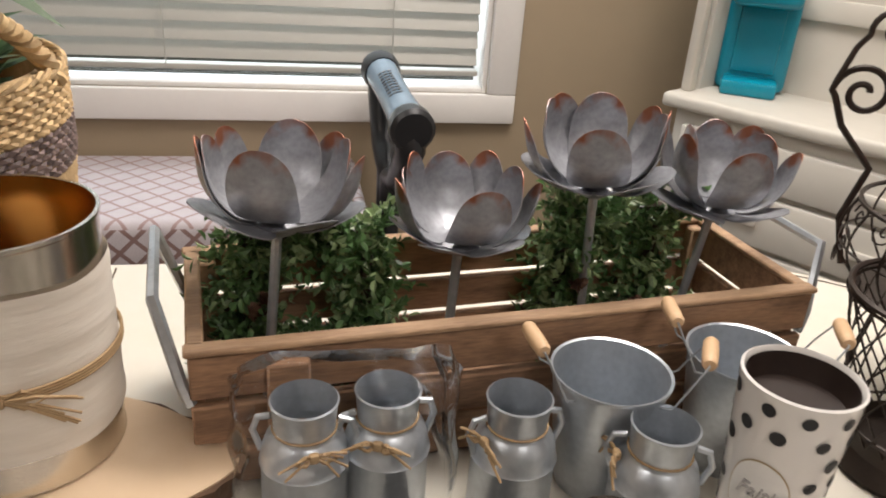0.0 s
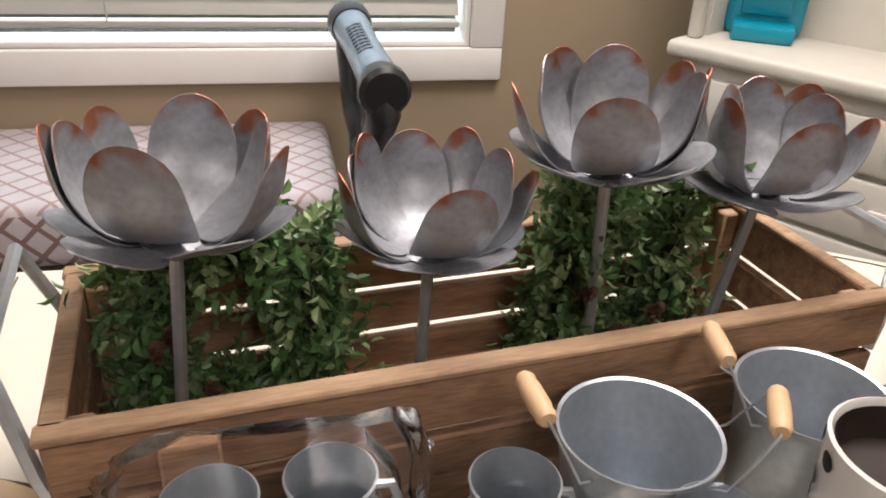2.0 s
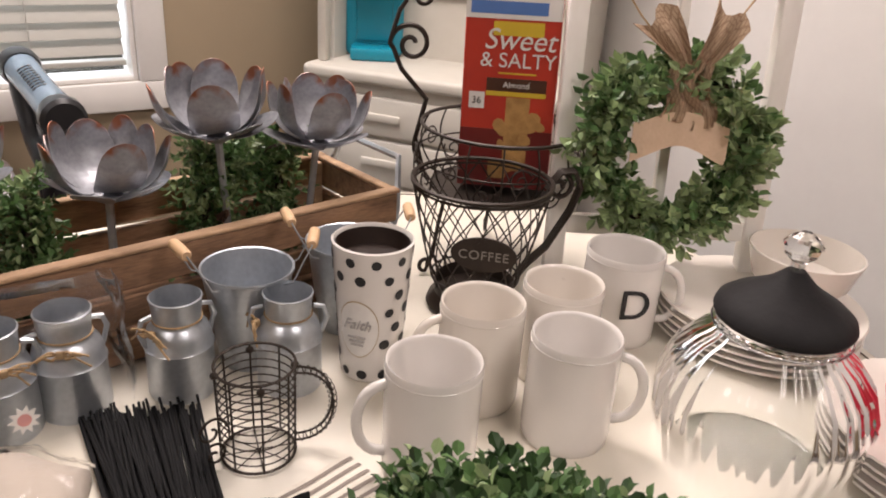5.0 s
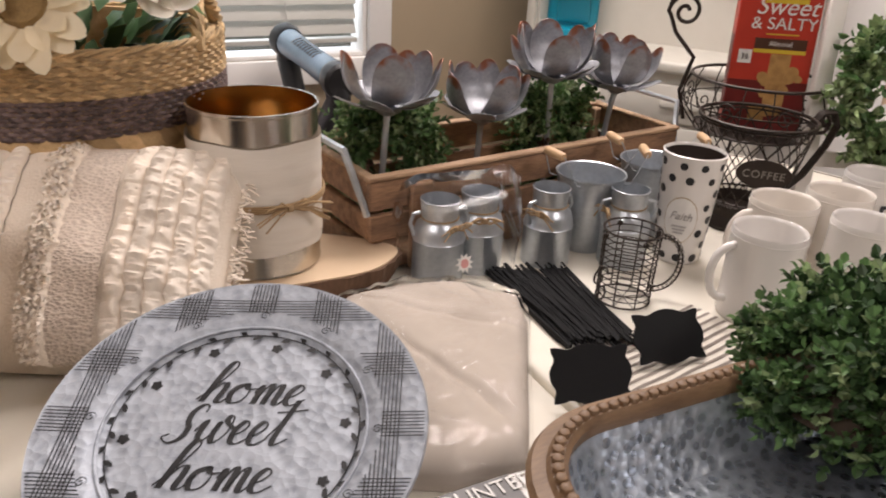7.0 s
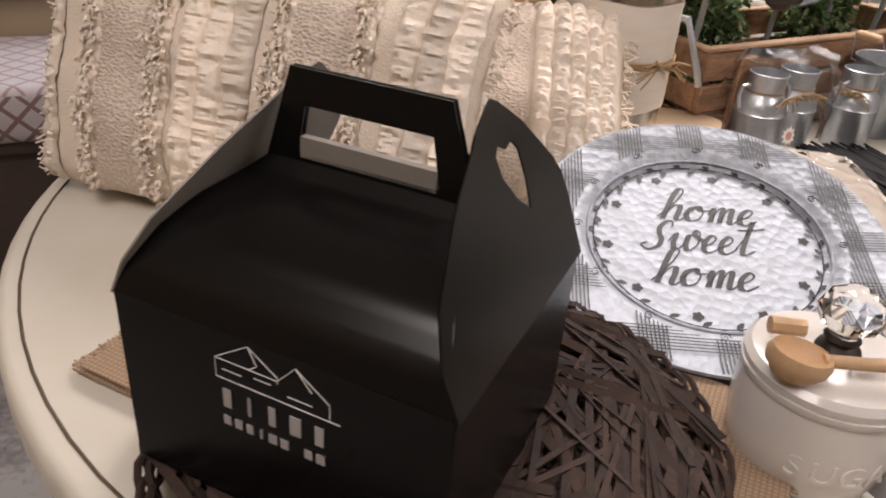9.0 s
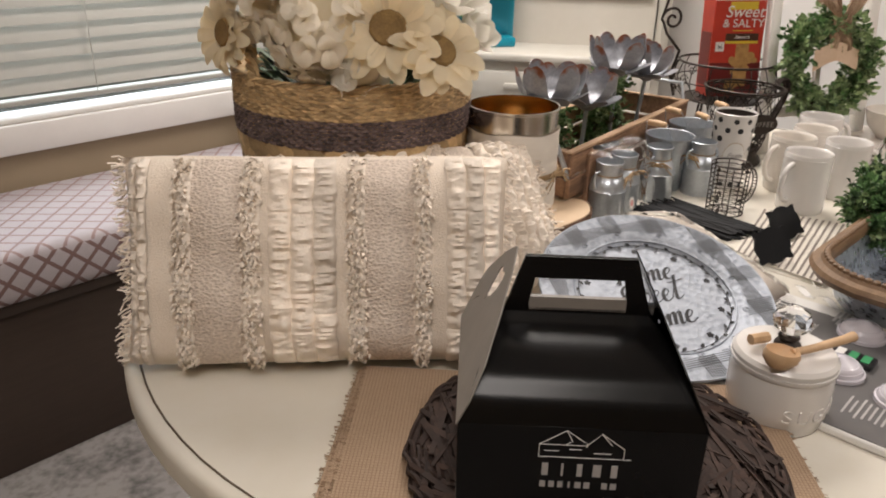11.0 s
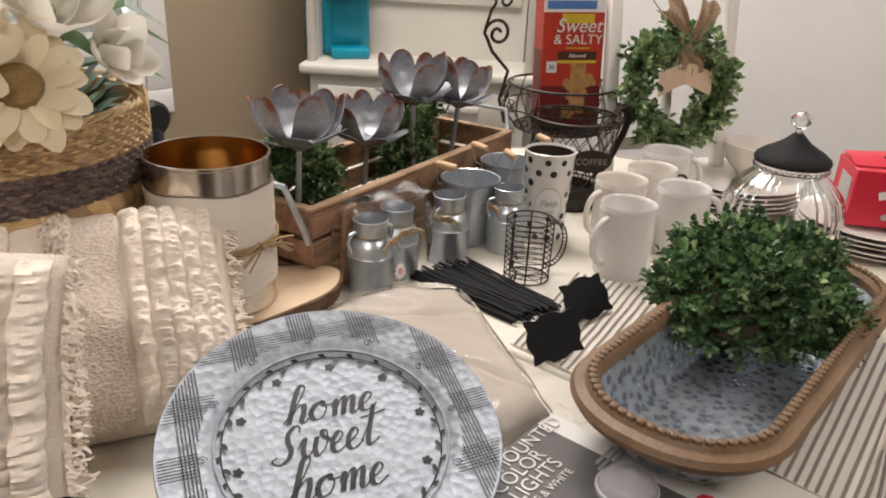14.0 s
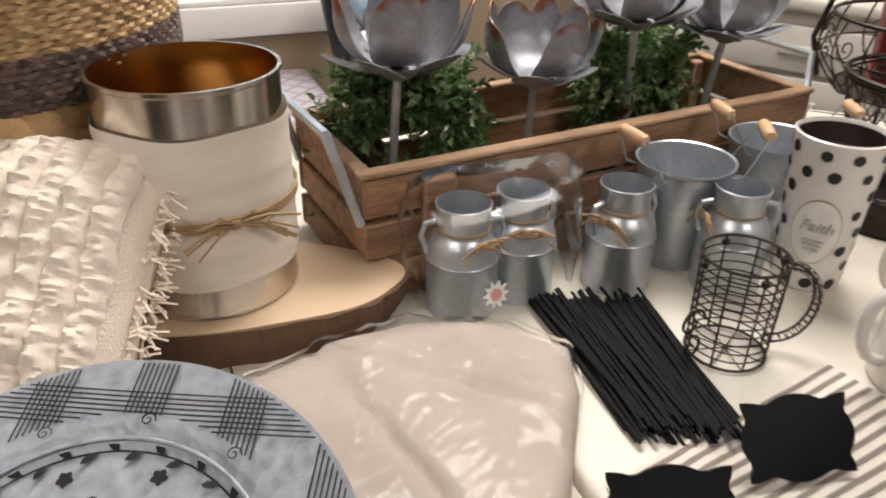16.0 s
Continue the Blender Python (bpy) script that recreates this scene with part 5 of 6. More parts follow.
def wire_cup():
    t = thing("wire_cup_planter", pose(0.470, 0.606, TZ), "dark iron wire planter shaped like a coffee cup", "wire basket")
    H, R, r, zb = 0.176, 0.088, 0.052, 0.030

    def rad(z):
        return r + (R - r) * ((z - zb) / (H - zb)) ** 0.8 if z > zb else r
    part("base", lathe([(0, 0), (0.060, 0), (0.063, 0.006), (0.060, 0.014), (0.053, 0.022), (0.053, 0.038), (0.051, 0.040), (0.048, 0.022), (0, 0.020)], 40), IRON, t, "solid dark metal foot")
    for sg in (-1, 1):
        for i in range(18):
            a0 = 2 * math.pi * i / 18
            pts = []
            for k in range(10):
                z = zb + (H - zb) * k / 9
                a = a0 + sg * 1.25 * k / 9
                pts.append((rad(z) * math.cos(a), rad(z) * math.sin(a), z))
            part("lattice_wire", tube(pts, 0.0011, 4), IRON, t)
    for z, w in ((H, 0.0030), (H - 0.006, 0.0018), (0.045, 0.0016)):
        part("hoop", tube(circle(rad(z), z, 48), w, 6, closed=True), IRON, t)
    d = Vector((0.97, -0.22, 0))
    side = Vector((0.22, 0.97, 0))
    bm = bmesh.new()
    for off in (-0.007, -0.0023, 0.0023, 0.007):
        p = [d * (R - 0.004) + Vector((0, 0, H - 0.012)), d * (R + 0.012) + Vector((0, 0, H + 0.012)), d * (R + 0.030) + Vector((0, 0, H + 0.014)), d * (R + 0.040) + Vector((0, 0, H - 0.008)),
             d * (R + 0.030) + Vector((0, 0, H - 0.040)), d * (R + 0.004) + Vector((0, 0, 0.085)), d * 0.068 + Vector((0, 0, 0.06)), d * 0.058 + Vector((0, 0, 0.045))]
        o = []
        for i in range(len(p) - 1):
            for k in range(4):
                o.append(p[i].lerp(p[i + 1], k / 4) + side * off)
        tube(o + [p[-1] + side * off], 0.0024, 5, bm=bm)
    part("handle", bm, IRON, t, "banded scroll handle")
    part("handle_scroll", tube(scroll(d * (R + 0.012) + Vector((0, 0, H - 0.008)), 0.018, 1.3, 1.2, d, -1), 0.0034, 6), IRON, t)
    n = Vector((-0.50, -0.866, 0))
    M = Matrix.Translation(n * 0.083 + Vector((0.018, 0, 0.108))) @ pose(0, 0, 0, 90, 0, -30)
    pl = part("oval_sign", slab([(x, y) for x, y, _ in circle(0.040, 0, 32, sy=0.55)], 0, 0.003), IRON, t, "black oval plaque", M)
    lettering("COFFEE", 0.0165, GREYC, pl, pose(0, -0.006, 0.0034), 0.0004, name="raised_lettering", space=1.1)


wire_cup()


def scroll_basket():
    t = thing("scroll_wire_basket", pose(0.548, 0.728, TZ), "round brown wire basket with tall scroll handle", "wire basket")
    R, z0, z1 = 0.118, 0.120, 0.210
    for z, r, w in ((z1, R * 0.95, 0.0028), (z0, R * 0.80, 0.0022), (0.165, R * 1.03, 0.0014)):
        part("hoop", tube(circle(r, z, 48), w, 6, closed=True), IRON, t)
    part("floor_disc", lathe([(0, z0 - 0.002), (R * 0.8, z0 - 0.002), (R * 0.8, z0), (0, z0)], 32), IRON, t)
    for i in range(16):
        a = 2 * math.pi * i / 16
        o = []
        for k in range(9):
            q = k / 8
            r = R * (0.80 + 0.15 * q + 0.17 * math.sin(q * math.pi))
            o.append((r * math.cos(a), r * math.sin(a), z0 + (z1 - z0) * q))
        part("rib", tube(o, 0.0014, 5), IRON, t)
        b = a + math.pi / 16
        pl = Vector((-math.sin(b), math.cos(b), 0))
        c = (R * 1.02 * math.cos(b), R * 1.02 * math.sin(b), 0.168 if i % 2 else 0.142)
        part("curl", tube(scroll(c, 0.017, 1.4, 0.5, pl, 1 if i % 2 else -1, 18), 0.0014, 4), IRON, t)
    for i in range(3):
        a = radians(70 + 120 * i)
        d = Vector((math.cos(a), math.sin(a), 0))
        pts = [d * 0.085 + Vector((0, 0, z0)), d * 0.095 + Vector((0, 0, 0.07)), d * 0.10 + Vector((0, 0, 0.03)), d * 0.108 + Vector((0, 0, 0.012))]
        part("leg", tube(pts + scroll(d * 0.112 + Vector((0, 0, 0.016)), 0.012, 0.9, -1.57, d, 1, 14), 0.0030, 6), IRON, t)
    d = Vector((-0.75, 0.66, 0))
    g = Vector((0.957, -0.29, 0))
    pts = [d * R * 0.97 + Vector((0, 0, z0)), d * (R + 0.012) + Vector((0, 0, z0 + 0.05)), d * R * 0.98 + Vector((0, 0, z1 + 0.02)), d * (R + 0.012) - g * 0.024 + Vector((0, 0, z1 + 0.06)), d * (R + 0.018) - g * 0.034 + Vector((0, 0, z1 + 0.095))]
    sm = []
    for i in range(len(pts) - 1):
        sm += [pts[i].lerp(pts[i + 1], k / 5) for k in range(5)]
    c = pts[-1] + g * 0.028
    part("scroll_handle", tube(sm + scroll(c, 0.030, 1.45, math.pi, g, -1, 36), 0.0036, 7), IRON, t, "tall curled handle")
    c2 = c + Vector((0, 0, 0.065)) + g * 0.012
    part("upper_scroll", tube([pts[-1] + Vector((0, 0, 0.01)), pts[-1] + Vector((0, 0, 0.045)) + g * 0.01] + scroll(c2, 0.022, 1.2, math.pi * 1.1, g, -1, 24), 0.0032, 7), IRON, t)


scroll_basket()


def snack_box():
    M = pose(0.556, 0.722, TZ + 0.130, -4, -1.5, -30)
    t = thing("snack_box", M, "red cardboard snack bar box standing in the wire basket", "box")
    W, D, H = 0.125, 0.075, 0.252
    part("carton", box(W, D, H, (0, 0, H / 2), 0.0015, 1), REDB, t)
    y = -D / 2 - 0.0004

    def pr(name, x, z, w, h, material, lift=0.0):
        return part(name, box(w, 0.0008, h, (x, y - lift, z)), material, t)
    pr("printed_base", 0, 0.040, W, 0.08, DKRED)
    pr("printed_top", 0, H - 0.014, W, 0.028, CARDW)
    pr("printed_band", -0.006, H - 0.014, W * 0.8, 0.016, BLUEPR, 0.0005)
    pr("brand_mark", 0.008, H - 0.040, 0.066, 0.018, YELL)
    pr("flavour_band", 0.010, 0.140, 0.080, 0.017, BROWNPR)
    pr("printed_stripe", 0.010, 0.128, 0.080, 0.006, YELL)
    pr("printed_bar", 0.014, 0.074, 0.032, 0.100, OAT, 0.0005)
    pr("printed_bar", -0.010, 0.026, 0.022, 0.028, OAT, 0.0005)
    for k in range(14):
        r = RNG.uniform(0.006, 0.011)
        part("printed_nut", slab([(x, z) for x, z, _ in circle(r, 0, 9, sy=RNG.uniform(0.6, 1.0))], 0, 0.0006), OAT, t, m=pose(RNG.uniform(-0.018, 0.046), y - 0.0006 - 0.0001 * k, RNG.uniform(0.018, 0.100), 90, RNG.uniform(0, 90)))
    pr("count_mark", -0.042, 0.118, 0.021, 0.022, WHITEPR)
    F = Matrix.Translation((0, y - 0.0008, 0)) @ pose(0, 0, 0, 90)
    lettering("Sweet", 0.038, WHITEPR, t, F @ pose(0.010, 0.186, 0), 0.0004, 0.25)
    lettering("& SALTY", 0.027, WHITEPR, t, F @ pose(0.010, 0.163, 0), 0.0004)
    lettering("Almond", 0.011, WHITEPR, t, F @ pose(0.010, 0.1365, 0.0002), 0.0004)
    lettering("36", 0.013, INK, t, F @ pose(-0.042, 0.1135, 0.0002), 0.0004)
    part("printed_line", box(0.05, 0.0008, 0.002, (0.010, y - 0.0003, 0.155)), YELL, t)
    part("side_print", box(0.0008, D * 0.8, H * 0.5, (-W / 2 - 0.0004, 0, H * 0.35)), DKRED, t)


snack_box()


# ---- white frame with wreath ----
def old_frame():
    t = thing("window_frame_decor", pose(0.720, 0.572, TZ, -8, 0, -19.5), "distressed white wooden frame standing on the table", "frame")
    W, H, w = 0.297, 0.452, 0.026
    for sx in (-1, 1):
        part("stile", box(w, 0.024, H, (sx * (W - w) / 2, 0, H / 2), 0.003), DISTW, t)
    for z in (H - w / 2, 0.10):
        part("rail", box(W - 2 * w, 0.020, w, (0, 0, z), 0.003), DISTW, t)
    part("mullion", box(0.014, 0.016, H - 0.13, (0, 0.002, H / 2 + 0.045), 0.002), DISTW, t)
    return t


FRM = old_frame().matrix_basis.copy()


def wreath():
    M = FRM @ pose(-0.003, -0.035, 0.215)
    t = thing("boxwood_wreath", M, "round green boxwood wreath with a burlap bow, hung on the frame", "wreath")
    R = 0.096
    part("ring", tube([(x, 0, y) for x, y, _ in circle(R, 0, 40)], 0.009, 6, closed=True), TWIG, t)
    bm, bl = bmesh.new(), bmesh.new()
    for i in range(520):
        a = RNG.uniform(0, 6.283)
        p = Vector((R * math.cos(a), 0, R * math.sin(a))) + rv() * 0.012
        d = rv() + Vector((-math.sin(a), 0, math.cos(a))) * 0.5
        d.y -= 0.25
        sprig(bm if RNG.random() < 0.25 else bl, p, d, 3, RNG.uniform(0.020, 0.046), 0.0185, 0.0130)
    part("foliage", bm, LEAF, t)
    part("young_leaves", bl, LEAFL, t, "lighter green young leaves")
    cord = bmesh.new()
    for sg in (-1, 1):
        tube([(0, -0.012, 0.095), (sg * 0.06, 0.0, 0.16), (sg * 0.115, 0.012, 0.235)], 0.0013, 5, bm=cord)
    part("hanging_cord", cord, TWINE, t)
    for k, (x, z, sx, rz) in enumerate(((-0.004, 0.100, 0.026, -38), (0.006, 0.100, 0.026, 30), (-0.008, 0.075, 0.017, 10), (0.018, 0.066, 0.016, -14))):
        def fn(u, v):
            q = (u - 0.5) * 2
            if k < 2:
                w = sx * (0.25 + 0.75 * v)
                return (q * w, -0.010 * math.sin(v * math.pi) - 0.005 * math.sin(q * 5 + v * 3), v * 0.078 + 0.008 * math.sin(q * 4))
            return (q * sx + 0.006 * math.sin(v * 7), -0.006 * math.sin(q * 4 + v * 5), (v - 0.5) * 0.075)
        part("bow_loop" if k < 2 else "bow_tail", thick(patch(fn, 8, 10), 0.0012), BURLAP, t, "burlap ribbon", pose(x, -0.030, z, 0, rz))

    def tag(u, v):
        x = (u - 0.5) * 0.122
        return (x, -0.030, 0.018 + (v - 0.5) * 0.042 + 0.010 * math.cos(x * 40) - 0.10 * abs(x) * (1 - v))
    part("burlap_tag", thick(patch(tag, 16, 6), 0.0012), mat("pale tan felt", (0.66, 0.50, 0.36), 0.9, c2=(0.56, 0.41, 0.28), scale=40, bump=0.4), t, "pale tan tag")


wreath()


# ---- mugs ----
def mug(m, material, label, R=0.0445, H=0.118, belly=0.0):
    g = thing("mug", m, label, "mug", "white mugs on the table")
    pr = [(0, 0.004), (R * 0.90, 0.004), (R * 0.94, 0), (R * 0.985, 0.004)]
    for k in range(1, 9):
        z = H * k / 9
        pr.append((R * (1 + belly * math.sin(math.pi * k / 9)), z))
    pr += [(R, H - 0.002), (R - 0.001, H), (R - 0.0025, H - 0.001), (R - 0.0040, H - 0.006), (R - 0.0040, 0.012), (R - 0.009, 0.007), (0, 0.007)]
    part("cup", lathe(pr, 48), material, g)
    o = []
    for i in range(14):
        a = radians(100 - 200 * i / 13)
        o.append((R - 0.004 + 0.030 * max(0, math.cos(a)) ** 0.8, 0, H * 0.53 + H * 0.31 * math.sin(a)))
    bm = tube([Vector(q) for q in o], 0.0050, 10)
    part("handle", bm, material, g)
    part("rim_line", tube(circle(R + 0.0001, H * 0.93, 40), 0.0006, 4, closed=True), material, g)
    return g


mug(pose(0.306, 0.319, TZ, 0, 0, 178), CERAM, "plain white glazed mug on the table")
mug(pose(0.456, 0.327, TZ, 0, 0, -30), CERAM, "plain white glazed mug on the table")
mug(pose(0.393, 0.411, TZ, 0, 0, 172), CERAMI, "plain white glazed mug on the table")
mug(pose(0.498, 0.430, TZ, 0, 0, 60), CERAMI, "plain white glazed mug on the table")
_m = mug(pose(0.620, 0.494, TZ, 0, 0, -30), CERAM, "white mug with a black letter and pink flower", 0.048, 0.117, 0.0)
for _a, _s, _mt, _z in ((-72, "D", INK, 0.045),):
    _d = Vector((math.cos(radians(_a)), math.sin(radians(_a)), 0))
    lettering(_s, 0.055, _mt, _m, Matrix.Translation(_d * 0.0481 + Vector((0, 0, _z))) @ pose(0, 0, 0, 90, 0, _a + 90), 0.0008, name="letter")
for _k in range(5):
    _a = radians(-135 + RNG.uniform(-8, 8))
    _bm = bmesh.new()
    for _q in range(4):
        _t = RNG.uniform(-1.5, 1.5)
        add_leaf(_bm, Vector((0.0481 * math.cos(_a), 0.0481 * math.sin(_a), 0.028 + 0.013 * _k)), Vector((-math.sin(_a) * _t, math.cos(_a) * _t, 1)), Vector((math.cos(_a), math.sin(_a), 0)), 0.009, 0.006, 0, 0)
    part("printed_flower", _bm, PINKPR if _k % 2 else GREENPR, _m)


# ---- plates, bowl, glass jar, carton ----
def plate_stack(m, n, R, label):
    for k in range(n):
        p = lathe([(0, 0), (R * 0.62, 0), (R * 0.66, 0.003), (R * 0.97, 0.011), (R, 0.0125), (R * 0.99, 0.0145), (R * 0.66, 0.0065), (0, 0.004)], 64)
        solid("dinner_plate", p, CERAMI, label, "plate", "stacked plates", m=m @ pose(RNG.uniform(-0.002, 0.002), RNG.uniform(-0.002, 0.002), 0.0095 * k))


plate_stack(pose(0.805, 0.165, TZ), 5, 0.128, "white ceramic dinner plate in a stack")
plate_stack(pose(0.800, 0.445, TZ), 5, 0.128, "white ceramic dinner plate in a stack")
solid("white_bowl", lathe([(0, 0.002), (0.035, 0), (0.037, 0.004), (0.060, 0.03), (0.071, 0.068), (0.069, 0.069), (0.057, 0.032), (0, 0.008)], 48), CERAMI, "white ceramic bowl on a stack of plates", "bowl", m=pose(0.862, 0.448, TZ + 0.0425))


def glass_jar():
    t = thing("glass_jar", pose(0.610, 0.236, TZ), "ribbed clear glass jar with charcoal lid and glass knob", "jar")
    outer = [(0.074, 0.0), (0.085, 0.003), (0.091, 0.022), (0.099, 0.060), (0.099, 0.087), (0.090, 0.113), (0.072, 0.134), (0.060, 0.143), (0.055, 0.149), (0.056, 0.156), (0.060, 0.160)]
    part("jar", lathe([(0, 0.004)] + outer, 216, flute=0.010, nfl=36), GLASSJ, t).visible_shadow = False
    part("jar_foot", lathe([(0, 0.001), (0.070, 0.001), (0.076, 0.004), (0.070, 0.009), (0, 0.008)], 48), GLASSM, t, "thick glass foot")
    part("neck_ring", tube(circle(0.0585, 0.155, 56), 0.0035, 8, closed=True), GLASSM, t)
    part("lid", lathe([(0, 0.160), (0.053, 0.160), (0.060, 0.162), (0.062, 0.167), (0.060, 0.173), (0.050, 0.181), (0.036, 0.189), (0.022, 0.198), (0.013, 0.207), (0.008, 0.212), (0, 0.212)], 56), LID, t, "charcoal painted domed lid")
    k = lathe([(0, 0.209), (0.006, 0.211), (0.006, 0.220), (0.015, 0.228), (0.0175, 0.236), (0.012, 0.243), (0.005, 0.248), (0, 0.248)], 9)
    part("knob", k, GLASSM, t, "faceted clear glass knob", smooth=False)


glass_jar()


def carton():
    t = thing("pod_carton", pose(0.795, 0.158, TZ + 0.0525, 0, 0, -48), "red opened carton on the plate stack", "box")
    W, D, H = 0.135, 0.110, 0.100
    part("carton", box(W, D, H, (0, 0, H / 2), 0.002, 1), REDP, t)

    def flap(u, v):
        return (-W / 2 + W * u, -D / 2 + 0.02 + D * 0.72 * v, H + 0.003 + 0.016 * math.sin(v * 2.2) * (0.4 + 0.6 * u))
    part("torn_flap", thick(patch(flap, 8, 8), 0.0015), REDP, t)
    part("dark_slit", tube([(-0.02, -0.02, H + 0.017), (0.02, -0.036, H + 0.019), (0.06, -0.04, H + 0.022)], 0.0016, 5), INK, t)
    y = -D / 2 - 0.0006
    part("brand_mark", box(0.050, 0.0008, 0.014, (0.0, y, 0.062), rot=Matrix.Rotation(radians(-14), 4, "Y")), WHITEPR, t)
    part("printed_cup", slab([(x, z) for x, z, _ in circle(0.022, 0, 24, sy=0.8)], 0, 0.0008), WHITEPR, t, m=pose(0.045, y, 0.052, 90))
    part("printed_coffee", slab([(x, z) for x, z, _ in circle(0.017, 0, 24, sy=0.42)], 0.0008, 0.0014), BROWNPR, t, m=pose(0.045, y, 0.060, 90))
    for k in range(16):
        part("printed_dot", slab([(x, z) for x, z, _ in circle(RNG.uniform(0.003, 0.006), 0, 10)], 0, 0.0008), RNG.choice((BLUEPR, GREENPR, GREYPR)), t, m=pose(RNG.uniform(-0.01, 0.065), y - 0.0003 - 0.0001 * k, RNG.uniform(0.008, 0.026), 90))
    part("side_print", box(0.0008, 0.06, 0.05, (-W / 2 - 0.0006, -0.01, 0.055)), GREYPR, t)
    part("side_print", box(0.0008, 0.05, 0.018, (-W / 2 - 0.0006, -0.01, 0.016)), WHITEPR, t)


carton()


# ---- striped towel, tray, bush ----
def towel():
    c00, c10, c11, c01 = Vector((0.000, 0.236, 0)), Vector((0.235, 0.352, 0)), Vector((0.455, -0.070, 0)), Vector((0.070, -0.180, 0))

    def base(u, v):
        """u runs across, v from the far end to past the table's edge."""
        q = min(v, 0.86) / 0.86
        p = c00.lerp(c10, u).lerp(c01.lerp(c11, u), q)
        z = 0.0020 + 0.0007 * math.sin(u * 21 + v * 13)
        if v > 0.86:
            k = (v - 0.86) / 0.14
            n = Vector((math.sin(AX), -math.cos(AX), 0))
            p = p + n * (0.030 * min(1, k * 1.6) + 0.012 * k * math.sin(u * 9))
            z -= 0.105 * k ** 1.3
        return Vector((p.x, p.y, TZ + z))
    t = thing("striped_towel", pose(0, 0, 0), "cream cotton towel with grey stripes hanging over the table edge", "towel")
    part("cloth", thick(patch(base, 30, 90), 0.0012), TOWEL, t)
    for k in range(46):
        v0 = 0.010 + k * 0.0213

        def st(u, v):
            p = base(u, v0 + v * 0.0080)
            dz = 0.0008 if v0 < 0.86 else 0.0005
            off = Vector((math.sin(AX), -math.cos(AX), 0)) * (0.0 if v0 < 0.84 else 0.0018)
            return p + Vector((0, 0, dz)) + off
        part("stripe", patch(st, 30, 3), STRIPE, t)


towel()
TR = pose(0.178, 0.008, TZ + 0.004, 0, 0, 12.5)


def rrect(L, W, r, n=12):
    o = []
    for cx, cy, a0 in ((L / 2 - r, W / 2 - r, 0), (-L / 2 + r, W / 2 - r, 90), (-L / 2 + r, -W / 2 + r, 180), (L / 2 - r, -W / 2 + r, 270)):
        for i in range(n + 1):
            a = radians(a0 + 90 * i / n)
            o.append((cx + r * math.cos(a), cy + r * math.sin(a)))
    return o


def loft(rings, bm=None, cap=True):
    bm = bm or bmesh.new()
    vs = [[bm.verts.new(p) for p in r] for r in rings]
    n = len(vs[0])
    for a, b in zip(vs, vs[1:]):
        for i in range(n):
            bm.faces.new((a[i], a[(i + 1) % n], b[(i + 1) % n], b[i]))
    if cap:
        bm.faces.new(vs[0][::-1])
        bm.faces.new(vs[-1])
    return bm


def tray():
    t = thing("galvanised_tray", TR, "galvanised trough tray with a beaded brown wooden rim", "tray")

    def ring(L, W, r, z):
        return [(x, y, z) for x, y in rrect(L, W, r)]
    part("trough", loft([ring(0.46, 0.125, 0.055, 0), ring(0.50, 0.150, 0.068, 0.02), ring(0.549, 0.180, 0.082, 0.068), ring(0.544, 0.176, 0.080, 0.068), ring(0.492, 0.143, 0.065, 0.02), ring(0.455, 0.120, 0.053, 0.005)]), GALVB, t, "spangled galvanised trough")
    rim = [ring(0.540, 0.172, 0.079, 0.064), ring(0.537, 0.169, 0.078, 0.076), ring(0.545, 0.176, 0.081, 0.082), ring(0.566, 0.194, 0.090, 0.082), ring(0.572, 0.199, 0.092, 0.078), ring(0.594, 0.220, 0.103, 0.076), ring(0.602, 0.228, 0.107, 0.070), ring(0.590, 0.216, 0.101, 0.060)]
    part("wooden_rim", loft(rim + [rim[0]], cap=False), TRAYW, t)
    path = [Vector((x, y, 0.0835)) for x, y in rrect(0.556, 0.186, 0.086, 10)]
    ln, tot = [], 0.0
    for a, b in zip(path, path[1:] + path[:1]):
        ln.append((tot, a, b))
        tot += (b - a).length
    bead = finish(lathe([(0, -0.0052), (0.0045, -0.0026), (0.0052, 0), (0.0045, 0.0026), (0, 0.0052)], 8), "bead", TRAYW)
    n = 126
    for i in range(n):
        s = tot * i / n
        for s0, a, b in ln:
            d = (b - a).length
            if s0 <= s < s0 + d:
                ob = new("bead", bead)
                ob.parent, ob.matrix_basis = t, Matrix.Translation(a.lerp(b, (s - s0) / d))
                break


tray()


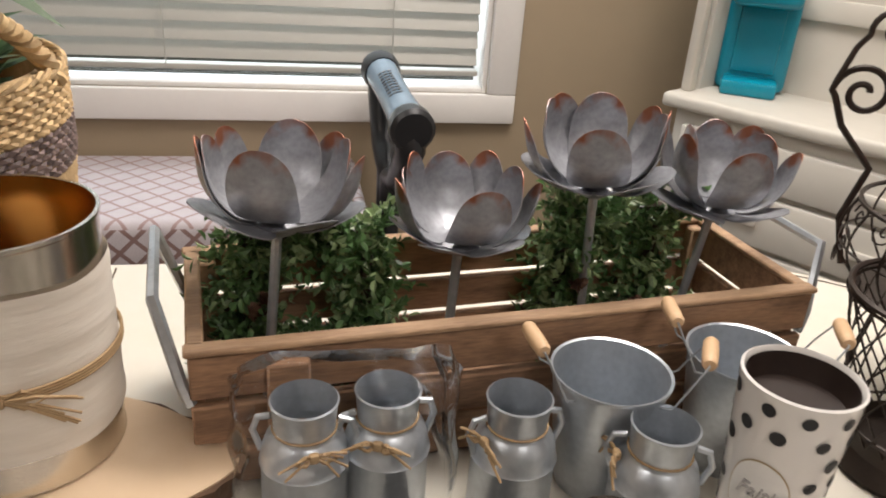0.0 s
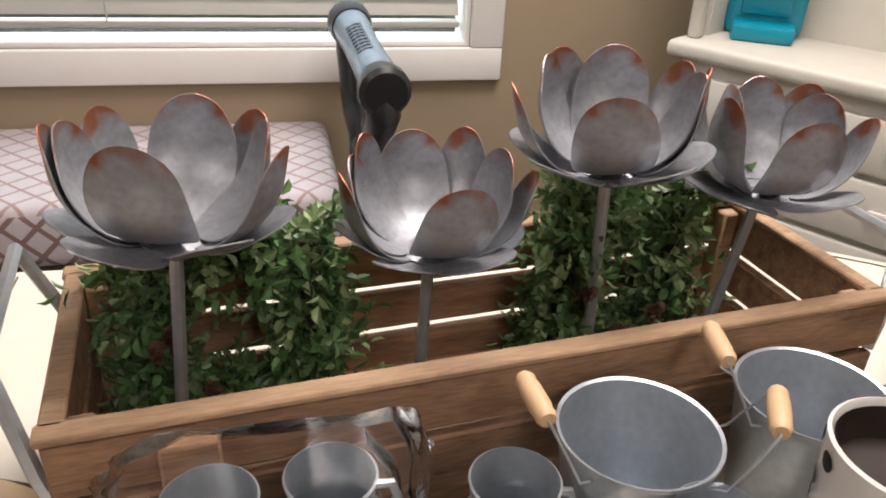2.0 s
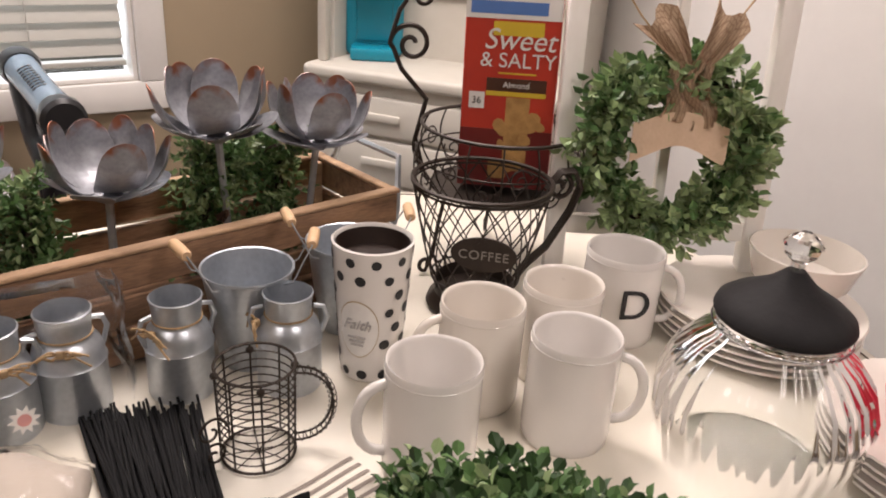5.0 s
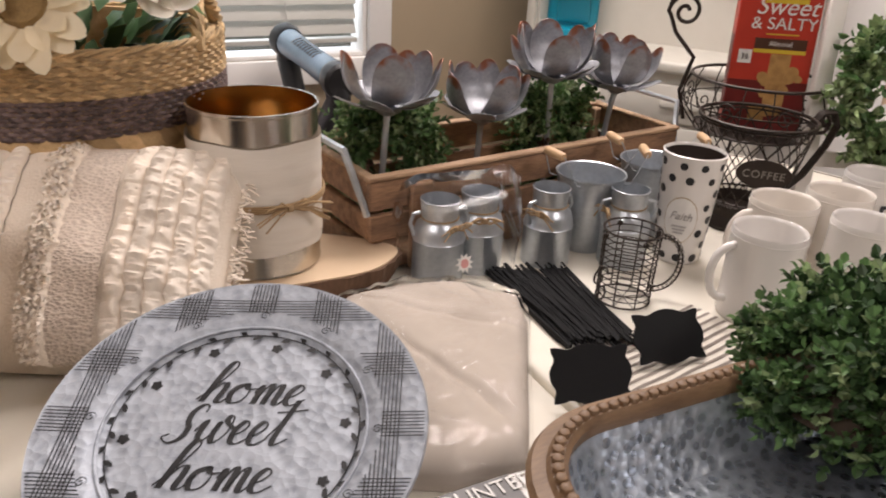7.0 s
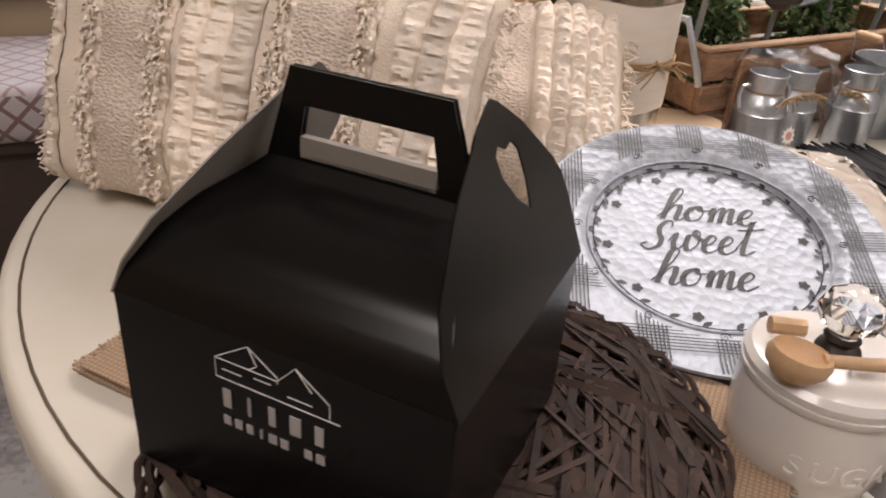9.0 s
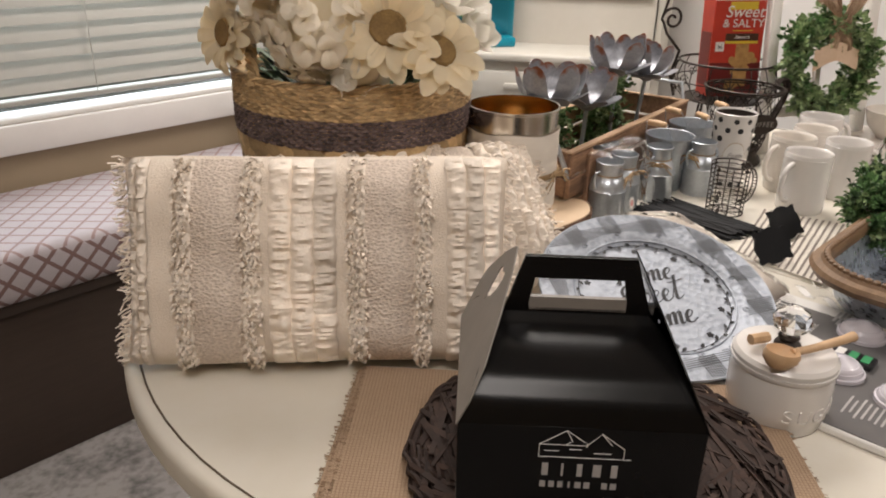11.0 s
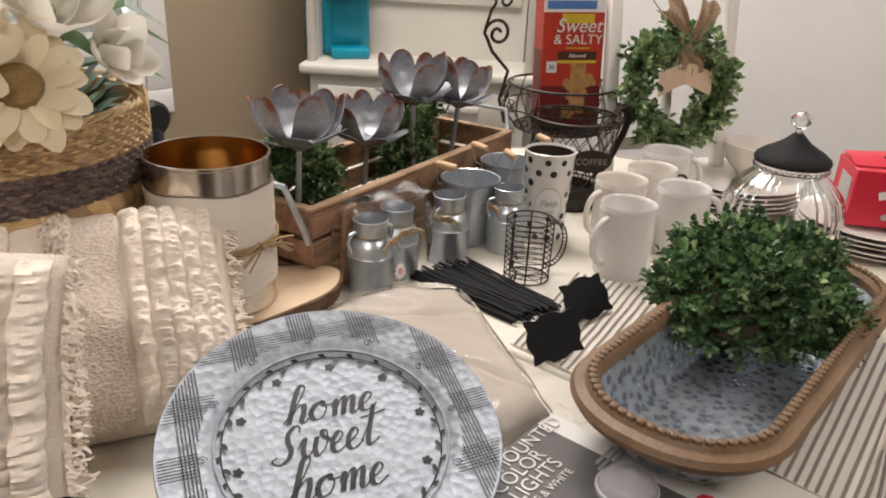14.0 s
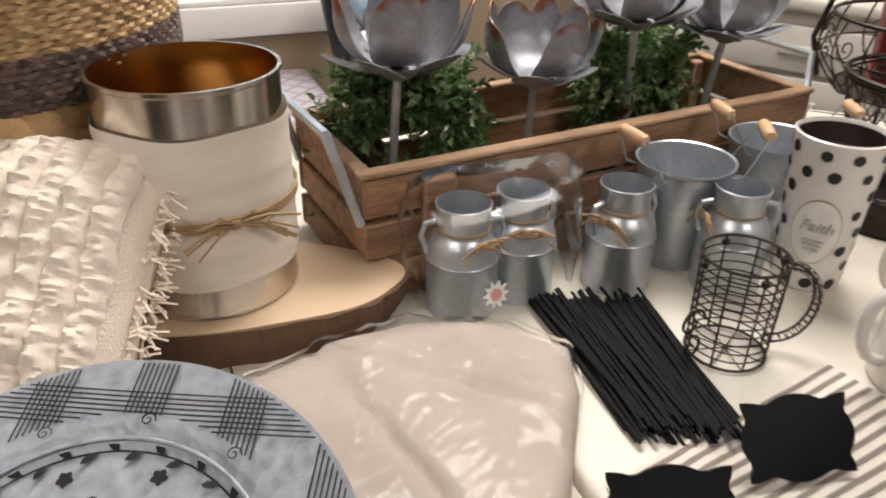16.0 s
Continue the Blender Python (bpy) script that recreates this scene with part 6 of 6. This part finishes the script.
def bush():
    t = thing("boxwood_bush", TR @ pose(0.094, 0.036, 0.050), "dense green artificial boxwood mound in the tray", "plant")
    part("core", lathe([(0, 0.0)] + [(0.118 * math.cos(radians(a)), 0.012 + 0.070 * math.sin(radians(a))) for a in range(0, 90, 12)] + [(0, 0.08)], 24, sy=0.8), TWIG, t)
    bm, bl, bd = bmesh.new(), bmesh.new(), bmesh.new()
    for i in range(1800):
        a, e = RNG.uniform(0, 6.283), math.asin(RNG.uniform(-0.22, 1))
        lump = 1 + 0.13 * math.sin(a * 3 + e * 4) + 0.08 * math.sin(a * 7 - e * 5)
        d = Vector((math.cos(a) * math.cos(e), math.sin(a) * math.cos(e), math.sin(e)))
        p = Vector((d.x * 0.112 * lump, d.y * 0.104 * lump, 0.018 + d.z * 0.080 * lump))
        k = RNG.random()
        sprig(bl if k < 0.16 else (bd if k < 0.46 else bm), p - d * 0.012, d + rv() * 0.75, 3, RNG.uniform(0.014, 0.036), 0.0120, 0.0095)
    part("foliage", bm, LEAF, t)
    part("young_leaves", bl, LEAFL, t, "lighter green young leaves")
    part("old_leaves", bd, LEAFD, t, "dark green inner leaves")


bush()


# ---- black sticks, plaques, wire mug ----
def sticks():
    for i in range(124):
        u = i / 123
        a = Vector((-0.004 + 0.112 * u, 0.474 + RNG.uniform(-0.020, 0.012) - 0.012 * u, 0))
        b = Vector((0.036 + 0.080 * u + RNG.uniform(-0.010, 0.010), 0.284 - 0.010 * u + RNG.uniform(-0.014, 0.012), 0))
        lay = RNG.choice((0, 1, 2, 3))
        z = TZ + 0.0018 + 0.0032 * lay
        bm = tube([(a.x, a.y, z), (b.x, b.y, z + RNG.uniform(-0.0004, 0.0016))], 0.0015, 6)
        solid("diffuser_stick", bm, STICK, "thin black fibre stick in a loose bundle on the table", "stick", "bundle of black sticks")


sticks()


def plaque(m, prop):
    t = thing("chalk_plaque", m, "small black chalkboard plaque with a scalloped outline, propped up", "sign", "chalk plaques")
    o = []
    W, H = 0.041, 0.028
    for k, (ax, ay, bx, by) in enumerate(((-W, -H, W, -H), (W, -H, W, H), (W, H, -W, H), (-W, H, -W, -H))):
        for i in range(16):
            q = i / 16
            x, y = ax + (bx - ax) * q, ay + (by - ay) * q
            n = ((0, -1), (1, 0), (0, 1), (-1, 0))[k]
            dep = 0.0030 * (math.exp(-((q - 0.5) / 0.17) ** 2) - 1.0 * math.exp(-((q - 0.22) / 0.09) ** 2) - 1.0 * math.exp(-((q - 0.78) / 0.09) ** 2))
            o.append((x + n[0] * dep, y + n[1] * dep))
    part("board", slab(o, -0.0015, 0.0015), CHALK, t)
    part("prop", box(0.016, 0.040, 0.002, (0, -0.004, -0.014), 0.0006, 1, rot=Matrix.Rotation(radians(prop), 4, "X")), CHALK, t)


plaque(pose(0.141, 0.239, TZ + 0.030, 52, 0, 3), -32)
plaque(pose(0.021, 0.180, TZ + 0.033, 58, 0, -2), -30)


def wire_mug():
    t = thing("wire_mug", pose(0.157, 0.381, TZ), "small dark wire mug with coiled handle", "wire mug")
    R, H = 0.0345, 0.099
    for i in range(12):
        z = 0.003 + (H - 0.003) * i / 11
        part("hoop", tube(circle(R * (1 + 0.05 * (i / 11)), z, 32), 0.0015 if i in (0, 11) else 0.0008, 5, closed=True), IRON, t)
    for i in range(8):
        a = 2 * math.pi * i / 8
        part("upright", tube([(R * math.cos(a), R * math.sin(a), 0.002), (R * 1.05 * math.cos(a), R * 1.05 * math.sin(a), H)], 0.0011, 5), IRON, t)
        part("spoke", tube([(0, 0, 0.003), (R * math.cos(a), R * math.sin(a), 0.003)], 0.0007, 4), IRON, t)
        if i % 2 == 0:
            part("bead", lathe([(0, -0.004), (0.0035, -0.002), (0.004, 0), (0.0035, 0.002), (0, 0.004)], 8), IRON, t, m=pose(R * 1.04 * math.cos(a), R * 1.04 * math.sin(a), H * 0.93))
    d = Vector((0.99, -0.12, 0))
    side = Vector((0.12, 0.99, 0))
    for off in (-0.005, 0.005):
        o = []
        for i in range(18):
            a = radians(105 - 215 * i / 17)
            o.append(d * (R + 0.036 * max(0.0, math.cos(a)) ** 0.8) + Vector((0, 0, H * 0.52 + H * 0.38 * math.sin(a))) + side * off)
        part("handle_wire", tube(o, 0.0012, 5), IRON, t)
    bm = bmesh.new()
    for i in range(150):
        q = i / 149
        a = radians(105 - 215 * q)
        c = d * (R + 0.036 * max(0.0, math.cos(a)) ** 0.8) + Vector((0, 0, H * 0.52 + H * 0.38 * math.sin(a)))
        b = q * 6.283 * 22
        v = c + side * 0.0055 * math.cos(b) + (d * math.cos(a) + Vector((0, 0, 1)) * math.sin(a)) * 0.004 * math.sin(b)
        if i:
            tube([pv, v], 0.0006, 3, bm=bm)
        pv = v
    part("handle_coil", bm, IRON, t)
    part("side_curl", tube(scroll(Vector((-R - 0.008, -0.012, 0.040)), 0.016, 1.2, 0, Vector((0.9, 0.4, 0)), 1, 26), 0.0014, 5), IRON, t)
    part("side_curl", tube(scroll(Vector((-R - 0.006, -0.014, 0.016)), 0.013, 1.2, 2, Vector((0.9, 0.4, 0)), -1, 26), 0.0014, 5), IRON, t)


wire_mug()


# ---- packaged puck lights ----
def light_pack():
    M = pose(-0.3, -0.264, TZ, 0, 0, 13.8)
    t = thing("puck_light_pack", M, "grey printed card pack of round white puck lights", "light pack")
    W, D = 0.306, 0.286
    part("backing_card", box(W, D, 0.010, (W / 2, D / 2, 0.005), 0.002, 1), CARDW, t)
    part("printed_face", box(W - 0.034, D - 0.004, 0.0008, (W / 2 - 0.013, D / 2, 0.0104)), CARD, t)
    part("dark_panel", box(0.270, 0.040, 0.0008, (0.150, 0.026, 0.0112)), CARDD, t)
    part("dark_panel", box(0.052, 0.056, 0.0008, (0.265, 0.0745, 0.0112)), CARDD, t)
    part("photo_print", box(0.250, 0.024, 0.0008, (0.160, 0.024, 0.0120)), mat("log fire print", (0.26, 0.15, 0.10), 0.35, c2=(0.03, 0.024, 0.024), scale=60, amt=0.35), t)
    for k in range(5):
        part("printed_log", slab([(x, y) for x, y, _ in circle(0.010, 0, 14, sy=0.9)], 0, 0.0006), BROWNPR, t, m=pose(0.060 + 0.050 * k, 0.022 + 0.004 * (k % 2), 0.0125))
    F = pose(0, 0, 0.0118)
    for text, x, y, size in (("-MOUNTED", 0.174, 0.264, 0.0235), ("COLOR", 0.155, 0.2455, 0.0235), ("LIGHTS", 0.160, 0.226, 0.0235)):
        lettering(text, size, WHITEPR, t, F @ pose(x, y, 0), 0.0003, align="LEFT")
    lettering("UE & WHITE", 0.0125, WHITEPR, t, F @ pose(0.164, 0.2120, 0), 0.0003, align="LEFT")
    for k in range(3):
        part("printed_bar", box(RNG.uniform(0.035, 0.052), 0.0035, 0.0006, (0.278, 0.202 - 0.0065 * k, 0.0112)), GREYPR, t)
    for k in range(9):
        part("printed_bar", box(RNG.uniform(0.030, 0.055), 0.0024, 0.0006, (0.060, 0.120 - 0.007 * k, 0.0112)), GREYPR, t)
    part("brand_mark", box(0.014, 0.014, 0.0006, (0.072, 0.052, 0.0112)), WHITEPR, t)
    part("brand_bar", box(0.060, 0.009, 0.0006, (0.114, 0.052, 0.0112)), WHITEPR, t)
    for x, y, r, mt in ((0.281, 0.094, 0.0105, REDP), (0.280, 0.068, 0.0095, GREENPR), (0.260, 0.074, 0.0105, BLUEPR), (0.279, 0.041, 0.0055, PINKPR)):
        part("colour_swatch", lathe([(r * 0.45, 0), (r, 0), (r, 0.0006), (r * 0.45, 0.0006)], 20), mt, t, m=pose(x, y, 0.0125))
    rc = part("remote_control", box(0.031, 0.083, 0.008, (0.166, 0.163, 0.0150), 0.003), BLACKP, t, "slim black remote with coloured buttons")
    for k in range(5):
        part("button", box(0.020, 0.010, 0.0012, (0.166, 0.194 - 0.0155 * k, 0.0196)), (WHITEPR, REDP, WHITEPR, GREENPR, GREENPR)[k], rc)
    inv = M.inverted()
    for x, y in ((-0.100, -0.050), (-0.130, -0.142), (-0.212, -0.166), (-0.214, -0.086)):
        q = inv @ Vector((x, y, TZ))
        l = part("puck_light", lathe([(0.034, 0.0), (0.035, 0.006), (0.033, 0.011), (0.0315, 0.011), (0.030, 0.014), (0.0265, 0.0165), (0.025, 0.0163), (0.022, 0.0185), (0.012, 0.0205), (0.009, 0.0235), (0, 0.025)], 40), LAMPW, t, "frosted white ribbed puck light", pose(q.x, q.y, 0.0106) @ Matrix.Diagonal((0.82, 0.82, 0.95, 1)))
        part("bezel", lathe([(0.034, 0), (0.038, 0), (0.038, 0.005), (0.034, 0.006)], 36), LAMPW, l)


light_pack()


# ---- sugar pot ----
def sugar_pot():
    t = thing("sugar_pot", pose(-0.345, -0.088, TZ, 0, 0, 0), "white ceramic sugar pot with embossed lettering and glass knob", "sugar pot")
    R = 0.0555
    part("pot", lathe([(0, 0.003), (R * 0.88, 0), (R * 0.93, 0.003), (R, 0.030), (R * 1.01, 0.055), (R * 0.99, 0.068), (R * 1.03, 0.071), (R * 1.03, 0.075), (R * 0.97, 0.076), (R * 0.94, 0.07), (R * 0.9, 0.02), (0, 0.01)], 56), CERAM, t)
    part("lid", lathe([(R * 1.01, 0.076), (R * 1.02, 0.081), (R * 0.95, 0.0855), (R * 0.5, 0.089), (0.012, 0.091), (0, 0.091)], 56), CERAM, t)
    part("knob_base", lathe([(0.015, 0.090), (0.0135, 0.094), (0.009, 0.097), (0.012, 0.101), (0.010, 0.104), (0, 0.104)], 24), IRON, t, "dark metal knob collar")
    part("knob", lathe([(0, 0.103), (0.008, 0.104), (0.019, 0.113), (0.0215, 0.121), (0.018, 0.130), (0.009, 0.136), (0, 0.137)], 10), GLASSM, t, "faceted glass knob", smooth=False)
    a0 = 238
    for k, ch in enumerate("SUGAR"):
        a = a0 + (k - 0.6) * 19
        d = Vector((math.cos(radians(a)), math.sin(radians(a)), 0))
        lettering(ch, 0.024, CERAM, t, Matrix.Translation(d * (R * 0.995) + Vector((0, 0, 0.022))) @ pose(0, 0, 0, 90, 0, a + 90), 0.0012, name="embossed_letter")
    s = thing("wooden_spoon", pose(-0.345, -0.088, TZ + 0.0975, 0, 0, 0), "small turned wooden spoon lying over the sugar pot lid", "spoon")
    part("bowl", lathe([(0, -0.013), (0.010, -0.011), (0.0155, -0.003), (0.0165, 0.003), (0.0150, 0.008), (0.0135, 0.004), (0.006, -0.004), (0, -0.005)], 24, sx=1.25), LWOOD, s, m=pose(-0.046, -0.022, 0.003, 0, 8, -22))
    part("handle", tube([(-0.030, -0.024, 0.004), (0.0, -0.030, 0.0035), (0.044, -0.036, 0.0035), (0.062, -0.038, 0.004)], 0.0052, 10, taper=[0.8, 0.85, 1.0, 1.15]), LWOOD, s)
    part("rest", tube([(-0.040, 0.020, 0.001), (-0.018, 0.014, 0.001)], 0.0062, 8), LWOOD, s)


sugar_pot()


# ---- burlap mats, woven mat, gable box ----
def burlap_mat(m, L, W, k):
    def fn(u, v):
        x, y = (u - 0.5) * L, (v - 0.5) * W
        return (x, y, 0.0006 + 0.0006 * math.sin(x * 40 + k) * math.sin(y * 30))
    t = thing("burlap_placemat", m, "tan burlap placemat in a small pile", "placemat", "burlap placemats")
    part("cloth", thick(patch(fn, 24, 16), 0.0022), BURLAP, t)
    bm = bmesh.new()
    for i in range(120):
        sx = RNG.choice((-1, 1))
        y = RNG.uniform(-W / 2, W / 2)
        tube([(sx * L / 2, y, 0.001), (sx * (L / 2 + RNG.uniform(0.002, 0.006)), y + RNG.uniform(-0.002, 0.002), 0.001)], 0.0005, 3, bm=bm)
    tagged(part("frayed_edge", bm, BURLAP, t), kind="stuff")


for _k in range(4):
    burlap_mat(pose(-0.602 + 0.004 * _k, -0.006 - 0.003 * _k, TZ + 0.0008 + 0.0032 * _k, 0, 0, -37.5 + 1.2 * (_k % 2)), 0.475, 0.235, _k)


def woven_mat():
    t = thing("woven_mat", pose(-0.603, -0.061, TZ + 0.0148), "round dark brown mat of woven paper strips", "placemat")
    R = 0.187
    for j, mt in enumerate((0, 1, 2)):
        bm = bmesh.new()
        for i in range(230):
            a, b = RNG.uniform(0, 6.283), RNG.uniform(0.9, 2.6)
            p, q = Vector((math.cos(a), math.sin(a), 0)) * R, Vector((math.cos(a + b), math.sin(a + b), 0)) * R
            k0 = RNG.uniform(0, 0.35)
            p2, q2 = p.lerp(q, k0), p.lerp(q, min(1, k0 + RNG.uniform(0.35, 0.65)))
            mid = p2.lerp(q2, 0.5)
            w = (q2 - p2).cross(Vector((0, 0, 1))).normalized() * RNG.uniform(0.0018, 0.0032)
            z0, z1, z2 = [0.0015 + 0.0072 * j + RNG.uniform(0, 0.0045) for _ in range(3)]
            tl = RNG.uniform(-0.0018, 0.0018)
            v = [bm.verts.new((*(c + s * w).xy, z + s * tl)) for c, z in ((p2, z0), (mid, z1), (q2, z2)) for s in (-1, 1)]
            up = [bm.verts.new(x.co + Vector((0, 0, 0.0012))) for x in v]
            for n in (0, 2):
                bm.faces.new((up[n], up[n + 1], up[n + 3], up[n + 2]))
                bm.faces.new((v[n], v[n + 2], v[n + 3], v[n + 1]))
                bm.faces.new((v[n], up[n], up[n + 2], v[n + 2]))
                bm.faces.new((v[n + 1], v[n + 3], up[n + 3], up[n + 1]))
        tagged(part("strip_layer", bm, BROWNW, t), kind="stuff")
    bm = bmesh.new()
    for k in range(5):
        o = []
        for i in range(120):
            a = 2 * math.pi * i / 120
            r = R + 0.004 * math.sin(a * 13 + k * 2.1) - 0.004 * k * 0.5
            o.append((r * math.cos(a), r * math.sin(a), 0.009 + 0.008 * math.sin(a * 17 + k * 1.9)))
        tube(o, 0.0026, 5, closed=True, bm=bm)
    part("twisted_edge", bm, BROWNW, t)


woven_mat()


def gable_box():
    t = thing("gable_box", pose(-0.6555, -0.0695, TZ + 0.0355, 0, 0, -35.3), "black card gable cake box with a white printed mark", "box")
    L, D, H, HT = 0.198, 0.180, 0.116, 0.224
    l2, d2 = L / 2, D / 2
    part("tray", box(L, D, H, (0, 0, H / 2), 0.0008, 1), BLACKC, t)
    # sloping shoulders curve up to the handle
    prof = [(d2, H), (d2 * 0.95, H + 0.016), (d2 * 0.76, H + 0.033), (d2 * 0.46, H + 0.043), (d2 * 0.15, H + 0.049), (0.003, H + 0.056)]
    for sg in (-1, 1):
        def fn(u, v):
            q = v * (len(prof) - 1)
            i = min(int(q), len(prof) - 2)
            y = prof[i][0] + (prof[i + 1][0] - prof[i][0]) * (q - i)
            z = prof[i][1] + (prof[i + 1][1] - prof[i][1]) * (q - i)
            w = L * (0.985 - 0.36 * (v ** 1.15))
            return ((u - 0.5) * w, sg * y, z)
        part("shoulder", thick(patch(fn, 12, 16), 0.0010), BLACKC, t)

    def frame_out(L0, L1, z0, z1):
        return [(-L0 / 2, z0), (L0 / 2, z0), (L1 / 2, z1), (-L1 / 2, z1)]
    for sg in (-1, 1):
        bm = bmesh.new()
        o = frame_out(0.128, 0.094, H + 0.054, HT)
        i = frame_out(0.086, 0.076, H + 0.060, HT - 0.020)
        vo = [bm.verts.new((x, sg * 0.0025, z)) for x, z in o]
        vi = [bm.verts.new((x, sg * 0.0025, z)) for x, z in i]
        for k in range(4):
            bm.faces.new((vo[k], vo[(k + 1) % 4], vi[(k + 1) % 4], vi[k]))
        part("handle_panel", thick(bm, 0.0016), BLACKC, t, "cut-out carrying handle")
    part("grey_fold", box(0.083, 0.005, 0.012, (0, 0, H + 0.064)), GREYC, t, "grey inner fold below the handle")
    for sx in (-1, 1):
        # end panels fold inward over the shoulders and stand up as pointed flaps with a cut slot
        out = [(-d2, H - 0.002), (-d2 * 0.99, H + 0.020), (-d2 * 0.84, H + 0.042), (-0.036, H + 0.070), (-0.004, H + 0.087), (0.004, H + 0.092), (0.024, H + 0.100), (0.031, H + 0.102), (0.038, H + 0.099), (0.060, H + 0.084), (d2 * 0.98, H + 0.056), (d2 * 1.05, H + 0.046), (d2 * 1.06, H + 0.034), (d2, H - 0.002)]

        def bend(y, z):
            k = (z - H)
            return (sx * (l2 + 0.0008 - 0.46 * k), y, z)
        bm = bmesh.new()
        slot = [(0.040, H + 0.043), (0.028, H + 0.052), (0.018, H + 0.066), (0.017, H + 0.077), (0.023, H + 0.081), (0.031, H + 0.077), (0.040, H + 0.079), (0.046, H + 0.073), (0.045, H + 0.058)]
        ov = [bm.verts.new(bend(y, z)) for y, z in out]
        sv = [bm.verts.new(bend(y, z)) for y, z in slot]
        ed = [bm.edges.new((ov[i], ov[(i + 1) % len(ov)])) for i in range(len(ov))] + [bm.edges.new((sv[i], sv[(i + 1) % len(sv)])) for i in range(len(sv))]
        bmesh.ops.triangle_fill(bm, use_beauty=True, edges=ed)
        # left flap is grey on both faces, right flap black
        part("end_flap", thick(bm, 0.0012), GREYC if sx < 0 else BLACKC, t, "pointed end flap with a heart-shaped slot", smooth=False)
    # printed mark on the front
    y = -d2 - 0.0007
    F = Matrix.Translation((0.004, y, 0)) @ pose(0, 0, 0, 90)
    for k, w in enumerate((0.0050, 0.0018, 0.0042, 0.0066, 0.0050)):
        part("brand_bar", box(w, 0.0006, 0.0120, (-0.027 + 0.0140 * k, y, 0.0745)), GREYPR, t)
    for k, w in enumerate((0.0045, 0.0045, 0.0042, 0.0016, 0.0050, 0.0048, 0.0, 0.0046, 0.0050)):
        if w:
            part("printed_bar", box(w, 0.0006, 0.0058, (-0.028 + 0.0072 * k, y, 0.0595)), GREYPR, t)
    o = bmesh.new()
    for ln in ([(-0.034, 0.058), (-0.034, 0.070), (-0.013, 0.084), (0.004, 0.072), (0.004, 0.068)], [(-0.034, 0.070), (0.004, 0.070)], [(0.004, 0.070), (0.015, 0.082), (0.034, 0.068), (0.034, 0.058)], [(-0.034, 0.058), (0.040, 0.058)], [(-0.013, 0.084), (-0.008, 0.074), (-0.013, 0.070)], [(-0.030, 0.064), (-0.018, 0.064)], [(-0.010, 0.066), (0.000, 0.066)], [(0.010, 0.063), (0.024, 0.063)], [(0.015, 0.082), (0.024, 0.071)]):
        tube([(x + 0.001, y, z + 0.029) for x, z in ln], 0.00035, 4, bm=o)
    part("printed_roof_mark", o, WHITEPR, t)


gable_box()
